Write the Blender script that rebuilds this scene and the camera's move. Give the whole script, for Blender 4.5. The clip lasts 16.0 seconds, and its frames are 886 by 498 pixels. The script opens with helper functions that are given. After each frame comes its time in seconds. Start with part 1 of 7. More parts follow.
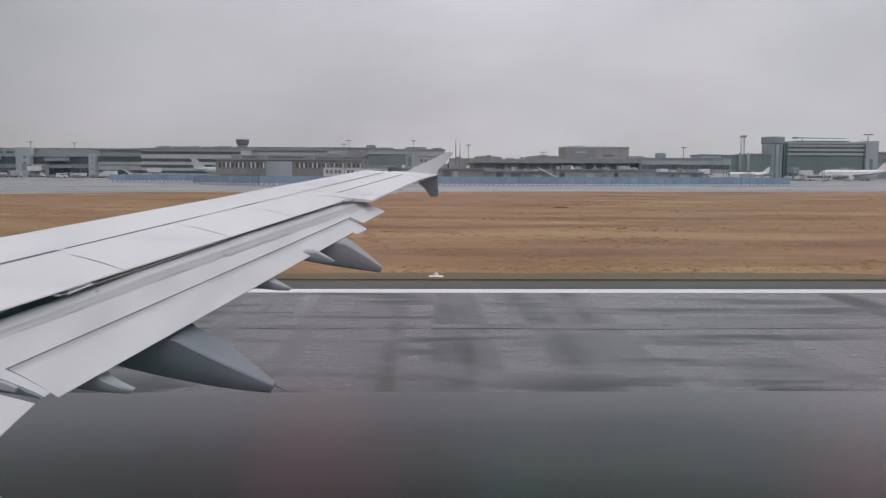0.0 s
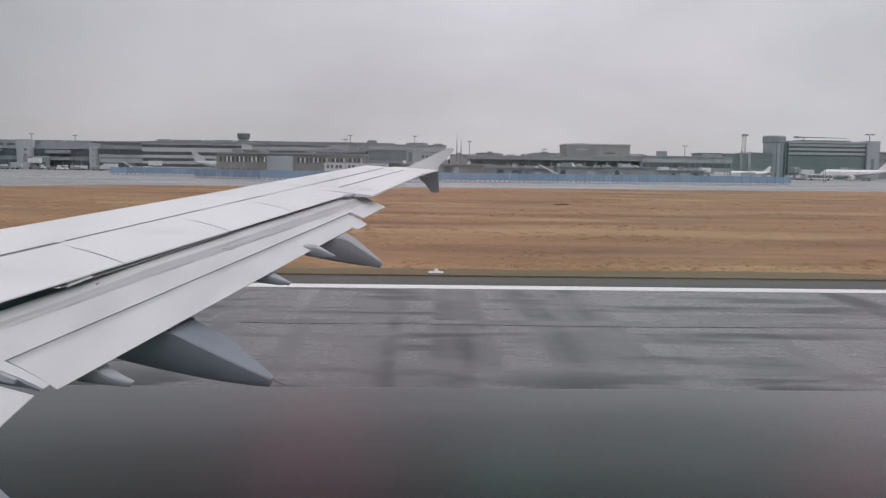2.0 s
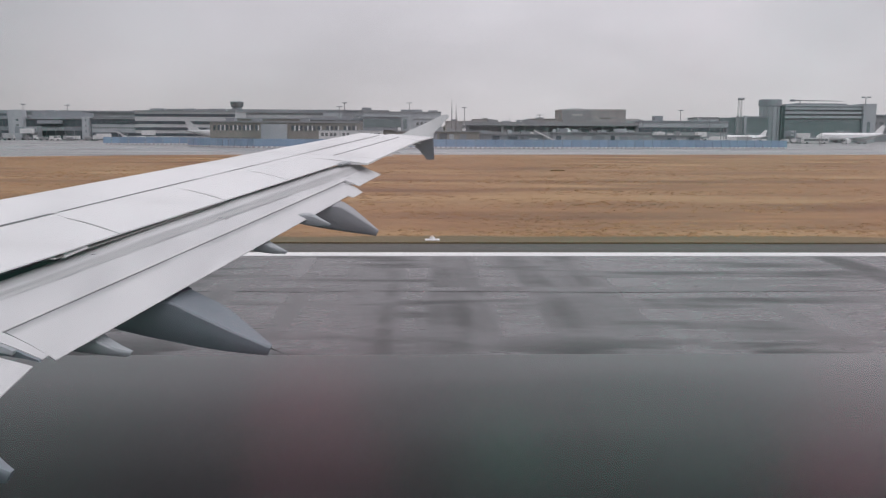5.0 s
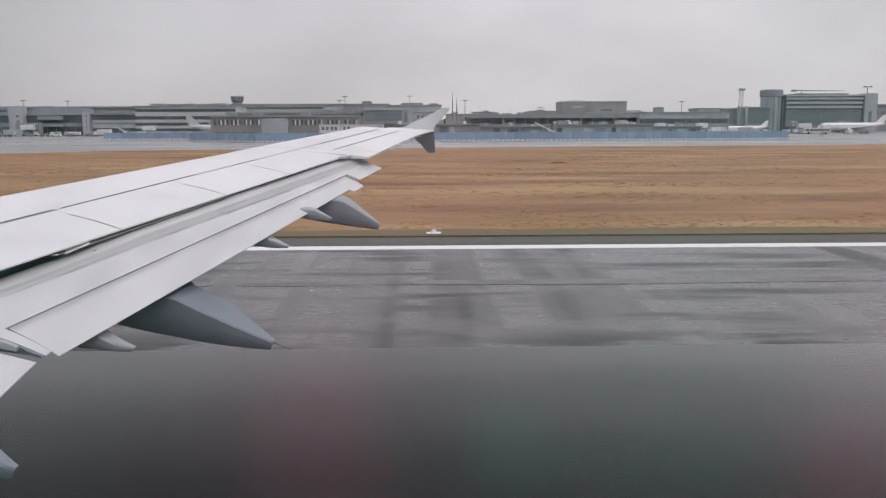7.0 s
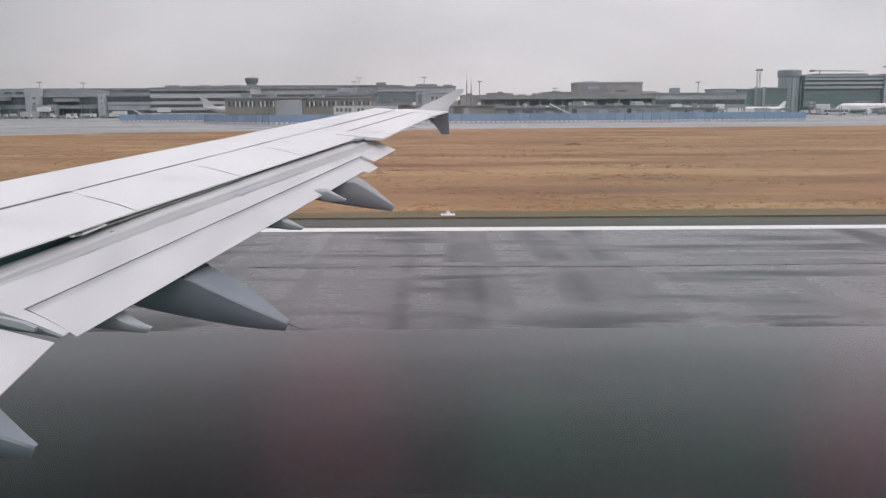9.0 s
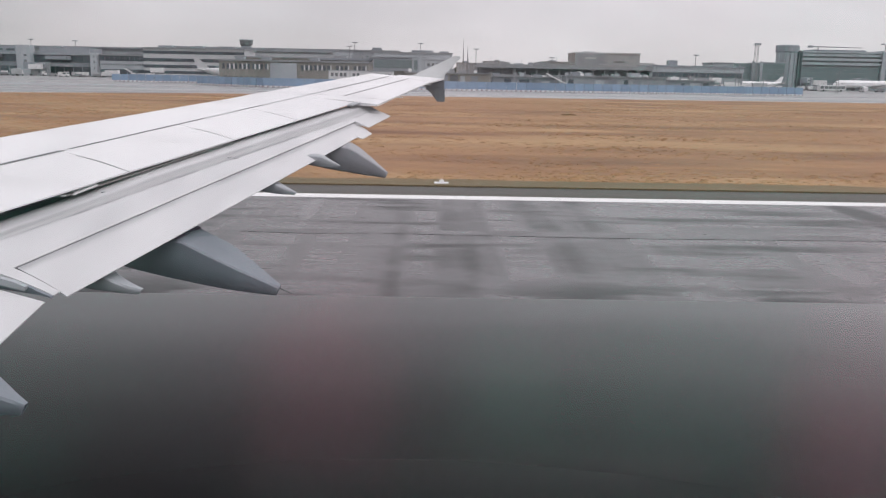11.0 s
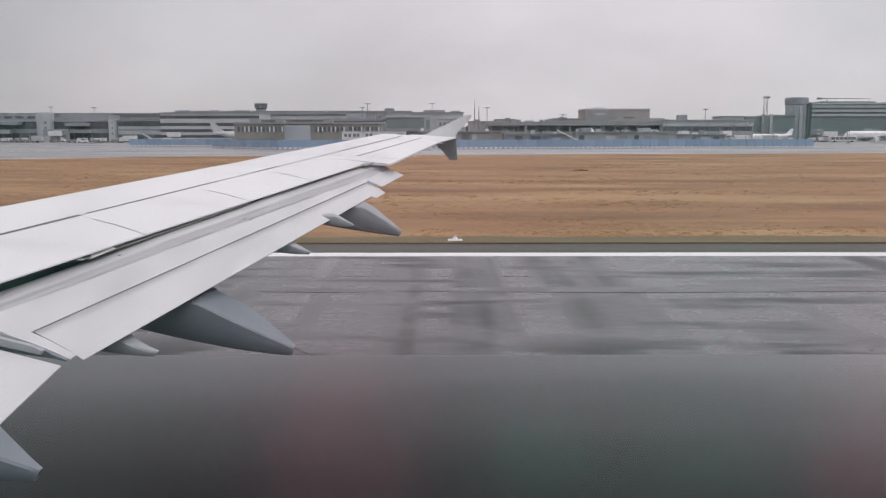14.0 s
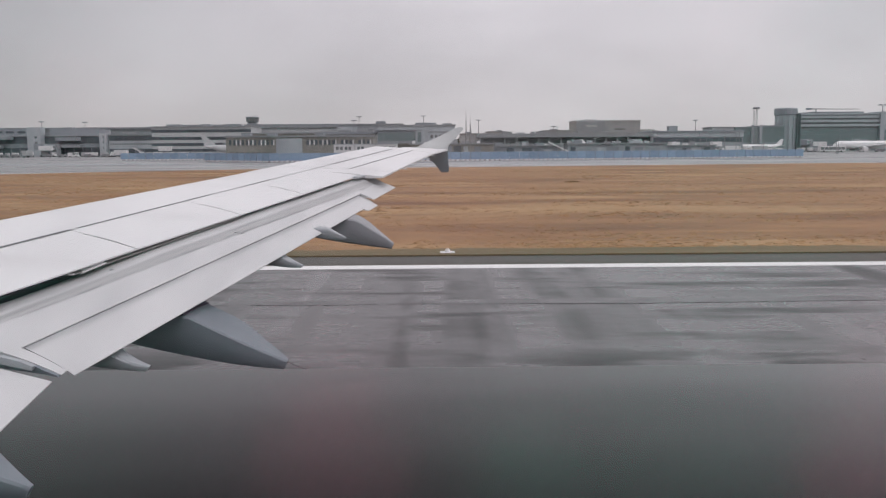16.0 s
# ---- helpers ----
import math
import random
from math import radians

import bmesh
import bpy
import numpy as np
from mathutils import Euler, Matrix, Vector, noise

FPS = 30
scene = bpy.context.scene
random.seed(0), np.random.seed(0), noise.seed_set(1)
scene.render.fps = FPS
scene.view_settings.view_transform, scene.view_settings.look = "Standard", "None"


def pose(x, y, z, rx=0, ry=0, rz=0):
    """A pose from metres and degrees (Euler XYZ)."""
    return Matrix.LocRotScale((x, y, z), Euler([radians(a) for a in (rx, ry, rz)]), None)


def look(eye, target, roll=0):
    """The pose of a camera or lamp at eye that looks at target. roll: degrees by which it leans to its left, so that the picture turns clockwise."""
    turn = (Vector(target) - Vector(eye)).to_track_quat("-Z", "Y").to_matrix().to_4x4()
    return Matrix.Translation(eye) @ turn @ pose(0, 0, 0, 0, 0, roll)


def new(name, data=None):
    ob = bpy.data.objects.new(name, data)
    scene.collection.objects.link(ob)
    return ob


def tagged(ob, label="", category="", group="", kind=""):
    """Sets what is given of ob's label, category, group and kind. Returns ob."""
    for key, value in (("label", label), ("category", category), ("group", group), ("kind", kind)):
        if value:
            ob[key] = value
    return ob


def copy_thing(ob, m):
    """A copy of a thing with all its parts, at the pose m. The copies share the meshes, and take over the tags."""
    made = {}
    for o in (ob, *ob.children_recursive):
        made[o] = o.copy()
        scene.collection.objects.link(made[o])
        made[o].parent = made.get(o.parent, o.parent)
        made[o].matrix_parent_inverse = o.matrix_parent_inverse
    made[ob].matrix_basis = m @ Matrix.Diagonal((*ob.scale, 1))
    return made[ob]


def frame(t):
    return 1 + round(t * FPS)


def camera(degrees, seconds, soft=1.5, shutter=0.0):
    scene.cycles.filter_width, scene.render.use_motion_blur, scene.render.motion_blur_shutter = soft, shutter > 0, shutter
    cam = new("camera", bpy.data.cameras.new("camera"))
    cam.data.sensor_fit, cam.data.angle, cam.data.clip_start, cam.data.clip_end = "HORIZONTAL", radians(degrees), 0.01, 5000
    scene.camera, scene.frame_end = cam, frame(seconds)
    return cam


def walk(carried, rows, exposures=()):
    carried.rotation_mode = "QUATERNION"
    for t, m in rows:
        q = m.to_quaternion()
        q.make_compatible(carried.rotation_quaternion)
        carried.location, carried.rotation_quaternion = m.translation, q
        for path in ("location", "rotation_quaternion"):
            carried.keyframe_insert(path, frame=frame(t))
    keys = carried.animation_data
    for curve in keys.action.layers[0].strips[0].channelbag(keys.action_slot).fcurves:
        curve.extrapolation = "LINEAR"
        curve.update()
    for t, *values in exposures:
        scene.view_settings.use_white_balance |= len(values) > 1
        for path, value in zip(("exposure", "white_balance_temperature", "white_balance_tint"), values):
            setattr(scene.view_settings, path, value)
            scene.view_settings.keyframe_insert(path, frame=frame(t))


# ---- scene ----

# The camera sits at a cabin window of an airliner on its take-off run; x runs aft, y outboard, z up.
EYE = 4.11
X0 = 530.0
XP = X0 + 38.0
TILT = -0.24
cam = camera(55.0, 16.0, 1.2)
TURNS = [(0, -1.32, -4.94, -0.24), (0.5, -1.41, -4.84, -0.23), (1, -1.45, -4.93, -0.44), (1.5, -1.43, -5.06, -0.83),
         (2, -1.26, -5.21, -0.79), (2.5, -1.11, -5.57, -0.72), (3, -1.07, -5.92, -0.92), (3.5, -1.21, -6.24, -1.12),
         (4, -1.38, -6.83, -0.94), (6.5, -1.51, -7.79, 0.39), (7, -1.54, -7.98, 0.19), (7.5, -1.05, -8.10, 0.25),
         (8, -0.64, -8.23, 0.50), (10.5, -0.77, -11.05, -0.62), (11, -0.86, -11.34, -1.09), (11.5, -0.84, -11.48, -1.46),
         (12, -0.81, -10.75, -1.57), (12.5, -0.48, -9.68, -1.32), (13, -0.22, -8.63, -0.89), (13.5, -0.21, -8.32, -0.57),
         (14, -0.07, -7.50, 0.04), (14.5, -0.18, -7.72, 0.74), (15, -0.27, -7.54, 0.56), (15.5, -0.18, -7.34, 0.71),
         (16, -0.63, -6.68, 0.38)]
walk(cam, [(t, pose(XP, 0, EYE, 90 + pitch + TILT + (-0.05 if t < 5 else 0.06), roll, yaw)) for t, yaw, pitch, roll in TURNS], [(t, s + 0.15, 6500 - 12 * max(0, 12 - t), 17 - 0.1 * max(0, 12 - t)) for t, s in ((0.0, -0.33), (1.0, -0.27), (3.0, -0.23), (4.0, -0.2), (6.5, -0.12), (8.0, -0.05), (10.5, 0.05), (12.0, 0.09), (13.5, -0.02), (14.5, -0.1), (16.0, -0.18))])

# ---- light: a rainy overcast sky, brighter overhead, and a very soft sun behind it ----
world = bpy.data.worlds.new("overcast")
scene.world = world
world.use_nodes = True
wn, wl = world.node_tree.nodes, world.node_tree.links
wn.clear()
coord = wn.new("ShaderNodeTexCoord")
split = wn.new("ShaderNodeSeparateXYZ")
wl.new(coord.outputs["Generated"], split.inputs[0])
height = wn.new("ShaderNodeValToRGB")
wl.new(split.outputs["Z"], height.inputs[0])
stops = [(0.0, (0.535, 0.53, 0.53)), (0.06, (0.565, 0.56, 0.567)), (0.22, (0.68, 0.675, 0.695)), (0.5, (0.90, 0.90, 0.915)), (1.0, (1.13, 1.13, 1.15))]
ramp = height.color_ramp.elements
ramp[0].position, ramp[0].color = stops[0][0], (*stops[0][1], 1)
ramp[1].position, ramp[1].color = stops[-1][0], (*stops[-1][1], 1)
for at, colour in stops[1:-1]:
    ramp.new(at).color = (*colour, 1)
stretch = wn.new("ShaderNodeMapping")
stretch.inputs["Scale"].default_value = (1.0, 1.0, 3.0)
wl.new(coord.outputs["Generated"], stretch.inputs[0])
cloud = wn.new("ShaderNodeTexNoise")
cloud.inputs["Scale"].default_value, cloud.inputs["Detail"].default_value, cloud.inputs["Roughness"].default_value = 2.6, 6.0, 0.56
wl.new(stretch.outputs[0], cloud.inputs["Vector"])
lift = wn.new("ShaderNodeMapRange")
lift.inputs["From Min"].default_value, lift.inputs["From Max"].default_value = 0.3, 0.7
lift.inputs["To Min"].default_value, lift.inputs["To Max"].default_value = 0.87, 1.12
wl.new(cloud.outputs["Fac"], lift.inputs["Value"])
tone = wn.new("ShaderNodeVectorMath")
tone.operation = "SCALE"
wl.new(height.outputs[0], tone.inputs[0])
across = wn.new("ShaderNodeMath")
across.operation = "MULTIPLY_ADD"
across.inputs[1].default_value, across.inputs[2].default_value = 0.5, 0.5
wl.new(split.outputs["X"], across.inputs[0])
side = wn.new("ShaderNodeValToRGB")
side.color_ramp.interpolation = "EASE"
wl.new(across.outputs[0], side.inputs[0])
veils = [(0.0, 0.74), (0.24, 0.76), (0.40, 1.00), (0.56, 1.15), (0.74, 1.07), (1.0, 0.90)]
bank = side.color_ramp.elements
bank[0].position, bank[0].color = veils[0][0], (veils[0][1],) * 3 + (1,)
bank[1].position, bank[1].color = veils[-1][0], (veils[-1][1],) * 3 + (1,)
for at, v in veils[1:-1]:
    bank.new(at).color = (v, v, v, 1)
veil = wn.new("ShaderNodeMath")
veil.operation = "MULTIPLY"
wl.new(side.outputs[0], veil.inputs[0])
wl.new(lift.outputs[0], veil.inputs[1])
wl.new(veil.outputs[0], tone.inputs["Scale"])
sky = wn.new("ShaderNodeTexSky")
sky.sky_type, sky.sun_disc, sky.sun_elevation, sky.sun_rotation = "NISHITA", False, radians(56), radians(120)
thin = wn.new("ShaderNodeVectorMath")
thin.operation = "SCALE"
thin.inputs["Scale"].default_value = 0.006
wl.new(sky.outputs[0], thin.inputs[0])
both = wn.new("ShaderNodeVectorMath")
both.operation = "ADD"
wl.new(tone.outputs[0], both.inputs[0])
wl.new(thin.outputs[0], both.inputs[1])
back = wn.new("ShaderNodeBackground")
back.inputs["Strength"].default_value = 1.0
wl.new(both.outputs[0], back.inputs["Color"])
wl.new(back.outputs[0], wn.new("ShaderNodeOutputWorld").inputs["Surface"])
sun = new("sun", bpy.data.lights.new("sun", "SUN"))
sun.data.energy, sun.data.angle, sun.data.color = 0.6, radians(40), (1.0, 0.98, 0.95)
sun.matrix_world = look((0, 0, 60), (-35, 20, 0))


# ---- materials ----
def surface(name, one, two, scale=1.0, rough=(0.5, 0.6), metal=0.0, bump=0.0, stretch=(1, 1, 1), stain=None, stain_scale=0.1,
            stain_stretch=(1, 1, 1), stain_range=(0.5, 0.7), spread=0.0, ior=1.5, detail=4.0, lean=0.0, streak=None, island=0.0):
    """Two colours mixed by a fine noise, a coarser stain over them, roughness that follows, and a fine relief."""
    m = bpy.data.materials.new(name)
    m.use_nodes = True
    n, l = m.node_tree.nodes, m.node_tree.links
    bsdf = n["Principled BSDF"]
    tc = n.new("ShaderNodeTexCoord")

    def noise_at(size, pull, depth, turn=0.0):
        mp = n.new("ShaderNodeMapping")
        mp.inputs["Scale"].default_value = pull
        mp.inputs["Rotation"].default_value = (0, 0, turn)
        l.new(tc.outputs["Object"], mp.inputs[0])
        tex = n.new("ShaderNodeTexNoise")
        tex.inputs["Scale"].default_value, tex.inputs["Detail"].default_value = size, depth
        l.new(mp.outputs[0], tex.inputs["Vector"])
        return tex.outputs["Fac"]

    def mapped(value, a, b, c, d):
        mr = n.new("ShaderNodeMapRange")
        for key, v in (("From Min", a), ("From Max", b), ("To Min", c), ("To Max", d)):
            mr.inputs[key].default_value = v
        l.new(value, mr.inputs["Value"])
        return mr.outputs[0]

    def mixed(fac, a, b):
        mx = n.new("ShaderNodeMix")
        mx.data_type = "RGBA"
        l.new(fac, mx.inputs["Factor"])
        for slot, v in (("A", a), ("B", b)):
            socket = [s for s in mx.inputs if s.name == slot and s.type == "RGBA"][0]
            if isinstance(v, tuple):
                socket.default_value = (*v, 1)
            else:
                l.new(v, socket)
        return [s for s in mx.outputs if s.type == "RGBA"][0]

    fine = noise_at(scale, stretch, detail)
    colour = mixed(mapped(fine, 0.3, 0.7, 0, 1), one, two)
    gloss = mapped(fine, 0.3, 0.7, rough[0], rough[1])
    if stain is not None:
        coarse = noise_at(stain_scale, stain_stretch, 5.0, lean)
        fac = mapped(coarse, stain_range[0], stain_range[1], 0, 1)
        colour = mixed(fac, colour, stain)
        gloss2 = mapped(coarse, 0.35, 0.65, rough[0], rough[1])
        avg = n.new("ShaderNodeMath")
        avg.operation = "MULTIPLY_ADD"
        avg.inputs[1].default_value = 0.5
        half = n.new("ShaderNodeMath")
        half.operation = "MULTIPLY"
        half.inputs[1].default_value = 0.5
        l.new(gloss2, half.inputs[0])
        l.new(gloss, avg.inputs[0])
        l.new(half.outputs[0], avg.inputs[2])
        gloss = avg.outputs[0]
    if streak is not None:
        dark, size, pull, low, high = streak
        colour = mixed(mapped(noise_at(size, pull, 4.0), low, high, 0, 1), colour, dark)
    if island:
        each = n.new("ShaderNodeNewGeometry")
        tone = n.new("ShaderNodeHueSaturation")
        l.new(colour, tone.inputs["Color"])
        l.new(mapped(each.outputs["Random Per Island"], 0, 1, 1 - island, 1 + island), tone.inputs["Value"])
        colour = tone.outputs[0]
    if spread:
        info = n.new("ShaderNodeObjectInfo")
        value = n.new("ShaderNodeHueSaturation")
        l.new(colour, value.inputs["Color"])
        l.new(mapped(info.outputs["Random"], 0, 1, 1 - spread, 1 + spread), value.inputs["Value"])
        colour = value.outputs[0]
    l.new(colour, bsdf.inputs["Base Color"])
    l.new(gloss, bsdf.inputs["Roughness"])
    bsdf.inputs["Metallic"].default_value, bsdf.inputs["IOR"].default_value = metal, ior
    if bump:
        bp = n.new("ShaderNodeBump")
        bp.inputs["Strength"].default_value, bp.inputs["Distance"].default_value = 0.6, bump
        l.new(fine, bp.inputs["Height"])
        l.new(bp.outputs[0], bsdf.inputs["Normal"])
    return m


WING_PAINT = surface("wing_paint", (0.675, 0.675, 0.68), (0.745, 0.74, 0.745), 1.5, (0.38, 0.5), 0, 0, (1, 0.3, 1), (0.60, 0.595, 0.60), 0.8, (0.6, 2.0, 1), (0.52, 0.82), streak=((0.575, 0.57, 0.575), 2.2, (0.5, 0.12, 1), 0.58, 0.78))
FLAP_PAINT = surface("flap_paint", (0.53, 0.53, 0.54), (0.605, 0.605, 0.61), 2.5, (0.35, 0.5), 0, 0, (1.2, 0.25, 1), (0.46, 0.46, 0.47), 1.2, (1.5, 0.3, 1), (0.5, 0.8), streak=((0.47, 0.47, 0.475), 1.1, (0.9, 0.9, 1), 0.6, 0.8))


def grime_and_shade(m, bands):
    """Soft bands along the flap, of grime and of painted shade: offset and sweep of the line they follow, where they
    rise and fall behind it, their colour and strength, and the size of the patches that break them up."""
    n, l = m.node_tree.nodes, m.node_tree.links
    base = n["Principled BSDF"].inputs["Base Color"]
    tc, place = n.new("ShaderNodeTexCoord"), n.new("ShaderNodeSeparateXYZ")
    l.new(tc.outputs["Object"], place.inputs[0])

    def sums(kind, *values):
        mt = n.new("ShaderNodeMath")
        mt.operation = kind
        for slot, v in enumerate(values):
            if isinstance(v, float):
                mt.inputs[slot].default_value = v
            else:
                l.new(v, mt.inputs[slot])
        return mt.outputs[0]

    def ramp_of(value, a, b, c, d):
        mr = n.new("ShaderNodeMapRange")
        mr.interpolation_type = "SMOOTHSTEP"
        for key, v in (("From Min", a), ("From Max", b), ("To Min", c), ("To Max", d)):
            mr.inputs[key].default_value = v
        l.new(value, mr.inputs["Value"])
        return mr.outputs[0]

    def patches(pull, depth):
        mp, tex = n.new("ShaderNodeMapping"), n.new("ShaderNodeTexNoise")
        mp.inputs["Scale"].default_value = pull
        l.new(swept.outputs[0], mp.inputs[0])
        tex.inputs["Scale"].default_value, tex.inputs["Detail"].default_value = 1.0, depth
        l.new(mp.outputs[0], tex.inputs["Vector"])
        return tex.outputs["Fac"]

    swept = n.new("ShaderNodeCombineXYZ")
    l.new(sums("MULTIPLY_ADD", place.outputs["Y"], -0.375, place.outputs["X"]), swept.inputs["X"])
    l.new(place.outputs["Y"], swept.inputs["Y"])
    wander = sums("MULTIPLY_ADD", patches((6.0, 3.0, 1.0), 4.0), 0.036, -0.018)
    for start, sweep, rise, fall, colour, strength, pull, low, high in bands:
        behind = sums("ADD", sums("SUBTRACT", place.outputs["X"], sums("MULTIPLY_ADD", place.outputs["Y"], sweep, start)), wander)
        fac = sums("MULTIPLY", ramp_of(behind, rise[0], rise[1], 0.0, strength), ramp_of(behind, fall[0], fall[1], 1.0, 0.0))
        fac = sums("MULTIPLY", fac, ramp_of(patches(pull, 5.0), low, high, 0.15, 1.0))
        mix = n.new("ShaderNodeMix")
        mix.data_type = "RGBA"
        l.new(fac, mix.inputs["Factor"])
        a, b = [q for q in mix.inputs if q.type == "RGBA"]
        l.new(base.links[0].from_socket, a)
        b.default_value = (*colour, 1)
        l.new([q for q in mix.outputs if q.type == "RGBA"][0], base)
    return m


FLAP_MAIN = grime_and_shade(surface("flap_main_paint", (0.53, 0.53, 0.54), (0.605, 0.605, 0.61), 2.5, (0.35, 0.5), 0, 0, (1.2, 0.25, 1), (0.46, 0.46, 0.47), 1.2, (1.5, 0.3, 1), (0.5, 0.8)),
                   [(-5.79, 0.3786, (-0.20, -0.16), (0.02, 0.07), (0.40, 0.40, 0.41), 0.65, (2.5, 1.2, 1.0), 0.35, 0.65),
                    (-5.766, 0.3746, (0.075, 0.115), (0.200, 0.222), (0.35, 0.35, 0.355), 0.85, (9.0, 0.7, 1.0), 0.20, 0.55),
                    (-5.766, 0.3746, (0.185, 0.205), (0.210, 0.232), (0.16, 0.16, 0.165), 0.75, (8.0, 1.3, 1.0), 0.46, 0.62),
                    (-5.766, 0.3746, (0.10, 0.12), (0.125, 0.15), (0.17, 0.17, 0.175), 0.5, (8.0, 0.9, 1.0), 0.52, 0.66)])
# tab: the soft shade behind the groove step is painted as a darker band
FLAP_TAB = grime_and_shade(surface("flap_tab_paint", (0.53, 0.53, 0.54), (0.605, 0.605, 0.61), 2.5, (0.35, 0.5), 0, 0, (1.2, 0.25, 1), (0.46, 0.46, 0.47), 1.2, (1.5, 0.3, 1), (0.5, 0.8), streak=((0.47, 0.47, 0.475), 1.1, (0.9, 0.9, 1), 0.6, 0.8)),
                  [(-4.955, 0.3301, (-0.10, -0.08), (0.005, 0.10), (0.27, 0.27, 0.28), 0.75, (3.0, 0.8, 1.0), 0.2, 0.55)])
FAIRING_GREY = surface("fairing_grey", (0.148, 0.170, 0.197), (0.181, 0.205, 0.234), 3.0, (0.38, 0.5), 0, 0, (1, 1, 1), (0.128, 0.146, 0.172), 1.3, (1, 1, 2), (0.5, 0.8))
FENCE_GREY = surface("fence_grey", (0.55, 0.58, 0.58), (0.62, 0.64, 0.64), 3.0, (0.35, 0.45))
# near-black that paints shade into the flap gaps
SHADE_BLACK = surface("shade_black", (0.055, 0.040, 0.066), (0.075, 0.056, 0.088), 6.0, (0.6, 0.8))
SHROUD = surface("shroud_strip", (0.20, 0.185, 0.18), (0.27, 0.25, 0.245), 4.0, (0.5, 0.65))
FAIRING_PALE = surface("pale_fairing", (0.25, 0.255, 0.275), (0.30, 0.305, 0.325), 3.0, (0.38, 0.5), 0, 0, (1, 1, 1), (0.22, 0.225, 0.245), 1.3, (1, 1, 2), (0.5, 0.8))
HINGE_GREY = surface("hinge_fairing_grey", (0.30, 0.32, 0.34), (0.36, 0.38, 0.40), 3.0, (0.34, 0.48))
SCUFF = surface("grey_scuff", (0.33, 0.33, 0.34), (0.46, 0.46, 0.47), 6.0, (0.5, 0.6))
WEED = surface("dull_green_weeds", (0.185, 0.115, 0.046), (0.25, 0.155, 0.064), 1.2, (0.85, 0.95), 0, 0, (0.4, 1, 1))
DIM_GLASS = surface("dim_glazing", (0.165, 0.205, 0.21), (0.20, 0.245, 0.245), 0.4, (0.15, 0.3))
SEAL = surface("rubber_seal", (0.10, 0.10, 0.105), (0.18, 0.18, 0.185), 8.0, (0.6, 0.8))
METAL = surface("bare_metal", (0.35, 0.35, 0.36), (0.45, 0.45, 0.46), 8.0, (0.3, 0.45), 0.8)
RUBBER = surface("tyre_rubber", (0.02, 0.02, 0.02), (0.035, 0.035, 0.035), 8.0, (0.7, 0.9))
# colours of unseen cabin things, picked to tint the pane's reflection
SEAT_DEEP = surface("seat_cushion_teal", (0.016, 0.07, 0.062), (0.022, 0.085, 0.075), 9.0, (0.8, 0.95))
SEAT_TEAL = surface("seat_fabric_teal", (0.05, 0.27, 0.21), (0.07, 0.32, 0.25), 9.0, (0.8, 0.95))
SEAT_PALE = surface("seat_cover_pale", (0.58, 0.47, 0.49), (0.66, 0.54, 0.56), 9.0, (0.8, 0.95))
TINT_TEAL = surface("reflection_tint_teal", (0.07, 0.36, 0.27), (0.10, 0.42, 0.32), 12.0, (0.85, 0.95))
TINT_RED = surface("reflection_tint_red", (0.47, 0.17, 0.23), (0.55, 0.21, 0.27), 12.0, (0.85, 0.95))


def pane_material(name, share):
    """Clear acrylic: most light goes straight through, a small share is mirrored softly."""
    m = bpy.data.materials.new(name)
    m.use_nodes = True
    n, l = m.node_tree.nodes, m.node_tree.links
    n.clear()
    clear, gloss, blend = n.new("ShaderNodeBsdfTransparent"), n.new("ShaderNodeBsdfGlossy"), n.new("ShaderNodeMixShader")
    gloss.inputs["Roughness"].default_value = 0.165
    blend.inputs["Fac"].default_value = share
    l.new(clear.outputs[0], blend.inputs[1])
    l.new(gloss.outputs[0], blend.inputs[2])
    l.new(blend.outputs[0], n.new("ShaderNodeOutputMaterial").inputs["Surface"])
    return m


PANE_IN, PANE_OUT = pane_material("acrylic_inner_face", 0.15), pane_material("acrylic_outer_face", 0.0)
# unseen glowing strip, added to light what the pane mirrors
ADDED_LAMP = bpy.data.materials.new("added_cabin_lamp")
ADDED_LAMP.use_nodes = True
ADDED_LAMP.node_tree.nodes["Principled BSDF"].inputs["Emission Color"].default_value = (1.0, 0.95, 0.9, 1)
ADDED_LAMP.node_tree.nodes["Principled BSDF"].inputs["Emission Strength"].default_value = 7.2
CARPET = surface("cabin_carpet", (0.02, 0.03, 0.035), (0.035, 0.048, 0.052), 9.0, (0.9, 1.0))


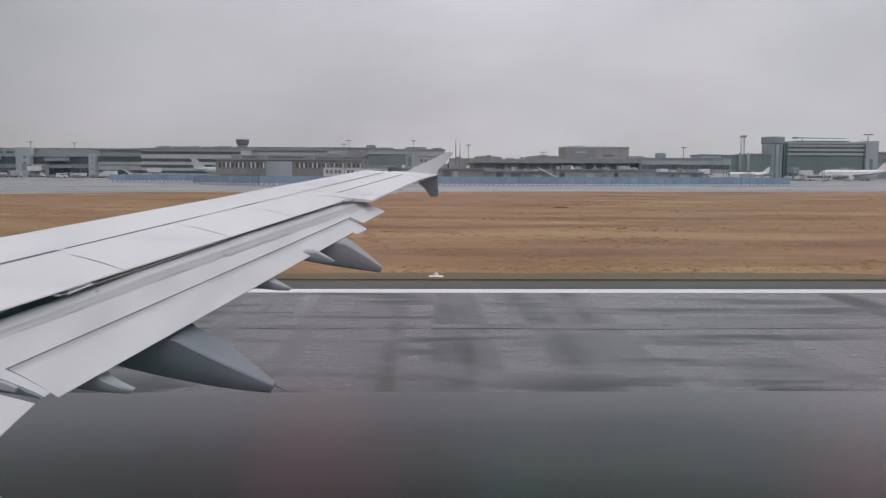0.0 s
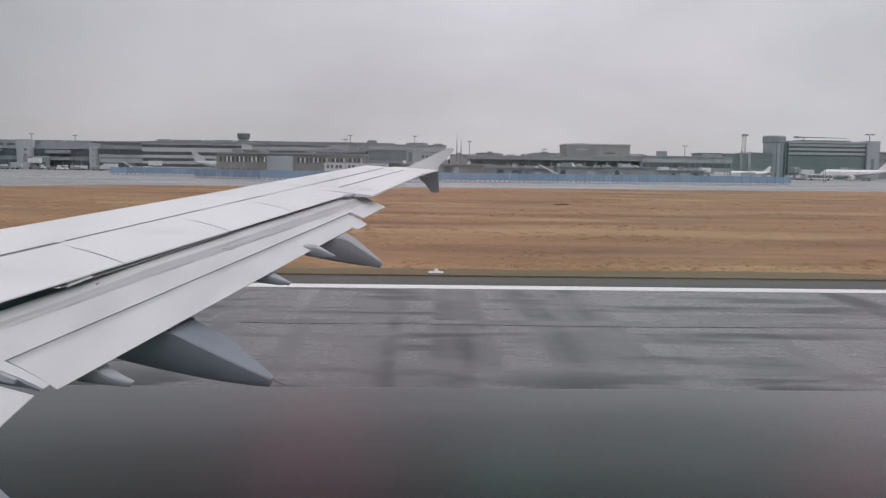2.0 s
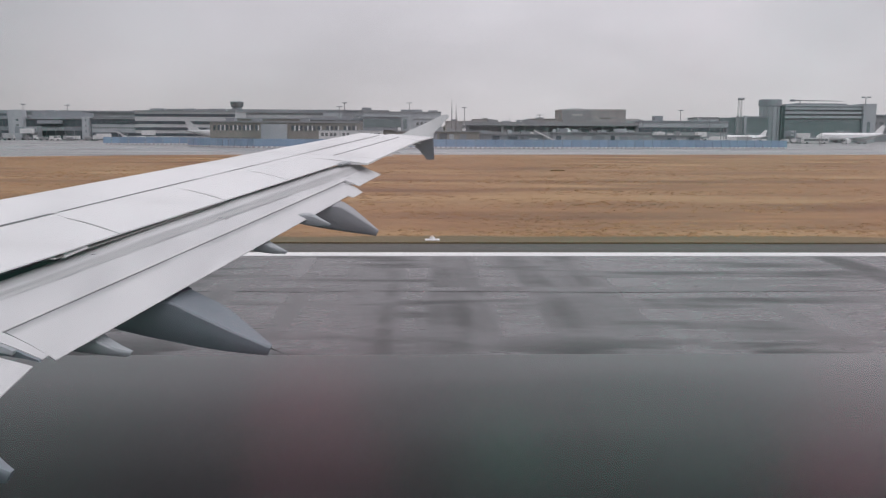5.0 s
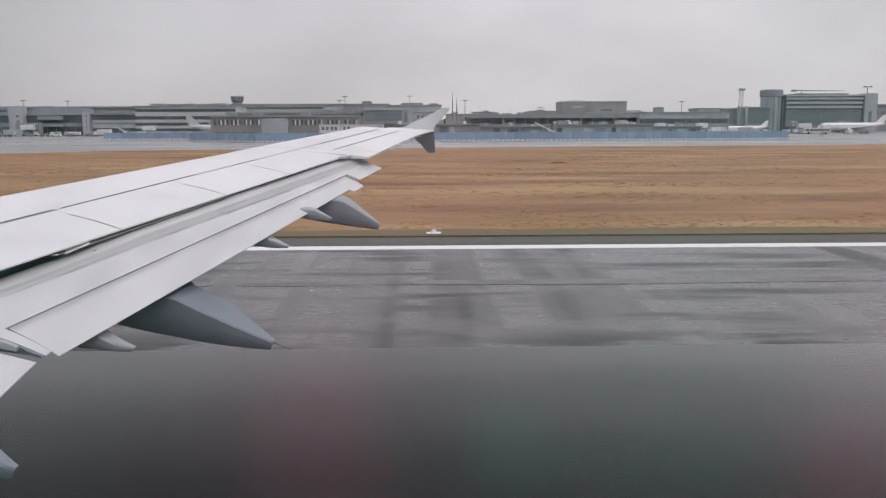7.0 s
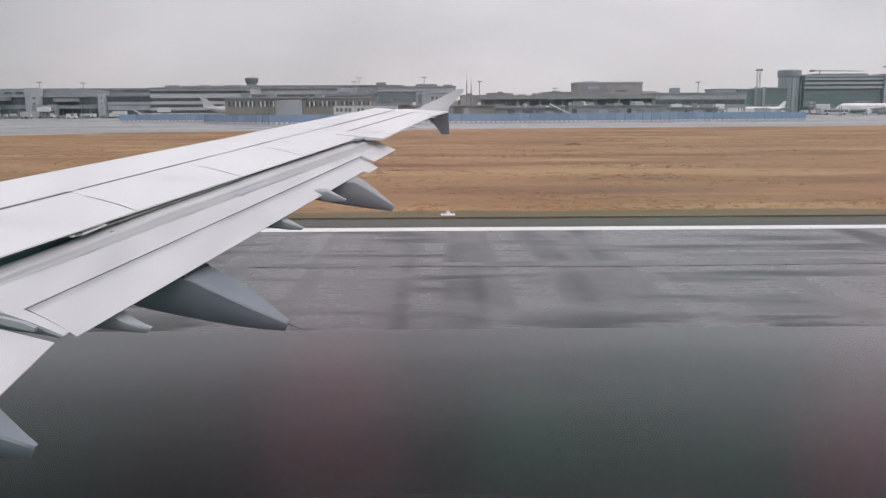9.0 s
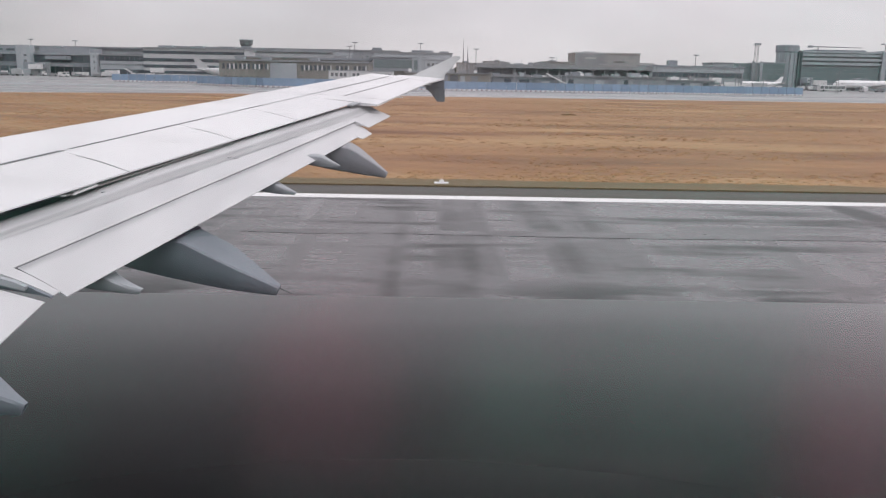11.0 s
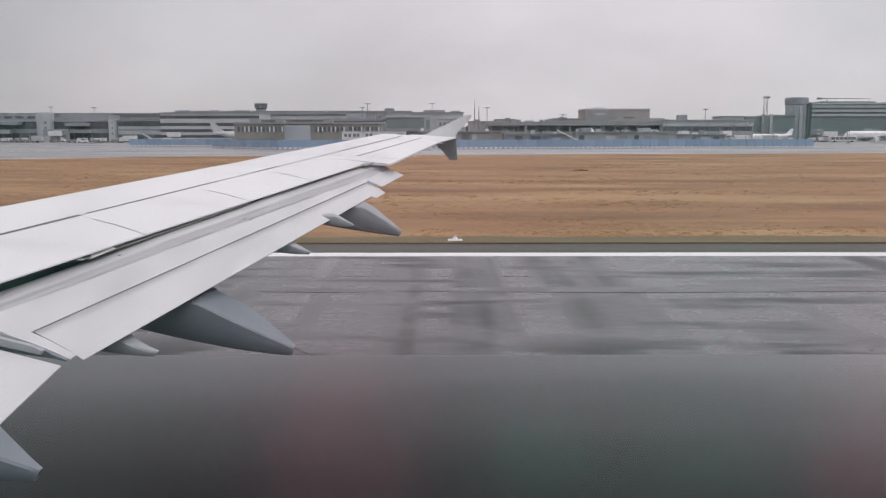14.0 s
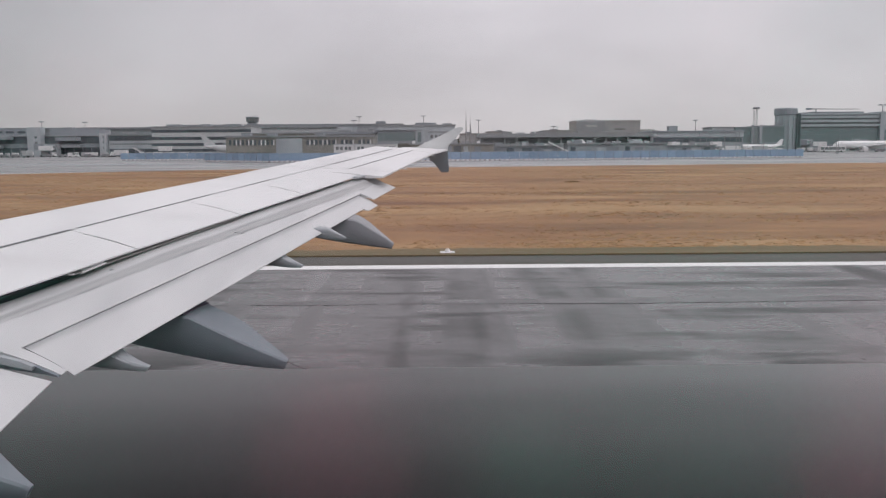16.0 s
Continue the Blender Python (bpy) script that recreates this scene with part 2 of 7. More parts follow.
def runway_surface(name):
    """Wet grooved asphalt: soft dark tracks across the runway, rubber dragged along it, and a film of water between."""
    m = bpy.data.materials.new(name)
    m.use_nodes = True
    n, l = m.node_tree.nodes, m.node_tree.links
    bsdf = n["Principled BSDF"]
    tc = n.new("ShaderNodeTexCoord")

    def grain(size, pull, depth, twist=0.0, lean=0.0):
        mp = n.new("ShaderNodeMapping")
        mp.inputs["Scale"].default_value, mp.inputs["Rotation"].default_value = pull, (0, 0, lean)
        l.new(tc.outputs["Object"], mp.inputs[0])
        tex = n.new("ShaderNodeTexNoise")
        tex.inputs["Scale"].default_value, tex.inputs["Detail"].default_value, tex.inputs["Distortion"].default_value = size, depth, twist
        l.new(mp.outputs[0], tex.inputs["Vector"])
        return tex.outputs["Fac"]

    def ranged(value, a, b, c, d):
        mr = n.new("ShaderNodeMapRange")
        mr.interpolation_type = "SMOOTHSTEP"
        for key, v in (("From Min", a), ("From Max", b), ("To Min", c), ("To Max", d)):
            mr.inputs[key].default_value = v
        l.new(value, mr.inputs["Value"])
        return mr.outputs[0]

    def sums(kind, a, b):
        mt = n.new("ShaderNodeMath")
        mt.operation = kind
        for slot, v in ((0, a), (1, b)):
            if isinstance(v, float):
                mt.inputs[slot].default_value = v
            else:
                l.new(v, mt.inputs[slot])
        return mt.outputs[0]

    across = ranged(grain(1.0, (0.55, 0.030, 1), 3.0, 0.4, 0.04), 0.46, 0.72, 0.0, 0.68)
    bright = ranged(grain(1.0, (0.42, 0.022, 1), 2.0, 0.3, -0.03), 0.55, 0.72, 0.0, 0.45)
    along = ranged(grain(1.0, (0.17, 0.95, 1), 5.0, 0.3), 0.45, 0.70, 0.0, 0.9)
    patch = ranged(grain(1.0, (0.20, 0.30, 1), 4.0, 0.6), 0.36, 0.66, 0.1, 1.0)
    fine = grain(1.0, (1.2, 6.0, 1), 6.0)
    place = n.new("ShaderNodeSeparateXYZ")
    l.new(tc.outputs["Object"], place.inputs[0])
    rubber = sums("MULTIPLY", ranged(place.outputs["Y"], 15.4, 17.6, 1.0, 0.0), ranged(grain(1.0, (0.22, 0.5, 1), 4.0), 0.44, 0.58, 0.0, 0.85))
    across = sums("MULTIPLY", across, ranged(grain(1.0, (0.35, 0.45, 1), 4.0, 0.5), 0.34, 0.58, 0.45, 1.1))
    dark = sums("MAXIMUM", sums("MAXIMUM", across, sums("MULTIPLY", along, patch)), rubber)
    dark = sums("SUBTRACT", sums("ADD", dark, ranged(fine, 0.3, 0.7, -0.07, 0.07)), bright)
    mix = n.new("ShaderNodeMix")
    mix.data_type = "RGBA"
    l.new(ranged(dark, -0.5, 1.0, 0.0, 1.0), mix.inputs["Factor"])
    a, b = [q for q in mix.inputs if q.type == "RGBA"]
    a.default_value, b.default_value = (0.128, 0.119, 0.125, 1), (0.009, 0.0081, 0.0088, 1)
    l.new([q for q in mix.outputs if q.type == "RGBA"][0], bsdf.inputs["Base Color"])
    l.new(ranged(dark, -0.4, 0.9, 0.22, 0.42), bsdf.inputs["Roughness"])
    bsdf.inputs["IOR"].default_value = 1.325
    bump = n.new("ShaderNodeBump")
    bump.inputs["Strength"].default_value, bump.inputs["Distance"].default_value = 0.5, 0.003
    l.new(fine, bump.inputs["Height"])
    l.new(bump.outputs[0], bsdf.inputs["Normal"])
    return m


RUNWAY = runway_surface("wet_grooved_asphalt")


def water_film(name):
    """Nearly black smooth asphalt under standing water, whose gloss grows fast towards grazing angles."""
    m = bpy.data.materials.new(name)
    m.use_nodes = True
    n, l = m.node_tree.nodes, m.node_tree.links
    base = n["Principled BSDF"]
    base.inputs["Base Color"].default_value = (0.0068, 0.0068, 0.0076, 1)
    base.inputs["Roughness"].default_value, base.inputs["Specular IOR Level"].default_value = 0.6, 0.0
    tc, mp, tex = n.new("ShaderNodeTexCoord"), n.new("ShaderNodeMapping"), n.new("ShaderNodeTexNoise")
    mp.inputs["Scale"].default_value = (0.10, 0.40, 1)
    tex.inputs["Scale"].default_value, tex.inputs["Detail"].default_value = 1.0, 3.0
    l.new(tc.outputs["Object"], mp.inputs[0])
    l.new(mp.outputs[0], tex.inputs["Vector"])
    uneven = n.new("ShaderNodeMath")
    uneven.operation = "MULTIPLY_ADD"
    uneven.inputs[1].default_value, uneven.inputs[2].default_value = 2.2, 2.9
    l.new(tex.outputs["Fac"], uneven.inputs[0])
    facing, rise, share = n.new("ShaderNodeLayerWeight"), n.new("ShaderNodeMath"), n.new("ShaderNodeMath")
    rise.operation, share.operation, share.use_clamp = "POWER", "MULTIPLY", True
    rise.inputs[1].default_value = 9.0
    l.new(facing.outputs["Facing"], rise.inputs[0])
    l.new(rise.outputs[0], share.inputs[0])
    l.new(uneven.outputs[0], share.inputs[1])
    gloss, blend = n.new("ShaderNodeBsdfGlossy"), n.new("ShaderNodeMixShader")
    gloss.inputs["Roughness"].default_value = 0.22
    l.new(share.outputs[0], blend.inputs["Fac"])
    l.new(base.outputs[0], blend.inputs[1])
    l.new(gloss.outputs[0], blend.inputs[2])
    l.new(blend.outputs[0], n["Material Output"].inputs["Surface"])
    return m


RUNWAY_MID = water_film("wet_smooth_asphalt")
SHOULDER = surface("wet_shoulder_asphalt", (0.040, 0.037, 0.032), (0.062, 0.056, 0.047), 1.2, (0.5, 0.7), 0, 0.004, (0.1, 1.2, 1), (0.050, 0.043, 0.028), 0.3, (0.1, 1.4, 1), (0.5, 0.7))
APRON = surface("wet_concrete", (0.18, 0.1782, 0.18), (0.243, 0.2385, 0.2385), 0.25, (0.18, 0.5), 0, 0.003, (0.18, 0.8, 1), (0.117, 0.1152, 0.1188), 0.06, (0.25, 1.3, 1), (0.46, 0.68), streak=((0.135, 0.1332, 0.135), 0.5, (0.05, 0.7, 1), 0.55, 0.7))
GRASS = surface("dry_winter_grass", (0.2200, 0.1074, 0.0449), (0.3300, 0.1760, 0.0757), 0.8, (0.8, 0.95), 0, 0.05, (0.35, 1.0, 1), (0.3784, 0.2358, 0.1144), 0.075, (0.5, 1.4, 1), (0.46, 0.64), streak=((0.1672, 0.0739, 0.0308), 0.13, (0.35, 1.2, 1), 0.47, 0.66), detail=7.0)
TUFT = surface("dry_tussock", (0.2100, 0.1080, 0.0462), (0.3000, 0.1660, 0.0720), 0.35, (0.8, 0.95), 0, 0, (0.3, 1, 1), island=0.22)
STRAW = surface("bleached_straw", (0.2904, 0.1716, 0.0774), (0.3520, 0.2138, 0.1012), 0.35, (0.8, 0.95), 0, 0, (0.3, 1, 1), island=0.14)
GREEN_EDGE = surface("greenish_verge", (0.100, 0.080, 0.038), (0.160, 0.116, 0.054), 0.6, (0.8, 0.95), 0, 0.02, (0.12, 1.2, 1), (0.210, 0.125, 0.058), 0.3, (0.1, 1, 1), (0.48, 0.68))
WHITE_LINE = surface("runway_white", (0.70, 0.70, 0.69), (0.80, 0.80, 0.79), 1.6, (0.35, 0.6), 0, 0.001, (0.2, 1.5, 1), (0.52, 0.51, 0.50), 0.4, (0.2, 2, 1), (0.55, 0.8))
YELLOW_LINE = surface("taxi_yellow", (0.55, 0.42, 0.10), (0.66, 0.52, 0.15), 1.6, (0.4, 0.6))
JOINT = surface("wet_joint", (0.046, 0.042, 0.045), (0.078, 0.072, 0.076), 0.6, (0.25, 0.45))

BARRIER_BLUE = surface("barrier_blue", (0.205, 0.30, 0.43), (0.26, 0.355, 0.48), 0.6, (0.45, 0.6), 0, 0, (1, 1, 1), (0.29, 0.365, 0.46), 0.15, (1, 1, 1), (0.5, 0.7), 0.10)
BARRIER_WHITE = surface("barrier_white", (0.66, 0.67, 0.69), (0.76, 0.76, 0.77), 1.0, (0.5, 0.6))
BARRIER_RED = surface("barrier_red", (0.34, 0.25, 0.27), (0.40, 0.30, 0.31), 1.0, (0.5, 0.6))
CONCRETE = surface("grey_concrete", (0.282, 0.300, 0.317), (0.352, 0.375, 0.391), 0.5, (0.7, 0.85), 0, 0, (1, 1, 0.4), (0.235, 0.250, 0.265), 0.12, (1, 1, 0.3), (0.5, 0.75))
PALE_CLAD = surface("pale_cladding", (0.362, 0.390, 0.415), (0.432, 0.465, 0.488), 0.3, (0.5, 0.65), 0, 0, (1, 1, 0.5), (0.301, 0.325, 0.347), 0.1, (1, 1, 0.4), (0.5, 0.8))
DARK_CLAD = surface("dark_cladding", (0.230, 0.250, 0.273), (0.287, 0.310, 0.336), 0.3, (0.4, 0.55), 0, 0, (1, 1, 0.5), (0.193, 0.210, 0.231), 0.08, (1, 1, 0.4), (0.5, 0.75))
ROOF_GREY = surface("roof_sheet", (0.226, 0.235, 0.242), (0.291, 0.305, 0.315), 0.2, (0.5, 0.7))
RED_CLAD = surface("red_cladding", (0.16, 0.045, 0.045), (0.22, 0.07, 0.065), 0.3, (0.5, 0.65))
GREEN_GLASS = surface("greenish_glazing", (0.215, 0.262, 0.280), (0.262, 0.308, 0.322), 0.25, (0.18, 0.35), 0, 0, (1, 1, 1.5), (0.185, 0.225, 0.240), 0.1, (1, 1, 1), (0.5, 0.75), 0.05)
DARK_GLASS = surface("dark_glazing", (0.145, 0.155, 0.162), (0.185, 0.195, 0.20), 0.3, (0.12, 0.25), 0, 0, (1, 1, 1), None, 0.1, (1, 1, 1), (0.5, 0.7), 0.10)
MULLION = surface("grey_mullion", (0.225, 0.262, 0.275), (0.275, 0.312, 0.322), 0.8, (0.45, 0.6))
MAST = surface("galvanised_mast", (0.20, 0.20, 0.205), (0.27, 0.27, 0.275), 1.0, (0.45, 0.6), 0.3)
PLANE_WHITE = surface("aircraft_white", (0.72, 0.72, 0.73), (0.80, 0.80, 0.80), 0.3, (0.25, 0.35))
PLANE_BLUE = surface("aircraft_navy", (0.040, 0.038, 0.065), (0.058, 0.052, 0.085), 0.5, (0.25, 0.4))
# white paint greyed to carry distance haze; one terminal wall uses it too
PLANE_PALE = surface("aircraft_pale_grey", (0.44, 0.45, 0.46), (0.52, 0.53, 0.535), 0.3, (0.3, 0.4))
PLANE_BELLY = surface("aircraft_belly_grey", (0.38, 0.39, 0.40), (0.45, 0.46, 0.47), 0.5, (0.3, 0.4))
DISC_PALE = surface("pale_emblem", (0.60, 0.50, 0.42), (0.68, 0.58, 0.50), 1.0, (0.3, 0.4))
VAN_WHITE = surface("vehicle_white", (0.62, 0.62, 0.62), (0.72, 0.72, 0.72), 0.6, (0.3, 0.45))
VAN_GREY = surface("vehicle_grey", (0.20, 0.20, 0.21), (0.27, 0.27, 0.28), 0.6, (0.35, 0.5))
VAN_RED = surface("vehicle_red", (0.55, 0.06, 0.05), (0.65, 0.09, 0.07), 0.6, (0.3, 0.45))
MARKER_CREAM = surface("marker_cream", (0.50, 0.43, 0.27), (0.60, 0.53, 0.36), 3.0, (0.5, 0.65))
LAMP_GREEN = surface("yellowish_blind", (0.20, 0.235, 0.20), (0.24, 0.275, 0.23), 0.5, (0.3, 0.5))
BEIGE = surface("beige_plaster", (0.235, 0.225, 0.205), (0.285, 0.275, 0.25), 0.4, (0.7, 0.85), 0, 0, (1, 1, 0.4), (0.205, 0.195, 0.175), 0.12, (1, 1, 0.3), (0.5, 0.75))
SLATE_GLASS = surface("slate_glazing", (0.055, 0.066, 0.080), (0.090, 0.104, 0.122), 0.3, (0.3, 0.5), 0, 0, (1, 1, 1), (0.13, 0.145, 0.16), 0.1, (1, 1, 1), (0.55, 0.7), 0.25)
TEAL_GLASS = surface("teal_glazing", (0.145, 0.19, 0.20), (0.185, 0.23, 0.235), 0.25, (0.15, 0.3), 0, 0, (1, 1, 1.5), (0.12, 0.16, 0.17), 0.1, (1, 1, 1), (0.5, 0.75), 0.07)
TOWER_PALE = surface("pale_bluish_panels", (0.335, 0.372, 0.395), (0.40, 0.435, 0.455), 0.3, (0.45, 0.6), 0, 0, (1, 1, 0.5), (0.29, 0.325, 0.345), 0.1, (1, 1, 0.4), (0.5, 0.8))
LEAF_FAR = surface("winter_woods", (0.045, 0.05, 0.04), (0.075, 0.078, 0.065), 0.3, (0.85, 0.95))


# ---- mesh helpers ----
def mesh_of(name, bm, material):
    bmesh.ops.recalc_face_normals(bm, faces=bm.faces[:])
    me = bpy.data.meshes.new(name)
    bm.to_mesh(me)
    bm.free()
    me.materials.append(material)
    return me


def smooth(me, angle=35):
    for p in me.polygons:
        p.use_smooth = True
    me.set_sharp_from_angle(angle=radians(angle))
    return me


def part(name, bm, material, parent=None, label="", soft=False):
    me = mesh_of(name, bm, material)
    if soft:
        smooth(me)
    ob = new(name, me)
    if parent is not None:
        ob.parent = parent
    return tagged(ob, label)


def repeat(name, me, parent, x=0, y=0, z=0, rz=0, scale=(1, 1, 1)):
    ob = new(name, me)
    ob.parent = parent
    ob.matrix_basis = Matrix.LocRotScale((x, y, z), Euler((0, 0, rz)), scale)
    return ob


def thing(name, label, category, x=0, y=0, z=0, rz=0, group="", kind=""):
    ob = new(name)
    ob.empty_display_size = 0.2
    ob.matrix_basis = pose(x, y, z, 0, 0, rz)
    return tagged(ob, label, category, group, kind)


def box(bm, x0, x1, y0, y1, z0, z1, bevel=0.0):
    v = [bm.verts.new(p) for p in ((x0, y0, z0), (x1, y0, z0), (x1, y1, z0), (x0, y1, z0), (x0, y0, z1), (x1, y0, z1), (x1, y1, z1), (x0, y1, z1))]
    fs = [bm.faces.new([v[i] for i in q]) for q in ((3, 2, 1, 0), (4, 5, 6, 7), (0, 1, 5, 4), (1, 2, 6, 5), (2, 3, 7, 6), (3, 0, 4, 7))]
    if bevel:
        bmesh.ops.bevel(bm, geom=list({e for f in fs for e in f.edges}), offset=bevel, segments=2, affect="EDGES", profile=0.6)
    return bm


def boxes(*rows, bevel=0.0):
    bm = bmesh.new()
    for r in rows:
        box(bm, *r)
    if bevel:
        bmesh.ops.bevel(bm, geom=bm.edges[:], offset=bevel, segments=1, affect="EDGES")
    return bm


def loft(sections, closed=True, caps=True):
    """A skin through rings of equal length."""
    bm = bmesh.new()
    rings = [[bm.verts.new(p) for p in s] for s in sections]
    count = len(rings[0])
    for a, b in zip(rings, rings[1:]):
        for i in range(count if closed else count - 1):
            j = (i + 1) % count
            bm.faces.new((a[i], a[j], b[j], b[i]))
    if caps and closed:
        bm.faces.new(rings[0][::-1])
        bm.faces.new(rings[-1])
    return bm


def slab(outline, z0, z1):
    """A flat plate with the given outline."""
    bm = bmesh.new()
    low = [bm.verts.new((x, y, z0)) for x, y in outline]
    top = [bm.verts.new((x, y, z1)) for x, y in outline]
    bm.faces.new(low[::-1])
    bm.faces.new(top)
    for i in range(len(low)):
        j = (i + 1) % len(low)
        bm.faces.new((low[i], low[j], top[j], top[i]))
    return bm


def tube(bm, a, b, ra, rb, n=8):
    a, b = Vector(a), Vector(b)
    q = (b - a).to_track_quat("Z", "Y")
    rings = []
    for c, r in ((a, ra), (b, rb)):
        rings.append([bm.verts.new(c + q @ Vector((r * math.cos(k * math.tau / n), r * math.sin(k * math.tau / n), 0))) for k in range(n)])
    for i in range(n):
        j = (i + 1) % n
        bm.faces.new((rings[0][i], rings[0][j], rings[1][j], rings[1][i]))
    bm.faces.new(rings[0][::-1])
    bm.faces.new(rings[1])
    return bm


def rounded(points, rounds=3):
    """Corner cutting, for soft turf and pavement edges."""
    for _ in range(rounds):
        out = []
        for i, p in enumerate(points):
            q = points[(i + 1) % len(points)]
            out += [(0.75 * p[0] + 0.25 * q[0], 0.75 * p[1] + 0.25 * q[1]), (0.25 * p[0] + 0.75 * q[0], 0.25 * p[1] + 0.75 * q[1])]
        points = out
    return points


# ---- ground ----
def flat(name, x0, x1, y0, y1, z, material, label, category):
    ob = part(name, boxes((x0, x1, y0, y1, z - 0.3, z)), material)
    return tagged(ob, label, category, kind="structure")


bm = bmesh.new()
bm.faces.new([bm.verts.new(p) for p in ((-4500, -4500, 0), (4500, -4500, 0), (4500, 4500, 0), (-4500, 4500, 0))])
tagged(part("ground", bm, GRASS), "dry brown winter grassland round the airfield", "ground", kind="structure")
tagged(part("apron", slab([(-1400, 20), (1700, 20), (1700, 640), (-1400, 640)], -0.2, 0.02), APRON), "wet grey concrete apron and taxiways with rain sheen", "apron", kind="structure")
flat("runway", -2600, 2600, -31.9, 28.35, 0.040, RUNWAY, "wet dark grey asphalt runway with rubber streaks", "runway")
flat("runway_middle", -2600, 2600, -17.0, 15.4, 0.050, RUNWAY_MID, "smoother darker wet asphalt strip along the runway middle", "runway")
flat("runway_edge_line", -2600, 2600, 28.35, 29.2, 0.044, WHITE_LINE, "continuous white painted runway edge line", "marking")
flat("runway_shoulder", -2600, 2600, 29.2, 31.6, 0.036, SHOULDER, "dark grey asphalt runway shoulder beside the grass", "shoulder")


def tar_seam(y, width, seed, longest, gap=0.9):
    rng = random.Random(seed)
    bm = bmesh.new()
    x = X0 - 120.0
    while x < X0 + 160:
        run = rng.uniform(2, longest)
        w = width * rng.uniform(0.5, 1.3)
        d = rng.uniform(-0.05, 0.05)
        bm.faces.new([bm.verts.new(q) for q in ((x, y + d, 0.0475), (x + run * 0.5, y + d - w * 0.3, 0.0475), (x + run, y + d, 0.0475), (x + run * 0.92, y + d + w, 0.0475), (x + run * 0.1, y + d + w * 0.8, 0.0475))])
        x += run + rng.uniform(0, gap * longest)
    return tagged(part("tar_seam", bm, JOINT), "broken dark tar seam along the wet runway", "seam", kind="stuff")


tar_seam(21.9, 0.60, 11, 14, 0.05)
tar_seam(24.3, 0.05, 12, 1.6)


def field(name, outline, label):
    return tagged(part(name, slab(rounded(outline), -0.1, 0.09), GRASS), label, "grass", kind="structure")


FIELD_A = [(-21, 31.6), (-25, 38), (-24, 46), (-18, 56), (-11, 72), (-4, 93), (7, 114), (22, 137), (36, 143), (50, 128), (62, 114), (79, 99), (92, 76), (110, 55), (122, 44), (134, 34), (130, 31.6)]
FIELD_B = [(66, 172), (84, 136), (105, 104), (121, 74), (153, 55), (215, 44), (300, 60), (420, 120), (440, 165), (250, 168)]
FIELD_C = [(-20, 146), (-25, 128), (-30, 113), (-36, 100), (-46, 90), (-75, 62), (-106, 46), (-130, 40), (-150, 31.6), (-640, 31.6), (-640, 162), (-66, 165), (-36, 158)]
FIELD_D = [(180, 31.6), (215, 38), (300, 50), (390, 90), (418, 84), (428, 46), (424, 31.6)]
FIELD_E = [(508, 31.6), (501, 33.5), (496, 36.6), (492, 43), (489, 55), (484, 71), (478, 88), (473, 107), (484, 122), (496, 139), (518, 156), (541, 165), (580, 168), (617, 176), (720, 190), (1000, 195), (1000, 31.6)]
for outline in (FIELD_A, FIELD_B, FIELD_C, FIELD_D, FIELD_E):
    field("grass_field", outline, "dry orange-brown winter grass field between the taxiways")


# ---- the airliner that carries the camera ----
def x_le(y):
    return -9.18 + 0.52 * y


def z_top(y):
    return EYE - 1.655 + 0.1121 * y


def skin(x, y):
    """Height of the wing's upper surface."""
    return z_top(y) - 0.06 * (x - x_le(y))


def x_hinge(y):
    return -7.29 + 0.4296 * y


def x_spoil(y):
    return -5.79 + 0.3786 * y


def x_ail(y):
    return -1.322 + 0.398 * (y - 12.85)


def x_te(y):
    return -0.76 + 0.29 * (y - 12.4)


airliner = thing("airliner", "white airliner with flaps lowered, rolling on the wet runway", "airliner")
airliner.matrix_basis = Matrix.Translation((XP, 0, EYE)) @ Matrix.Rotation(radians(TILT), 4, "X") @ Matrix.Translation((0, 0, -EYE))


def wing_section(y, x_end):
    """Closed ring: upper surface from nose to x_end, then back below."""
    a = x_le(y)
    c = x_end - a
    whole = x_te(y) - a if y > 12.5 else c + 1.6
    thick = 0.115 * whole
    ring = []
    for k in range(13):
        u = (k / 12) ** 2.2
        x = a + u * c
        nose = thick * 0.55 * max(0.0, 1 - (x - a) / (0.07 * whole)) ** 2.2
        ring.append((x, y, skin(x, y) - nose))
    for k in range(10, -1, -1):
        u = (k / 10) ** 1.6
        x = a + u * c
        w = (x - a) / whole
        depth = thick * (0.56 + 1.9 * min(w, 0.3) ** 0.8 * 0.62) * (1 if w < 0.45 else max(0.25, 1 - (w - 0.45) * 1.4))
        if k:
            ring.append((x, y, skin(x, y) - depth - 0.01))
    return ring


stations = [-0.8 + i * (15.5 + 0.8) / 33 for i in range(34)]
wing = part("wing", loft([wing_section(y, x_hinge(y)) for y in stations]), WING_PAINT, airliner, "smooth light grey painted wing skin", True)
# near-black filler: the shade under the spoilers, behind the rear spar, put into colour
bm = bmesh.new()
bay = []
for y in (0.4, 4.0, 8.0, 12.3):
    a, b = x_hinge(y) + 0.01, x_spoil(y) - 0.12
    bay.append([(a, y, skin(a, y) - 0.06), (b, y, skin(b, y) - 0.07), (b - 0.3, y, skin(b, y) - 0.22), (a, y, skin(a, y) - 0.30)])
part("flap_bay", loft(bay), SHADE_BLACK, airliner, "near-black block painted as the shade above the lowered flap")


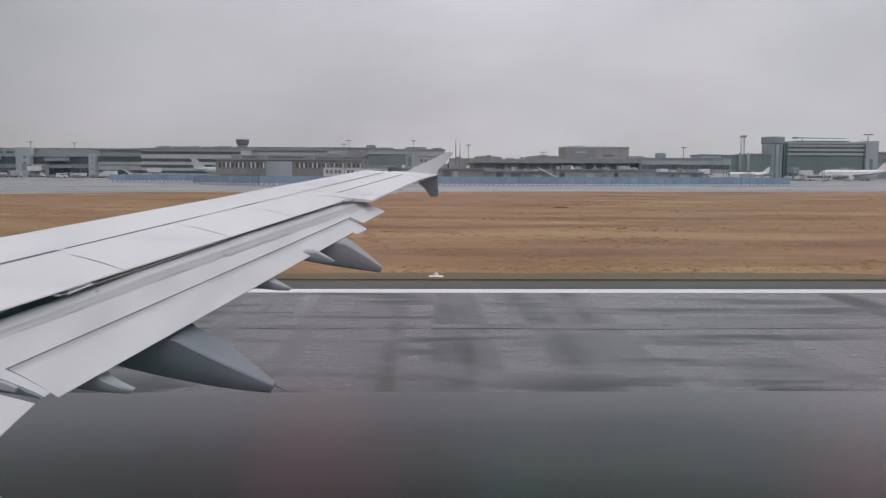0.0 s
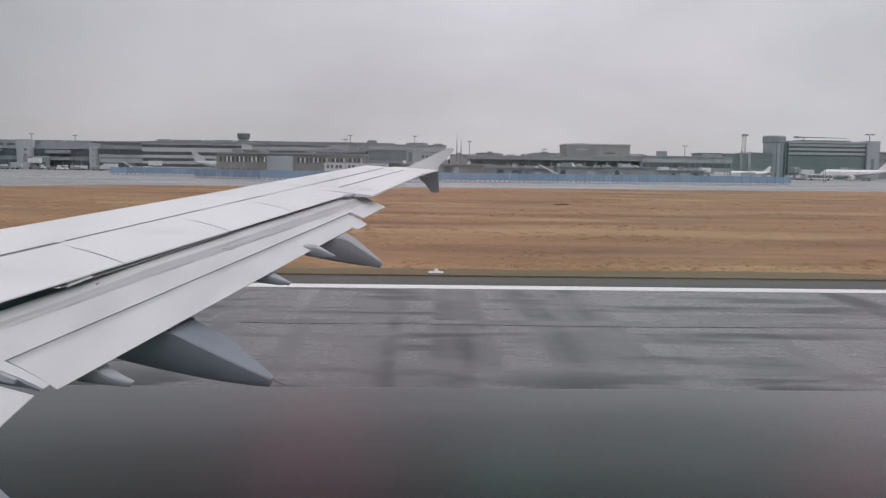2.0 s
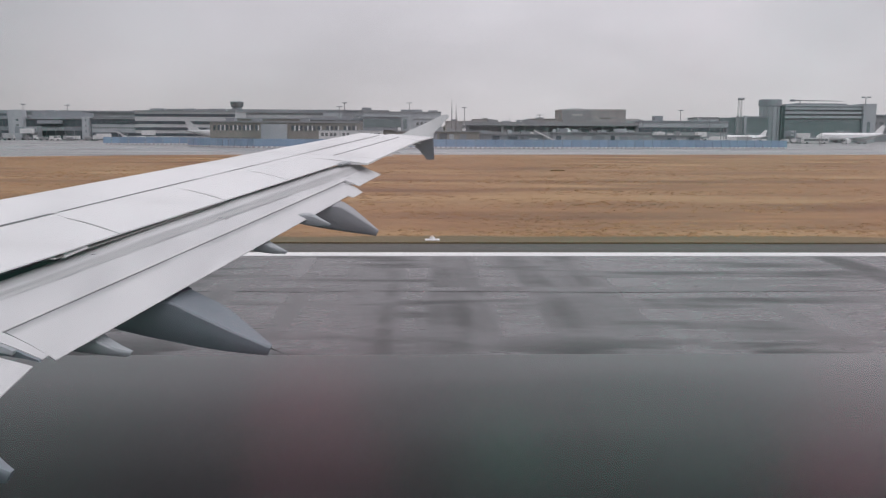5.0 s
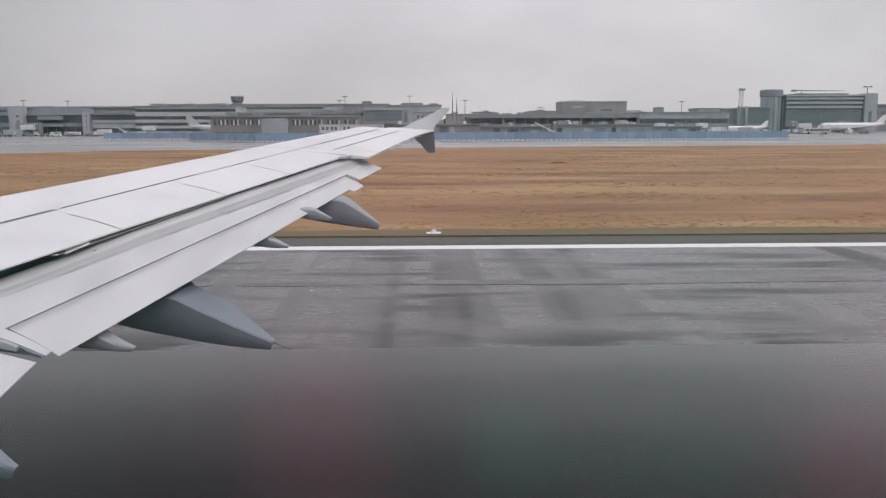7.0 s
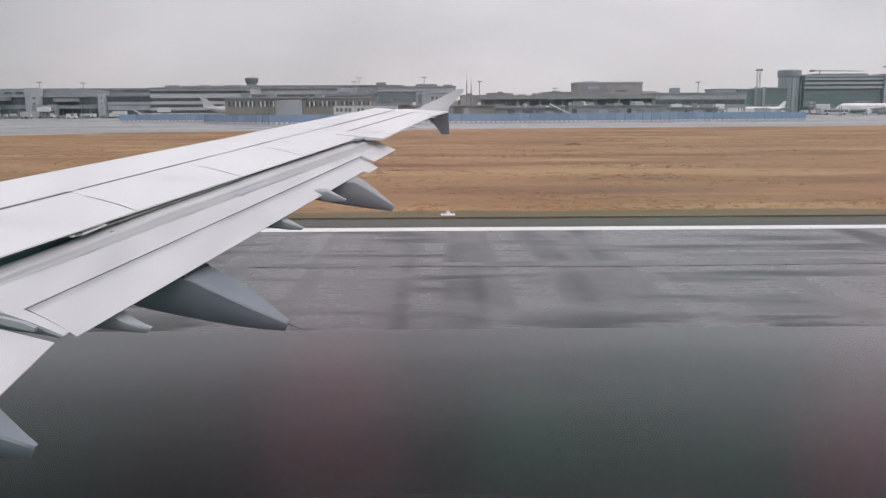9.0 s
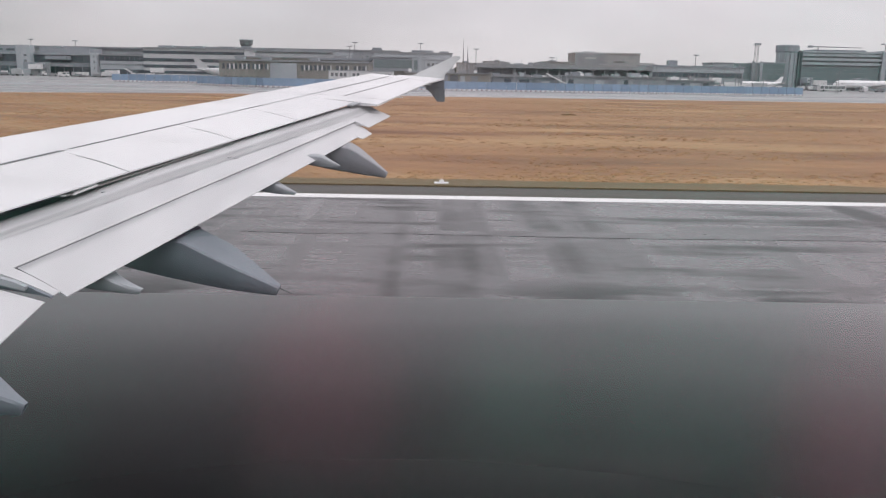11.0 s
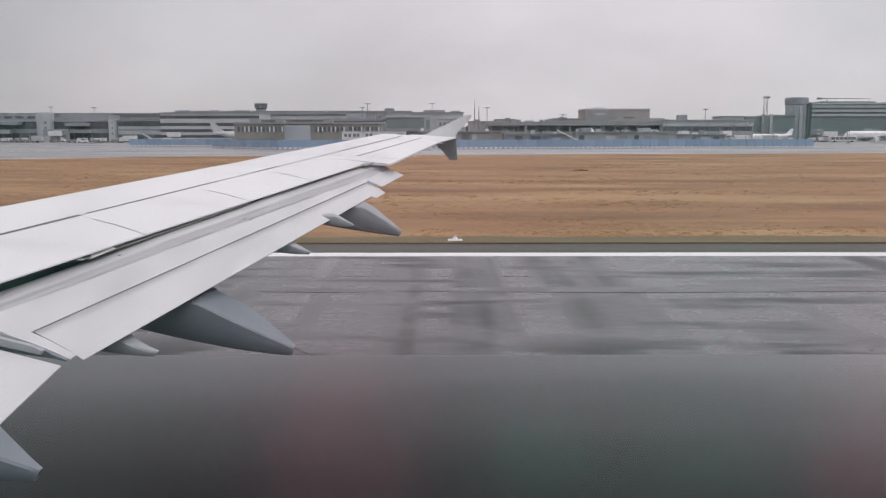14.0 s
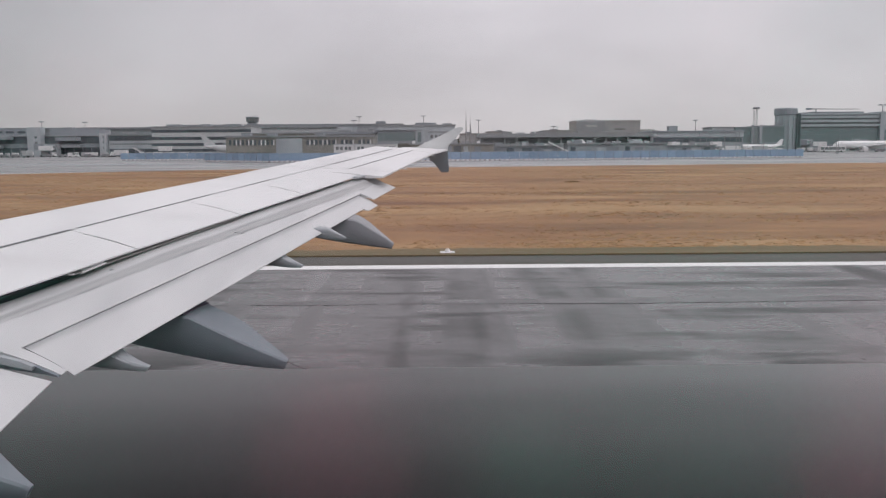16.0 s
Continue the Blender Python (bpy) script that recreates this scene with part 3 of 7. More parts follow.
def plate(corners, thickness, n=6):
    """A panel on the wing's upper surface between four (x, y) corners: front inboard, front outboard, rear outboard, rear inboard."""
    bm = bmesh.new()
    grid_top, grid_low = [], []
    for i in range(n + 1):
        row_t, row_l = [], []
        for j in range(n + 1):
            u, v = i / n, j / n
            f = Vector(corners[0]) * (1 - u) + Vector(corners[1]) * u
            r = Vector(corners[3]) * (1 - u) + Vector(corners[2]) * u
            p = f * (1 - v) + r * v
            z = skin(p.x, p.y) + 0.004 + 0.006 * math.sin(math.pi * v)
            row_t.append(bm.verts.new((p.x, p.y, z)))
            row_l.append(bm.verts.new((p.x, p.y, z - thickness * (1 - 0.78 * v))))
        grid_top.append(row_t)
        grid_low.append(row_l)
    for i in range(n):
        for j in range(n):
            bm.faces.new((grid_top[i][j], grid_top[i + 1][j], grid_top[i + 1][j + 1], grid_top[i][j + 1]))
            bm.faces.new((grid_low[i][j], grid_low[i][j + 1], grid_low[i + 1][j + 1], grid_low[i + 1][j]))
    for k in range(n):
        bm.faces.new((grid_top[k][0], grid_low[k][0], grid_low[k + 1][0], grid_top[k + 1][0]))
        bm.faces.new((grid_top[k][n], grid_top[k + 1][n], grid_low[k + 1][n], grid_low[k][n]))
        bm.faces.new((grid_top[0][k], grid_top[0][k + 1], grid_low[0][k + 1], grid_low[0][k]))
        bm.faces.new((grid_top[n][k], grid_low[n][k], grid_low[n][k + 1], grid_top[n][k + 1]))
    return bm


GAP = 0.003
splits = [(1.2, 0.9), (5.0, 4.75), (8.49, 7.94), (10.10, 9.56), (11.42, 10.89), (12.62, 12.45)]
for (h0, t0), (h1, t1) in zip(splits, splits[1:]):
    h0, t0, h1, t1 = h0 + GAP, t0 + GAP, h1 - GAP, t1 - GAP
    part("spoiler", plate([(x_hinge(h0) + 0.022, h0), (x_hinge(h1) + 0.022, h1), (x_spoil(t1), t1), (x_spoil(t0), t0)], 0.06), WING_PAINT, airliner, "flush closed spoiler panel", True)
# strip seals that show as dark lines between the panels, a little short of the hinge line
for h, t in splits[1:-1]:
    bm = bmesh.new()
    p, q = Vector((x_hinge(h), h)), Vector((x_spoil(t) - 0.004, t))
    side = (q - p).orthogonal().normalized() * 0.007
    low = []
    for u in range(13):
        w = 0.25 + 0.75 * u / 12
        c = p + (q - p) * w
        c.y += 0.02 * math.sin(math.pi * u / 12)
        z = skin(c.x, c.y) + 0.0055 + 0.006 * math.sin(math.pi * w)
        low.append([(c.x + side.x, c.y + side.y, z), (c.x - side.x, c.y - side.y, z)])
    for a, b in zip(low, low[1:]):
        bm.faces.new([bm.verts.new(v) for v in (a[0], a[1], b[1], b[0])])
    part("panel_seal", bm, SEAL, airliner, "dark rubber seal between spoilers")
# strips whose colour paints the shade in the spoiler hinge gap
for y0, y1, paint in ((-0.8, 8.52, SEAL), (8.6, 10.55, SEAL), (10.55, 11.2, SCUFF), (11.2, 11.75, SEAL), (11.8, 13.3, SCUFF), (13.3, 15.3, SEAL)):
    bm = bmesh.new()
    steps = [y0 + (y1 - y0) * i / 12 for i in range(13)]
    wide = 0.034 if y1 < 9 else 0.022
    for a, b in zip(steps, steps[1:]):
        bm.faces.new([bm.verts.new((x_hinge(y) + d, y, skin(x_hinge(y), y) + 0.0045)) for y, d in ((a, -wide), (a, wide), (b, wide), (b, -wide))])
    part("hinge_seal", bm, paint, airliner, "dark strip painted as the shaded gap along the spoiler hinge line")

# outboard of the flaps: fixed panel, then the aileron
part("outer_panel", plate([(x_hinge(12.614) + 0.022, 12.614), (x_hinge(12.88) + 0.022, 12.88), (x_te(12.88), 12.88), (x_te(12.44), 12.44)], 0.12), WING_PAINT, airliner, soft=True)
part("outer_panel", plate([(x_hinge(12.88) + 0.022, 12.88), (x_hinge(15.45) + 0.022, 15.45), (x_ail(15.45), 15.45), (x_ail(12.86), 12.86)], 0.14), WING_PAINT, airliner, soft=True)
part("aileron", plate([(x_ail(12.86) + 0.025, 12.86), (x_ail(15.2) + 0.025, 15.2), (x_te(14.95), 14.95), (x_te(12.9), 12.9)], 0.09), WING_PAINT, airliner, "slim aileron near the wing tip", True)
part("aileron_seal", plate([(x_ail(12.86) - 0.002, 12.86), (x_ail(15.2) - 0.002, 15.2), (x_ail(15.2) + 0.027, 15.2), (x_ail(12.86) + 0.027, 12.86)], 0.05), SEAL, airliner, "dark seal ahead of the aileron")
# grey end fairing where the spoiler row stops
part("spoiler_end_fairing", loft([[(x_spoil(y) + o, y, skin(x_spoil(y), y) + h) for o, h in ((-0.10, 0.003), (0.0, 0.008), (0.06, 0.001), (0.06, -0.02), (-0.10, -0.02))] for y in (12.25, 12.40, 12.55)]), HINGE_GREY, airliner, "dark grey fairing at the spoiler row's end", True)
part("tip_panel", plate([(x_ail(15.22) + 0.0, 15.22), (x_hinge(15.5) + 0.05, 15.56), (0.26, 15.56), (x_te(15.0), 14.98)], 0.10), WING_PAINT, airliner, soft=True)


# wing tip fence: a swept arrow plate, canted outwards
def fence_side(points):
    sections = []
    for t in (-0.022, 0.022):
        sections.append([(x, 15.56 + 0.10 * abs(z - (EYE + 0.03)) + t, z) for x, z in points])
    return loft(sections)


part("upper_fence", fence_side([(-0.60, EYE + 0.035), (-0.30, EYE + 0.065), (0.10, EYE + 0.25), (0.41, EYE + 0.405), (0.50, EYE + 0.415), (0.535, EYE + 0.40), (0.535, EYE + 0.365), (0.29, EYE + 0.11), (0.262, EYE + 0.06), (0.258, EYE - 0.012)]), FENCE_GREY, airliner, "pale grey upper wing tip fence")
part("lower_fence", fence_side([(-0.45, EYE + 0.015), (0.257, EYE - 0.014), (0.272, EYE - 0.30), (0.276, EYE - 0.385), (0.26, EYE - 0.40), (0.135, EYE - 0.40), (0.07, EYE - 0.31), (0.0, EYE - 0.225), (-0.12, EYE - 0.13)]), FAIRING_GREY, airliner, "darker grey lower wing tip fence")

# ---- flaps: main element with a rounded nose, and a tab behind a groove ----
SLOPE = 0.27


def z_flap(o, y):
    near = skin(x_spoil(y), y) - 0.105 - SLOPE * o - (0.018 * max(0.0, 7.4 - y) ** 1.5 + 0.045 * min(1.0, max(0.0, (8.3 - y) / 1.1))) * max(0.0, 1 - max(o, 0.0) / 0.25)
    return near + 0.034 * max(0.0, 1 - max(o, -0.05) / 0.30) ** 1.5


TAB_CORNER, TAB_END = (5.92, 0.989), (11.42, 0.517)


def groove(y):
    return 0.544 - 0.0485 * (y - 6.0)


def main_ring(y, rear):
    front = -0.22
    ring = []
    for k in range(11):
        u = k / 10
        o = front + (rear - front) * u
        nose = 0.10 * max(0.0, 1 - (o - front) / 0.26) ** 2.0
        ring.append((x_spoil(y) + o, y, z_flap(o, y) - nose + 0.02 * math.sin(math.pi * u)))
    for u, d in ((1.0, 0.012), (0.6, 0.10), (0.25, 0.17), (0.0, 0.17)):
        o = front + (rear - front) * u
        ring.append((x_spoil(y) + o, y, z_flap(o, y) - d))
    return ring


ys = [5.905 + i * (12.76 - 5.905) / 16 for i in range(17)]
part("flap_main", loft([main_ring(y, groove(y)) for y in ys]), FLAP_MAIN, airliner, "lowered main flap with weathered nose", True)


def sheet(front, rear, drop, thick, n=14):
    """A plate that follows the flap: front and rear edges as two (y, o) ends each, lying drop metres below the flap's surface."""
    rings = []
    for i in range(n + 1):
        u = i / n
        (ya, oa), (yb, ob) = [(e[0][0] + (e[1][0] - e[0][0]) * u, e[0][1] + (e[1][1] - e[0][1]) * u) for e in (front, rear)]
        top, low = [], []
        for k in range(8):
            v = k / 7
            y, o = ya + (yb - ya) * v, oa + (ob - oa) * v
            z = z_flap(o, y) - drop[0] - (drop[1] - drop[0]) * v + 0.012 * math.sin(math.pi * v) * min(1.0, (ob - oa) / 0.4)
            top.append((x_spoil(y) + o, y, z))
            low.append((x_spoil(y) + o, y, z - 0.006 - thick * (1 - v)))
        rings.append(top + low[::-1])
    return loft(rings)


tab_in, tab_out = (6.06, groove(6.06) - 0.06), (11.95, groove(11.95) - 0.05)
part("flap_tab", sheet((tab_in, tab_out), (TAB_CORNER, TAB_END), (0.012, 0.05), 0.05), FLAP_TAB, airliner, "hinged rear tab of the lowered flap", True)
part("tab_step", sheet(((11.40, 0.42), (11.85, 0.40)), ((11.41, 0.59), (11.75, 0.561)), (0.046, 0.052), 0.02, 3), FLAP_PAINT, airliner, "stepped outer corner of the flap tab")
part("tab_end", sheet(((11.45, 0.26), (11.95, 0.21)), ((11.45, 0.51), (11.845, 0.456)), (0.040, 0.046), 0.03, 3), FLAP_PAINT, airliner)
part("flap_tip_piece", sheet(((11.915, 0.20), (12.76, 0.16)), ((11.83, 0.478), (12.70, 0.41)), (0.0, 0.004), 0.05, 4), FLAP_PAINT, airliner, "outer end of the lowered flap")
part("flap_end_strip", sheet(((5.905, 0.42), (6.03, 0.46)), ((5.835, 0.965), (5.905, 0.95)), (0.0, 0.02), 0.05, 2), FLAP_PAINT, airliner, "pale inboard end strip of the flap")
bm = bmesh.new()
ys = [6.0 + i * (11.9 - 6.0) / 14 for i in range(15)]
for a, b in zip(ys, ys[1:]):
    bm.faces.new([bm.verts.new((x_spoil(y) + groove(y) + d, y, z_flap(groove(y) + d, y) - h)) for y, d, h in ((a, -0.001, 0.004), (a, 0.003, 0.016), (b, 0.003, 0.016), (b, -0.001, 0.004))])
part("groove_seal", bm, SEAL, airliner, "dark groove ahead of the flap tab")
# lip of the inner spoiler, and the grey shroud under the next one
part("spoiler_lip", loft([[(x_spoil(y) + o, y, skin(x_spoil(y) + o, y) + h) for o, h in ((-0.03, 0.005), (0.012, 0.003), (0.012, -0.008), (-0.03, -0.012))] for y in (4.7, 5.6, 6.5, 7.52)]), WING_PAINT, airliner)
part("shroud_strip", loft([[(x_spoil(y) + o, y, skin(x_spoil(y), y) - d * k - 0.004) for o, d in ((-0.14, 0.5), (0.0, 1.0), (0.0, 1.35), (-0.14, 0.9))] for y, k in ((7.18, 0.030), (7.6, 0.032), (8.4, 0.026), (9.55, 0.012))]), SHROUD, airliner, "grey shroud strip under the spoiler edge")

# inboard flap: its rear edge runs square to the fuselage
def inner_ring(y):
    ring = []
    base = EYE - 1.508 + 0.150 * (y - 5.72)
    for k in range(9):
        u = k / 8
        x = -4.3 + 1.68 * u
        ring.append((x, y, base + 0.27 * (-2.62 - x) - 0.12 * max(0, 1 - u / 0.25) ** 2 - 0.04))
    for u, d in ((1.0, 0.008), (0.5, 0.12), (0.0, 0.16)):
        x = -4.3 + 1.68 * u
        ring.append((x, y, base + 0.27 * (-2.62 - x) - d - 0.04))
    return ring


part("inner_flap", loft([inner_ring(y) for y in (-0.3, 2.0, 3.5, 4.6, 5.2, 5.70)]), FLAP_PAINT, airliner, "lowered inboard flap", True)
# end rib and link cover in the slot between the two flaps
part("flap_end_rib", loft([[(x, 5.74 + t, EYE - 1.40 - 0.25 * (x + 3.0) + h) for x, h in ((-3.6, 0.022), (-2.85, 0.016), (-2.765, 0.0), (-2.775, -0.030), (-3.6, -0.045))] for t in (0.0, 0.05)]), HINGE_GREY, airliner, "grey end rib between the flaps")


# dark grey plates standing in for the shaded slot between the flaps
part("flap_slot", loft([[(x, y, EYE - 1.40 - 0.25 * (x + 3.0) + h) for x, h in ((-3.7, -0.01), (-2.82, -0.02), (-2.70, -0.035), (-2.67, -0.06), (-3.7, -0.15))] for y in (5.82, 5.89)]), FAIRING_GREY, airliner, "dark grey plate painted as the shaded slot between the flaps")
part("slot_fitting", loft([[(x, y, EYE - 1.40 - 0.25 * (x + 3.0) + h) for x, h in ((-2.74, -0.028), (-2.63, -0.044), (-2.62, -0.058), (-2.74, -0.055))] for y in (5.80, 5.84)]), FAIRING_GREY, airliner)
part("inner_flap_lip", loft([[(x, y, EYE - 1.487 - 0.23 * (x + 3.01) + h) for x, h in ((-3.6, 0.0), (-2.90, 0.0), (-2.86, -0.008), (-2.87, -0.02), (-3.6, -0.03))] for y in (5.70, 5.76)]), FENCE_GREY, airliner, "pale lip at the inboard flap's end")


# ---- flap track fairings: canoe bodies that droop with the flaps ----
def canoe(name, y_in, tip, crease, keel, depth, width, lift, length, free):
    """tip: (x, z) of the rear end's upper inner corner. crease and keel: slope and curve of the upper inner edge and of the
    bottom, forward from the tip; depth: height of the blunt end; width: at the tip, its growth for each metre, at most;
    free: the length that shows behind the flap."""
    rows = []
    count = 18
    for i in range(count + 1):
        run = length * (i / count) ** 1.3
        out = min(run, free)
        top = tip[1] + crease[0] * out + crease[1] * out * out + 0.03 * (run - out)
        low = min(tip[1] - depth + keel[0] * run + keel[1] * run * run, top - 0.03)
        w = min(width[2], width[0] + width[1] * run)
        d = top - low
        over = top + lift * min(1.0, run / 0.4)
        r = min(0.014, 0.2 * d, 0.12 * w)
        side = [(r, over * 0.02 + top * 0.98 + 0.002), (0.5 * w, 0.5 * (top + over) + 0.004), (w - r, over), (w, over - r), (w + 0.02 * d, over - 0.45 * d), (w - 0.10 * d, low + 0.16 * d),
                (w - 0.25 * d if w > 0.4 * d else 0.75 * w, low + 0.03 * d), (min(0.30 * d, 0.45 * w), low), (min(0.12 * d, 0.2 * w), low + 0.07 * d), (-0.01 * d, low + 0.35 * d), (-0.012 * d, low + 0.7 * d), (0.0, top - r)]
        back = 0.035 * max(0.0, 1 - run / 0.12)
        rows.append([(tip[0] - run - back * min(1.0, max(0.0, (top - z) / max(d, 0.01))), y_in + a, z) for a, z in side])
    big = name == "track_fairing"
    return part(name, loft(rows), (FAIRING_PALE if y_in > 9 else FAIRING_GREY) if big else HINGE_GREY, airliner, ("grey flap track fairing" if y_in > 9 else "blue-grey flap track fairing") if big else "small pale grey hinge fairing", True)


canoe("track_fairing", 7.30, (-1.296, EYE - 1.824), (0.41, 0.07), (0.03, 0.10), 0.079, (0.11, 0.76, 0.50), 0.055, 1.6, 0.86)
canoe("track_fairing", 10.87, (-0.517, EYE - 1.188), (0.69, -0.12), (0.08, 0.065), 0.070, (0.06, 0.70, 0.30), 0.05, 1.15, 0.50)
canoe("track_fairing", 4.45, (-2.197, EYE - 1.802), (0.34, 0.05), (-0.05, 0.14), 0.066, (0.05, 0.80, 0.42), 0.0, 1.2, 0.6)
canoe("hinge_fairing", 6.40, (-2.190, EYE - 1.634), (0.15, 0.65), (0.0, 0.19), 0.040, (0.05, 0.55, 0.22), 0.02, 0.55, 0.30)
canoe("hinge_fairing", 9.10, (-1.410, EYE - 1.224), (0.36, 0.12), (-0.10, 0.45), 0.019, (0.03, 0.60, 0.20), 0.03, 0.50, 0.25)
canoe("hinge_fairing", 10.10, (-1.050, EYE - 1.025), (0.46, 0.05), (-0.22, 0.75), 0.016, (0.03, 0.50, 0.18), 0.02, 0.45, 0.22)
# dark plate painting the shade where the largest fairing slides under the flap
part("fairing_mouth", loft([[(-1.296 - run, 7.30 + a, EYE - 1.824 + 0.41 * run + 0.07 * run * run + 0.055 * a / 0.5 + h) for run, a in ((0.89, 0.01), (0.80, 0.50), (0.98, 0.50), (0.98, 0.01))] for h in (-0.01, 0.008)]), SHADE_BLACK, airliner, "dark plate painted as shade above the flap track fairing")
# static wicks
bm = bmesh.new()
tube(bm, (-1.33, 7.36, EYE - 1.835), (-1.14, 7.40, EYE - 1.93), 0.008, 0.003, 6)
part("static_wick", bm, SEAL, airliner)
for y in (13.3, 13.7, 14.1, 14.5, 14.8):
    bm = bmesh.new()
    tube(bm, (x_te(y) - 0.03, y, skin(x_te(y), y) - 0.004), (x_te(y) + 0.09, y, skin(x_te(y), y) - 0.02), 0.016, 0.007, 6)
    part("static_wick", bm, FENCE_GREY, airliner)
# spoiler actuator bracket and bolt head that peep out under the spoiler edge
part("spoiler_bracket", loft([[(x_spoil(y) + o, y, skin(x_spoil(y), y) + h + q) for o, q in ((-0.07, 0.010), (0.0, 0.006), (0.022, 0.0), (0.016, -0.009), (-0.07, -0.006))] for y, h in ((7.275, -0.045), (7.30, -0.040), (7.50, -0.028), (7.54, -0.024))]), WING_PAINT, airliner, "white bracket under the spoiler edge")
part("spoiler_fitting", boxes((x_spoil(7.18) - 0.03, x_spoil(7.18) + 0.012, 7.165, 7.20, skin(x_spoil(7.18), 7.18) - 0.040, skin(x_spoil(7.18), 7.18) - 0.026), bevel=0.004), WING_PAINT, airliner)
# drain holes and scuffs along the flap
for y, o in ((9.18, 0.155), (9.22, 0.20), (7.55, 0.03)):
    z = z_flap(o, y) + 0.02 * math.sin(math.pi * (o + 0.22) / (groove(y) + 0.22))
    part("drain_hole", loft([[(x_spoil(q) + o + d, q, z + h) for d, h in ((0.0, 0.003), (0.016, 0.0), (0.016, -0.02), (0.0, -0.02))] for q in (y, y + 0.06)]), SEAL, airliner, "dark drain hole in the flap")

wear = random.Random(41)
verts, faces = [], []
y = 5.95
while y < 12.2:
    run = wear.uniform(0.08, 0.42)
    o = 0.212 - 0.004 * (y - 6) + wear.uniform(-0.012, 0.012)
    w = wear.uniform(0.003, 0.008)
    k = len(verts)
    for yy, a, b in ((y, 0.3, 0.6), (y + run * 0.3, 0.0, 1.0), (y + run * 0.7, 0.1, 0.9), (y + run, 0.4, 0.7)):
        for q in (a, b):
            oo = o + w * q
            verts.append((x_spoil(yy) + oo, yy, z_flap(oo, yy) + 0.02 * math.sin(math.pi * (oo + 0.22) / (groove(yy) + 0.22)) + 0.004))
    faces += [(k + 2 * i, k + 2 * i + 1, k + 2 * i + 3, k + 2 * i + 2) for i in range(3)]
    y += run * wear.uniform(0.6, 1.8)
me = bpy.data.meshes.new("scuff_marks")
me.from_pydata(verts, [], faces)
me.materials.append(SCUFF)
marks = new("scuff_marks", me)
marks.parent = airliner
tagged(marks, "grey scuff marks along the flap", kind="stuff")

# fuselage round the camera with its window, and the wheels that carry it
MID = -1.79
AXIS = EYE - 0.42


def hull_ring(x, r):
    return [(x, MID + r * math.sin(k * math.tau / 40), AXIS + r * math.cos(k * math.tau / 40)) for k in range(40)]


PITCH = 0.8
BAYS = [PITCH * (i - 7) for i in range(15)]
bm = bmesh.new()
spans = [(-18.0, 0.9), (-17.0, 1.5), (-15.0, 1.9), (-12.5, 1.975)] + [(x - PITCH / 2, 1.975) for x in BAYS] + [(BAYS[-1] + PITCH / 2, 1.975), (12.0, 1.8), (18.0, 0.6)]
rings = [[bm.verts.new(p) for p in hull_ring(x, r)] for x, r in spans]
for (xa, _), (xb, _), a, b in zip(spans, spans[1:], rings, rings[1:]):
    for i in range(40):
        j = (i + 1) % 40
        if BAYS[0] - PITCH < xa < BAYS[-1] and (6 <= i <= 9 or 30 <= i <= 33):
            continue
        bm.faces.new((a[i], a[j], b[j], b[i]))
bm.faces.new(rings[0][::-1])
bm.faces.new(rings[-1])
fuselage = part("fuselage", bm, PLANE_WHITE, airliner, "white fuselage skin round the cabin", True)


def hull_y(z):
    return math.sqrt(max(0.0, 1.975 ** 2 - (z - AXIS) ** 2))


def pane_edge(wide, tall, n=32):
    """A rounded window outline in x and z about the eye."""
    out = []
    for k in range(n):
        a = math.tau * (k + 0.5) / n
        c, s = math.cos(a), math.sin(a)
        out.append((math.copysign(abs(c) ** 0.45, c) * wide, EYE - 0.03 + math.copysign(abs(s) ** 0.45, s) * tall))
    return out


z_high, z_low = AXIS + 1.975 * math.cos(6 * math.tau / 40), AXIS + 1.975 * math.cos(10 * math.tau / 40)


def window_meshes(s):
    outer = []
    for x, z in pane_edge(1.0, 1.0):
        u, v = x, z - EYE + 0.03
        k = 1 / max(abs(u), abs(v))
        zz = z_low + (v * k + 1) / 2 * (z_high - z_low)
        outer.append((u * k * PITCH / 2, s * hull_y(zz), zz))
    inner = [(x, s * hull_y(z), z) for x, z in pane_edge(0.150, 0.200)]
    panel = loft([outer, inner, [(x, y - s * 0.05, z) for x, y, z in inner], [(x, y - s * 0.05, z) for x, y, z in outer]], caps=False)
    lip = [[(x, s * (hull_y(z) + d), z) for x, z in pane_edge(0.150 + w, 0.200 + w)] for w, d in ((0.0, 0.0), (0.0, 0.012), (0.022, 0.012), (0.022, 0.0))]
    return mesh_of("window_panel", panel, PLANE_WHITE), mesh_of("window_frame", loft(lip + lip[:1], caps=False), METAL)


for s in (1, -1):
    panel_mesh, frame_mesh = window_meshes(s)
    for x in BAYS:
        panel = repeat("window_panel", panel_mesh, airliner, x, MID, 0)
        repeat("window_frame", frame_mesh, panel)
for x in BAYS[6:9]:
    pane = part("window_pane", loft([[(x + a, y, z) for a, z in pane_edge(0.158, 0.208)] for y in (0.100, 0.104)]), PANE_OUT, airliner, "clear acrylic pane with faint cabin reflections")
    pane.data.materials.append(PANE_IN)
    for face in pane.data.polygons:
        face.material_index = 1 if face.normal.y < -0.5 else 0
    pane.visible_shadow = False
# added strip, out of view, that only feeds the reflection
part("added_cabin_lamp", boxes((-3.0, 3.0, -0.62, -0.30, EYE + 0.78, EYE + 0.80)), ADDED_LAMP, airliner, "added unseen strip lamp that lights the mirrored seats")
part("cabin_floor", boxes((-9, 8, MID - 1.75, MID + 1.75, AXIS - 0.62, AXIS - 0.55)), CARPET, airliner, "dark carpeted cabin floor")


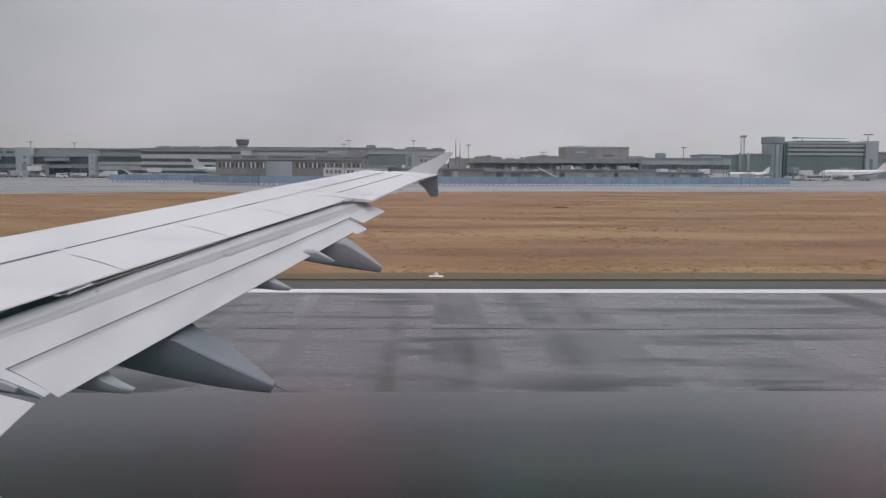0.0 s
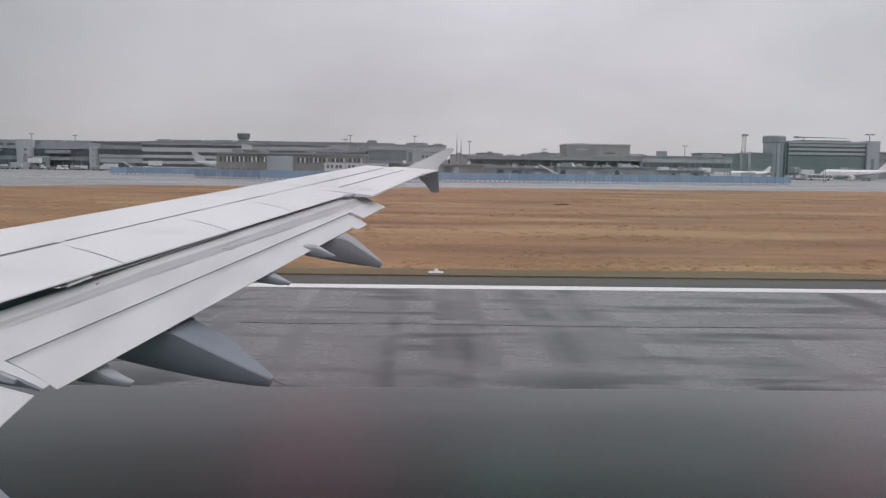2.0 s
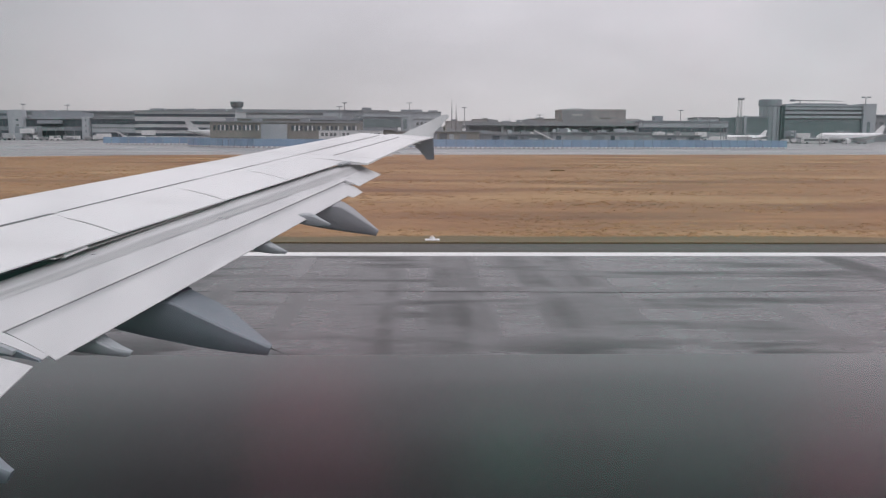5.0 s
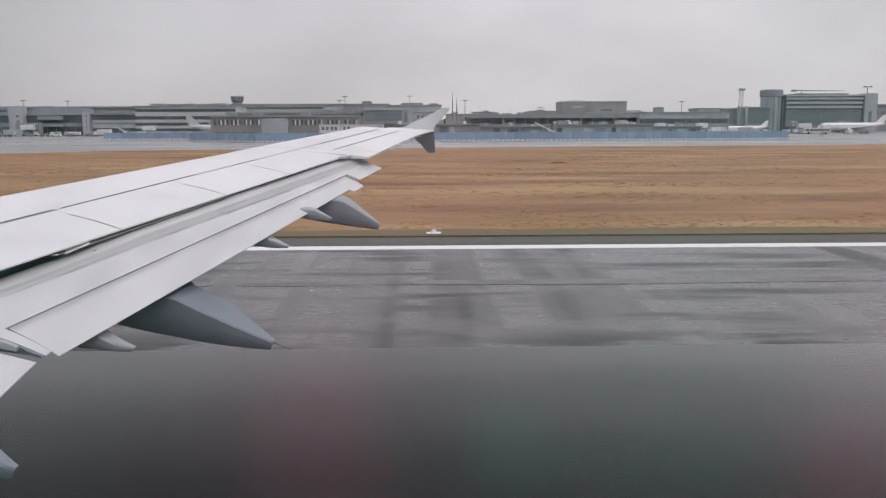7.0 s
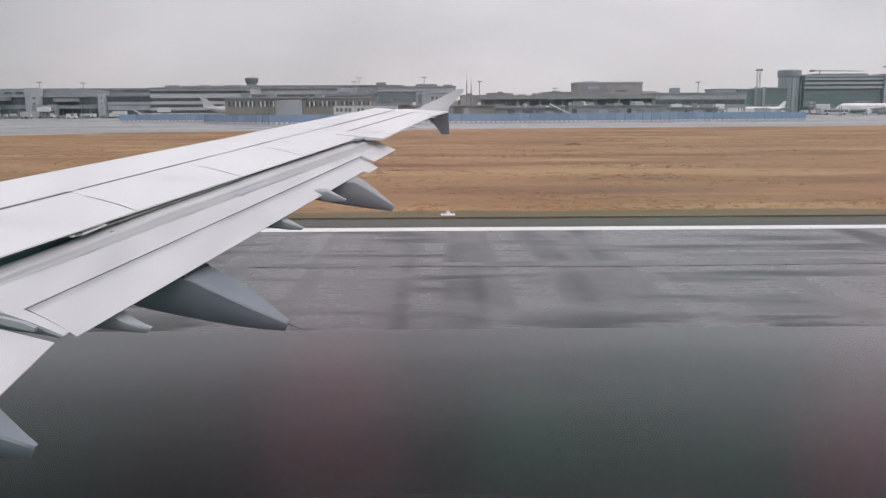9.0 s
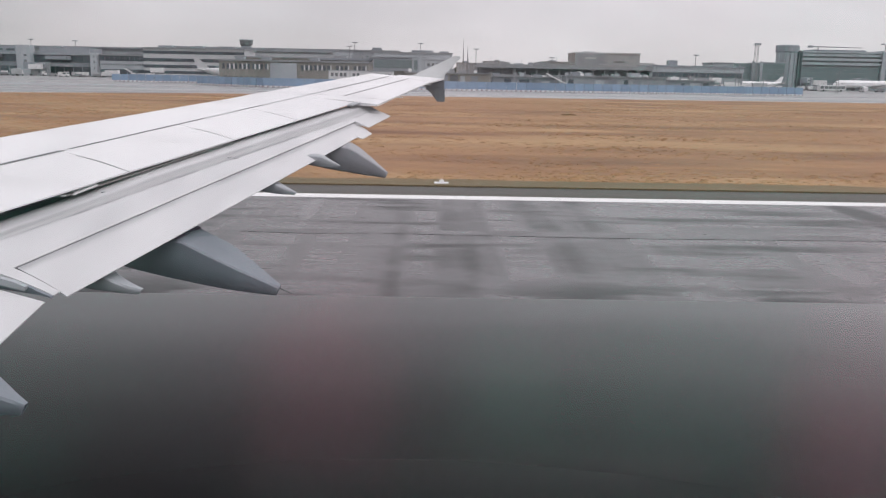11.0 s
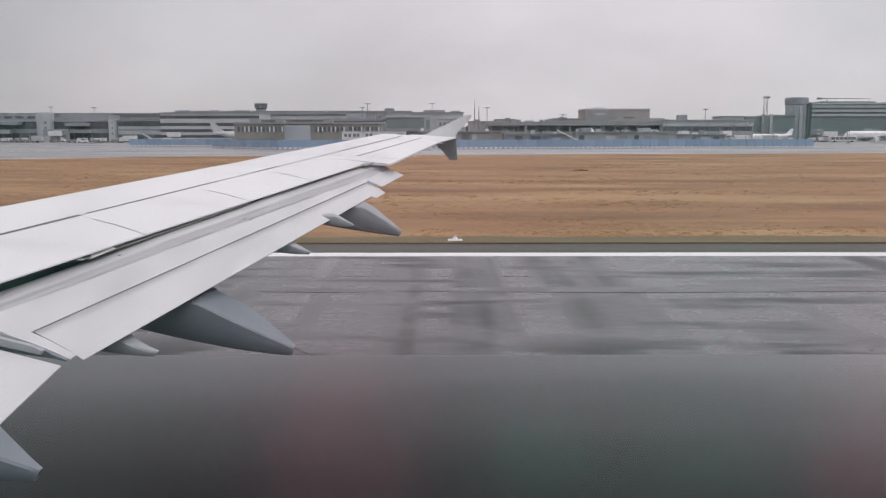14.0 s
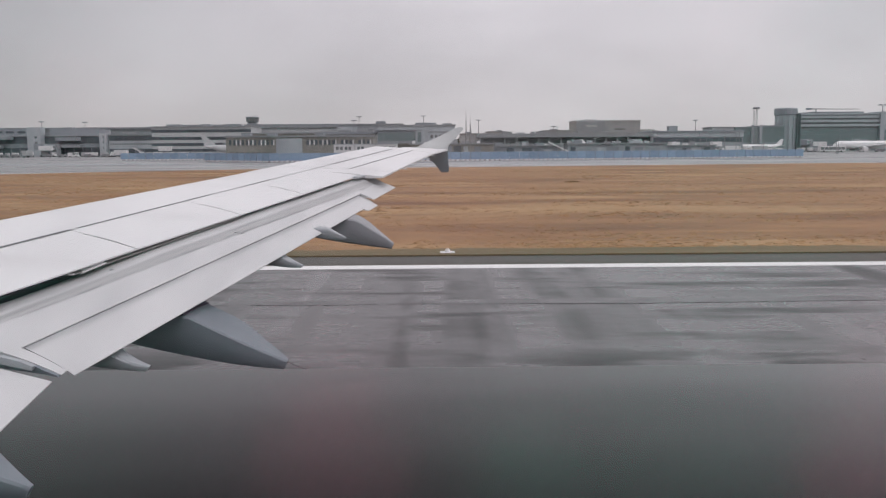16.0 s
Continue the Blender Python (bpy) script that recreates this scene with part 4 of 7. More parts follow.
def cabin_seat(x, y, paint, label):
    """An unseen economy seat, added to tint the pane's reflection, that faces forward, x the front of its cushion."""
    ob = thing("cabin_seat", label, "seat", XP + x, y, AXIS - 0.55, 0, "cabin seats")
    part("cushion", boxes((0.0, 0.46, -0.22, 0.22, 0.32, 0.47), bevel=0.03), SEAT_DEEP if paint == SEAT_TEAL else paint, ob)
    part("backrest", loft([[(0.42 + 0.16 * h, d, 0.40 + 0.80 * h) for d in (-0.21, 0.21)] + [(0.54 + 0.14 * h, d, 0.40 + 0.80 * h) for d in (0.21, -0.21)] for h in (0.0, 0.5, 0.9, 1.0)]), paint, ob)
    part("headrest", boxes((0.54, 0.66, -0.16, 0.16, 0.98, 1.16), bevel=0.02), SEAT_PALE, ob, "pale headrest cover")
    for d in (-0.235, 0.235):
        part("armrest", boxes((0.05, 0.50, d - 0.02, d + 0.02, 0.56, 0.60), bevel=0.008), VAN_GREY, ob)
    for a in (0.06, 0.40):
        for d in (-0.18, 0.18):
            part("leg", boxes((a - 0.02, a + 0.02, d - 0.02, d + 0.02, -0.01, 0.33)), METAL, ob)
    return ob


for y in (-0.82, -1.30):
    cabin_seat(-1.05, y, SEAT_TEAL, "unseen dark teal cabin seat added beside the aisle")
    cabin_seat(-0.22, y, SEAT_TEAL, "unseen dark teal cabin seat added to tint the reflection")
    cabin_seat(0.42, y, SEAT_PALE, "unseen pale cabin seat added to brighten the reflection")
# added seats that block the pale far wall from the reflection
for x, y in ((-1.05, -2.35), (-0.22, -2.35), (0.62, -2.35), (-1.05, -2.83), (-0.22, -2.83), (0.62, -2.83)):
    cabin_seat(x, y, SEAT_TEAL, "unseen dark teal cabin seat added across the aisle")


# made-up folded slabs, unseen, that only colour the pane's reflection
def blanket(x, y, wide, deep, paint, label, folds=3):
    ob = thing("blanket", label, "blanket", XP + x, y, AXIS - 0.08)
    for k in range(folds):
        part("fold", boxes((-wide / 2, wide / 2 - 0.01 * k, -deep / 2 + 0.01 * k, deep / 2, -0.01 + 0.035 * k, 0.03 + 0.035 * k), bevel=0.012), paint, ob)


blanket(0.14, -1.06, 0.14, 0.50, TINT_TEAL, "made-up folded teal green cloth that tints the reflection")
blanket(-0.13, -1.04, 0.17, 0.50, TINT_RED, "made-up thick folded reddish cloth that tints the reflection", 5)
blanket(0.57, -0.86, 0.26, 0.22, TINT_RED, "made-up folded reddish cloth that tints the reflection")
blanket(0.66, -1.22, 0.34, 0.40, SEAT_PALE, "made-up pale folded cloth that brightens the reflection")
# made-up pale block, unseen, that lightens the reflection's right side
pillow = thing("pillow", "made-up pale cushion block that brightens the reflection", "pillow", XP + 0.62, -1.16, EYE - 0.42)
part("cover", loft([[(a * w, d * w, z) for a, d in ((-0.19, -0.13), (-0.10, -0.15), (0.10, -0.15), (0.19, -0.13), (0.19, 0.13), (0.10, 0.15), (-0.10, 0.15), (-0.19, 0.13))] for w, z in ((0.75, -0.01), (0.96, 0.02), (1.0, 0.055), (0.96, 0.09), (0.70, 0.115))]), SEAT_PALE, pillow, soft=True)
for x, y in ((-4.6, MID - 1.3), (-4.6, MID + 1.3), (-15.0, MID)):
    leg = bmesh.new()
    tube(leg, (x, y, 0.55), (x, y, 2.05), 0.12, 0.14, 10)
    gear = part("landing_gear", leg, METAL, airliner, "landing gear leg")
    for d in (-0.42, 0.42):
        w = bmesh.new()
        tube(w, (x, y + d - 0.18, 0.555), (x, y + d + 0.18, 0.555), 0.51, 0.51, 20)
        part("tyre", w, RUBBER, gear, "black rubber tyre")


# ---- verge, tussocks and small airfield things ----
def strip(name, x0, x1, y0, y1, z, material, label, category):
    return tagged(part(name, boxes((x0, x1, y0, y1, z - 0.05, z)), material), label, category, kind="structure")


for x0, x1 in ((-19, 128), (-640, -152), (188, 420), (506, 995)):
    count = int((x1 - x0) / 1.3)
    ragged = [(x1 - (x1 - x0) * i / count, 33.4 + 1.1 * noise.noise(Vector((i * 0.13, x0, 0))) + 0.5 * noise.noise(Vector((i * 0.9, x0, 4)))) for i in range(count + 1)]
    verge = part("verge", slab([(x0, 31.6), (x1, 31.6)] + ragged, 0.04, 0.094), GREEN_EDGE)
    tagged(verge, "darker greenish grass verge along the runway shoulder", "verge", kind="structure")


def inside(x, y, outline):
    hit = False
    for (ax, ay), (bx, by) in zip(outline, outline[1:] + outline[:1]):
        if (ay > y) != (by > y) and x < (bx - ax) * (y - ay) / (by - ay) + ax:
            hit = not hit
    return hit


def tussocks(outline, count, seed, x_range, y_range, material, tall, label):
    rng = random.Random(seed)
    verts, faces = [], []
    while count:
        x, y = rng.uniform(*x_range), y_range[0] + (y_range[1] - y_range[0]) * rng.random() ** 1.6
        if not inside(x, y, outline):
            continue
        count -= 1
        patch = noise.noise(Vector((x * 0.07, y * 0.16, seed)))
        if patch < 0.0 and rng.random() < 0.85:
            continue
        w, d, h = rng.uniform(0.06, 0.26), rng.uniform(0.05, 0.14), rng.uniform(*tall) * (1.0 + 1.4 * max(0.0, patch))
        i = len(verts)
        verts += [(x - w, y + rng.uniform(-0.05, 0.05), 0.085), (x, y - d, 0.085), (x + w, y + rng.uniform(-0.05, 0.05), 0.085), (x, y + d, 0.085)]
        verts += [(x + rng.uniform(-0.7, -0.1) * w, y, 0.085 + h * rng.uniform(0.6, 1.0)), (x + rng.uniform(0.1, 0.7) * w, y, 0.085 + h * rng.uniform(0.6, 1.0))]
        faces += [(i, i + 1, i + 4), (i + 1, i + 5, i + 4), (i + 1, i + 2, i + 5), (i + 2, i + 3, i + 5), (i + 3, i + 4, i + 5), (i + 3, i, i + 4)]
    me = bpy.data.meshes.new("tussocks")
    me.from_pydata(verts, [], faces)
    me.materials.append(material)
    return tagged(new("tussocks", me), label, "grass", kind="stuff")


tussocks(FIELD_A, 2500, 3, (-25, 70), (34, 110), TUFT, (0.02, 0.06), "dry brown grass tussocks in the field")
tussocks(FIELD_E, 26000, 4, (XP - 75, XP + 85), (33.5, 150), TUFT, (0.02, 0.055), "dry brown grass tussocks in the field")
tussocks(FIELD_E, 16000, 9, (XP - 75, XP + 85), (33.5, 150), STRAW, (0.02, 0.05), "bleached straw tussocks among the brown grass")


def weeds(x, y, w, d, seed):
    rng = random.Random(seed)
    verts, faces = [], []
    for _ in range(150):
        r, a = rng.random() ** 0.6, rng.uniform(0, math.tau)
        cx, cy = x + w * r * math.cos(a), y + d * r * math.sin(a)
        s, h = rng.uniform(0.05, 0.16), rng.uniform(0.10, 0.20) * (1.15 - 0.8 * r)
        i = len(verts)
        verts += [(cx - s, cy, 0.085), (cx + s, cy, 0.085), (cx, cy + s, 0.085), (cx + rng.uniform(-0.08, 0.08), cy, 0.085 + h)]
        faces += [(i, i + 1, i + 3), (i + 1, i + 2, i + 3), (i + 2, i, i + 3)]
    me = bpy.data.meshes.new("weed_patch")
    me.from_pydata(verts, [], faces)
    me.materials.append(WEED)
    return tagged(new("weed_patch", me), "low dull green weeds among the dry grass", "weeds", kind="stuff")


weeds(19.5, 57, 1.9, 1.0, 21)
weeds(11.5, 78, 2.0, 1.1, 22)
weeds(-1.0, 66, 1.6, 0.9, 23)
weeds(36, 88, 2.4, 1.2, 24)
for dx, y, w, k in ((7.4, 94.8, 0.9, 26), (-18.6, 45.4, 0.5, 29)):
    weeds(XP + dx + 8, y, w, w * 0.8, k)


def marker_box(x, y):
    ob = thing("marker_box", "small cream airfield marker box on a plate in grass", "airfield sign", x, y, 0.09)
    part("base_plate", boxes((-0.55, 0.55, -0.35, 0.35, -0.02, 0.05), bevel=0.02), SHOULDER, ob, "worn dark base plate")
    part("box_body", boxes((-0.26, 0.22, -0.16, 0.16, 0.24, 0.56), bevel=0.03), MARKER_CREAM, ob, "cream box")
    part("box_top", boxes((-0.33, 0.24, -0.2, 0.2, 0.56, 0.62), bevel=0.015), BARRIER_WHITE, ob, "pale cover")
    for d in (-0.18, 0.16):
        part("leg", boxes((d - 0.03, d + 0.03, -0.03, 0.03, 0.05, 0.26)), MAST, ob)
    return ob


marker_box(16.9, 45.6)
marker_box(-38, 44)
marker_box(340, 40.5)


def lid(x, y, w):
    ob = thing("cable_pit_lid", "flat white concrete cable pit lid in grass", "pit lid", x, y, 0.08)
    part("lid_slab", boxes((-w / 2, w / 2, -0.8, 0.8, 0.0, 0.22), bevel=0.04), BARRIER_WHITE, ob)
    part("lid_rim", boxes((-w / 2 - 0.15, w / 2 + 0.15, -0.95, 0.95, -0.02, 0.05)), CONCRETE, ob)


lid(29.5, 134, 2.4)
lid(38.0, 130, 1.8)


def edge_light(x, y):
    ob = thing("edge_light", "low white runway edge light on a pale plate", "edge light", x, y, 0.085)
    part("plate", boxes((-0.28, 0.28, -0.22, 0.22, -0.01, 0.035), bevel=0.01), BARRIER_WHITE, ob, "pale plate")
    bm = bmesh.new()
    tube(bm, (0, 0, 0.03), (0, 0, 0.12), 0.12, 0.09, 12)
    part("lamp_body", bm, BARRIER_WHITE, ob)
    bm = bmesh.new()
    tube(bm, (0, 0, 0.115), (0, 0, 0.17), 0.08, 0.05, 12)
    part("lens", bm, DISC_PALE, ob)


for i in range(-3, 6):
    edge_light(XP + 0.5 + 60 * i, 32.3)


# painted taxi lines and touchdown bars
def ribbon(name, pts, width, z, material, label):
    bm = bmesh.new()
    rows = []
    for i, p in enumerate(pts):
        a, b = Vector(pts[max(i - 1, 0)]), Vector(pts[min(i + 1, len(pts) - 1)])
        side = (b - a).orthogonal().normalized() * width / 2
        rows.append([bm.verts.new((p[0] + side.x, p[1] + side.y, z)), bm.verts.new((p[0] - side.x, p[1] - side.y, z))])
    for a, b in zip(rows, rows[1:]):
        bm.faces.new((a[0], a[1], b[1], b[0]))
    return tagged(part(name, bm, material), label, "marking", kind="structure")


def bend(a, b, c, n=24):
    return [tuple(Vector(a) * (1 - t) ** 2 + Vector(b) * 2 * t * (1 - t) + Vector(c) * t * t) for t in (i / n for i in range(n + 1))]


for ends in (((-10, 2), (-50, 10), (-66, 62)), ((-150, 3), (-120, 18), (-70, 70)), ((150, 3), (190, 12), (215, 26)), ((440, 4), (455, 22), (462, 60)), ((484, 4), (468, 22), (463, 60))):
    ribbon("taxi_line", bend(*ends), 0.3, 0.054, YELLOW_LINE, "yellow painted taxiway lead line on wet asphalt")
ribbon("taxi_line", [(462, 34), (462, 70)], 0.3, 0.056, YELLOW_LINE, "yellow painted taxiway lead line on wet asphalt")
for x in (300, 462):
    for y in (7.2, 9.2, 11.2):
        strip("touchdown_bar", x - 22, x, y, y + 1.7, 0.052, WHITE_LINE, "scuffed white painted touchdown bar on the runway", "marking")
# slab joints and tar seams of the taxiways
for y, x0, x1 in ((38, -700, 300), (60, -700, 20), (82, -500, 10), (150, -60, 60), (204, -300, 40), (262, 20, 400)):
    strip("slab_joint", x0, x1, y, y + 0.22 + y * 0.001, 0.0245, JOINT, "dark wet joint between concrete slabs", "joint")


# ---- blue construction barriers ----
def barrier_unit():
    ob = thing("construction_barrier", "tall blue construction barrier panel with white foot blocks", "barrier", 0, -900, 0, 0, "blue barrier row")
    part("panel", boxes((-1.38, 1.38, -0.04, 0.04, 0.42, 2.25), bevel=0.02), BARRIER_BLUE, ob, "blue sheet panel")
    for d in (-1.05, 0.35):
        part("foot_block", boxes((d, d + 0.72, -0.32, 0.32, -0.02, 0.42), bevel=0.05), BARRIER_WHITE, ob, "white plastic foot")
    for d in (-0.33, 1.07):
        part("foot_block", boxes((d, d + 0.3, -0.30, 0.30, -0.02, 0.40), bevel=0.05), BARRIER_RED, ob, "faded red plastic foot")
    for d in (-1.3, 1.3):
        part("post", boxes((d - 0.05, d + 0.05, 0.04, 0.14, 0.35, 2.3)), MAST, ob)
    return ob


UNIT = barrier_unit()
first = True
for (x0, y0), (x1, y1) in (((3, 234), (36.5, 270)), ((36.5, 270), (66, 338)), ((92, 205), (178, 196)), ((-98, 238), (-82, 246)), ((X0 - 71, 299), (X0 - 30, 298)), ((X0 - 30, 298), (X0 - 32, 262)), ((X0 - 32, 262), (X0 - 8, 240)), ((X0 - 8, 240), (X0 + 40, 244)), ((X0 + 40, 244), (X0 + 77, 249)), ((X0 + 77, 249), (X0 + 111, 257)), ((X0 + 111, 257), (X0 + 153, 265))):
    a, b = Vector((x0, y0)), Vector((x1, y1))
    n = int((b - a).length / 2.82)
    turn = math.atan2(b.y - a.y, b.x - a.x)
    for i in range(n):
        p = a + (b - a) * ((i + 0.5) / n)
        m = Matrix.Translation((p.x, p.y, 0.02)) @ Matrix.Rotation(turn, 4, "Z") @ Matrix.Diagonal((1, 1, 1.06, 1))
        if first:
            UNIT.matrix_basis = m
            first = False
        else:
            copy_thing(UNIT, m)


# ---- buildings ----
def pane_mesh(name, w, h, d, material):
    return mesh_of(name, boxes((0, w, -d, d, 0, h)), material)


def glazed_wall(parent, x0, x1, y, z0, z1, cols, rows, material, gap=0.12, name="glass_panel"):
    w, h = (x1 - x0) / cols, (z1 - z0) / rows
    me = pane_mesh(name, w - gap, h - gap, 0.05, material)
    for i in range(cols):
        for j in range(rows):
            repeat(name, me, parent, x0 + i * w + gap / 2, y - 0.08, z0 + j * h + gap / 2)


def window_row(parent, x0, x1, y, z, count, w, h, material=None, name="window", skip=()):
    me = pane_mesh(name, w, h, 0.06, material or DARK_GLASS)
    for i in range(count):
        if i in skip:
            continue
        repeat(name, me, parent, x0 + (x1 - x0) * (i + 0.5) / count - w / 2, y - 0.05, z)


def mass(name, x0, x1, y0, y1, z0, z1, material, parent, label=""):
    return part(name, boxes((x0, x1, y0, y1, z0, z1)), material, parent, label)


# the apron control building with its cab
def control_building():
    b = thing("apron_control_building", "greenish glass apron control building with a flared cab on top", "control tower", 13.3, 388, 0)
    mass("wall", 5.6, 31.8, 0.0, 18, 0, 20.0, MULLION, b, "grey-green curtain wall frame")
    mass("stair_bay", 0.6, 5.6, 2.5, 16, 0, 17.4, DARK_CLAD, b, "recessed darker stair bay")
    mass("side_wing", 31.8, 34.0, 2.0, 16, 0, 16.3, MULLION, b)
    mass("ledge", 31.6, 35.0, 1.4, 16.6, 16.3, 16.9, DARK_CLAD, b)
    mass("roof", 1.2, 32.2, -0.6, 18.4, 20.0, 21.2, DARK_CLAD, b, "dark roof slab with parapet")
    glazed_wall(b, 5.8, 31.6, 0.0, 3.2, 19.6, 13, 6, GREEN_GLASS)
    for x, paint in ((12.6, DIM_GLASS), (17.4, LAMP_GREEN), (22.0, LAMP_GREEN), (27.0, DIM_GLASS)):
        me = pane_mesh("office_window", 3.8, 2.9, 0.05, paint)
        repeat("office_window", me, b, x, -0.16, 11.5)
    window_row(b, 5.8, 31.6, -0.02, 0.4, 8, 2.2, 2.2)
    for z in (5.5, 8.5, 11.5, 14.5, 17.2):
        mass("landing", -2.2, 1.4, 1.5, 5.0, z, z + 0.25, MAST, b)
        flight = bmesh.new()
        tube(flight, (-1.9, 1.6, z - 2.6), (1.0, 1.6, z), 0.14, 0.14, 5)
        part("stair_flight", flight, MAST, b)
        rail = bmesh.new()
        tube(rail, (-2.2, 1.5, z + 1.1), (1.4, 1.5, z + 1.1), 0.07, 0.07, 5)
        part("stair_rail", rail, MAST, b)
    for x in (-2.1, 1.3):
        post = bmesh.new()
        tube(post, (x, 1.5, 0), (x, 1.5, 18.3), 0.12, 0.12, 6)
        part("stair_post", post, MAST, b)
    cx, cy = 11.4, 8.0

    def ring(r, z, n=16):
        return [(cx + r * math.cos(k * math.tau / n), cy + r * math.sin(k * math.tau / n), z) for k in range(n)]

    part("cab_base", loft([ring(4.0, 21.2), ring(4.2, 21.8), ring(4.6, 22.4)]), DARK_CLAD, b)
    cab = part("cab", loft([ring(4.5, 22.4), ring(5.5, 26.3)]), DARK_GLASS, b, "outward-leaning dark cab glazing")
    for k in range(16):
        a = k * math.tau / 16
        bar = bmesh.new()
        tube(bar, (cx + 4.58 * math.cos(a), cy + 4.58 * math.sin(a), 22.4), (cx + 5.58 * math.cos(a), cy + 5.58 * math.sin(a), 26.3), 0.10, 0.10, 5)
        part("mullion", bar, MULLION, cab)
    part("cab_roof", loft([ring(5.9, 26.3), ring(5.9, 27.2), ring(5.2, 27.5)]), DARK_CLAD, b)
    mass("plant_room", 16.9, 21.2, 4, 11, 21.2, 26.0, PALE_CLAD, b, "pale plant room box")
    for x, h in ((9.0, 29.0), (11.6, 29.6), (13.8, 28.6), (18.5, 27.4)):
        aerial = bmesh.new()
        tube(aerial, (x, 8, 25.8), (x, 8, h), 0.07, 0.04, 5)
        part("aerial", aerial, MAST, b)
    b.scale = (1, 1, 0.968)
    return b


control_building()

# low concrete service building in front of it
b = thing("service_building", "low grey concrete service building with roof plant and windows", "building", -10.0, 274, 0)
mass("wall", 0, 24.5, 0, 12, 3.2, 7.2, CONCRETE, b)
mass("base_wall", 2.0, 22, 1.2, 11, 0, 3.2, PALE_CLAD, b, "pale recessed ground floor")
mass("roof", -0.3, 24.8, -0.3, 12.3, 7.2, 7.5, ROOF_GREY, b)
mass("side_annex", 24.5, 29.0, 2.0, 11, 0, 4.4, DARK_CLAD, b, "darker low annex")
for x, w, h in ((2.0, 2.4, 0.8), (12.6, 3.2, 0.9), (17.2, 2.6, 1.4), (21.0, 2.2, 0.7)):
    mass("roof_unit", x, x + w, 3, 6, 7.5, 7.5 + h, DARK_CLAD, b)
for x in (14.0, 15.4, 18.0, 19.2):
    mass("vent_hood", x, x + 0.8, 1.4, 2.4, 7.5, 8.3, VAN_WHITE, b, "white vent hood")
window_row(b, 5, 19, 0, 5.0, 10, 0.75, 1.3)
window_row(b, 20.5, 24, 0, 4.8, 1, 2.0, 1.6)
window_row(b, 1, 4.4, 0, 5.4, 1, 2.6, 0.9, PALE_CLAD, "blind")
window_row(b, 3, 21, 1.2, 0.5, 4, 1.6, 2.0)
rail = bmesh.new()
tube(rail, (0, 0, 8.5), (24.5, 0, 8.5), 0.05, 0.05, 5)
part("roof_rail", rail, MAST, b)
for x in range(0, 25, 3):
    post = bmesh.new()
    tube(post, (x + 0.2, 0, 7.4), (x + 0.2, 0, 8.5), 0.05, 0.05, 5)
    part("rail_post", post, MAST, b)

# low pale annex with banded front at the foot of the control building
b = thing("banded_annex", "low pale annex with horizontal bands below the control building", "building", 29.5, 372, 0)
mass("wall", 0, 17.5, 0, 8, 0, 5.3, MULLION, b)
for z in (1.0, 2.7, 4.3):
    mass("band", -0.2, 17.7, -0.35, 0, z, z + 0.75, PALE_CLAD, b, "pale horizontal band")
mass("roof", -0.3, 17.8, -0.5, 8.3, 5.3, 5.6, ROOF_GREY, b)
b = thing("pale_stair_column", "slim pale stair column beside the annex", "stair tower", 48.0, 373, 0)
mass("shaft", 0, 1.9, 0, 2.4, 0, 9.3, PALE_CLAD, b)
mass("cap", -0.2, 2.1, -0.2, 2.6, 9.3, 9.7, CONCRETE, b)
mass("window", 0.5, 1.4, -0.06, 0, 5.6, 7.6, DARK_GLASS, b)

# the long glass concourse
b = thing("glass_concourse", "long low concourse with grey-green glazing and flat roof", "terminal", -157, 372, 0)
mass("core", 0, 140, 1.0, 34, 0, 9.6, MULLION, b, "grey-green wall behind the glazing")
mass("roof", -1, 40.5, -0.8, 35, 9.3, 10.1, ROOF_GREY, b)
mass("roof", 40.5, 141, -0.9, 35, 9.6, 10.9, ROOF_GREY, b)
glazed_wall(b, 0, 140, 1.0, 3.4, 9.2, 56, 3, GREEN_GLASS, 0.06)
mass("lower_band", 0, 140, 0.4, 1.0, 2.6, 3.4, MULLION, b)
window_row(b, 0, 140, 1.0, 0.3, 28, 3.6, 2.2, None, "window", (0, 3, 4, 8, 9, 10, 13, 16, 17, 21, 22, 23, 26))
mass("service_block", 38, 52, -2.5, 0.9, 0, 2.9, DARK_CLAD, b)
mass("service_block", 86, 95, -2.0, 0.9, 0, 2.7, PALE_CLAD, b)
# pale panes whose colour stands in for lights in the glazing
me = pane_mesh("painted_lit_pane", 1.6, 0.5, 0.04, PALE_CLAD)
for x in (26, 28.5, 31, 63, 65.5, 69, 71, 73.5, 96, 99):
    repeat("blind", me, b, x, 0.8, 6.2 + 0.5 * math.sin(x))
for x, w in ((8, 7), (60, 5), (104, 6), (126, 4)):
    mass("roof_unit", x, x + w, 10, 15, 10.9, 11.7, DARK_CLAD, b)
b = thing("low_link_building", "low dark link building beside the control building", "building", -17, 384, 0)
mass("wall", 0, 30, 0, 20, 0, 8.6, DARK_CLAD, b)
mass("roof", -0.3, 30.3, -0.4, 20, 8.6, 9.1, ROOF_GREY, b)
window_row(b, 1, 29, 0, 5.2, 8, 2.6, 1.4)
window_row(b, 1, 29, 0, 1.0, 6, 3.0, 2.4)
for x in (6, 14, 22):
    mass("roof_unit", x, x + 3, 3, 8, 9.1, 10.0 + 0.3 * (x % 4), DARK_CLAD, b)

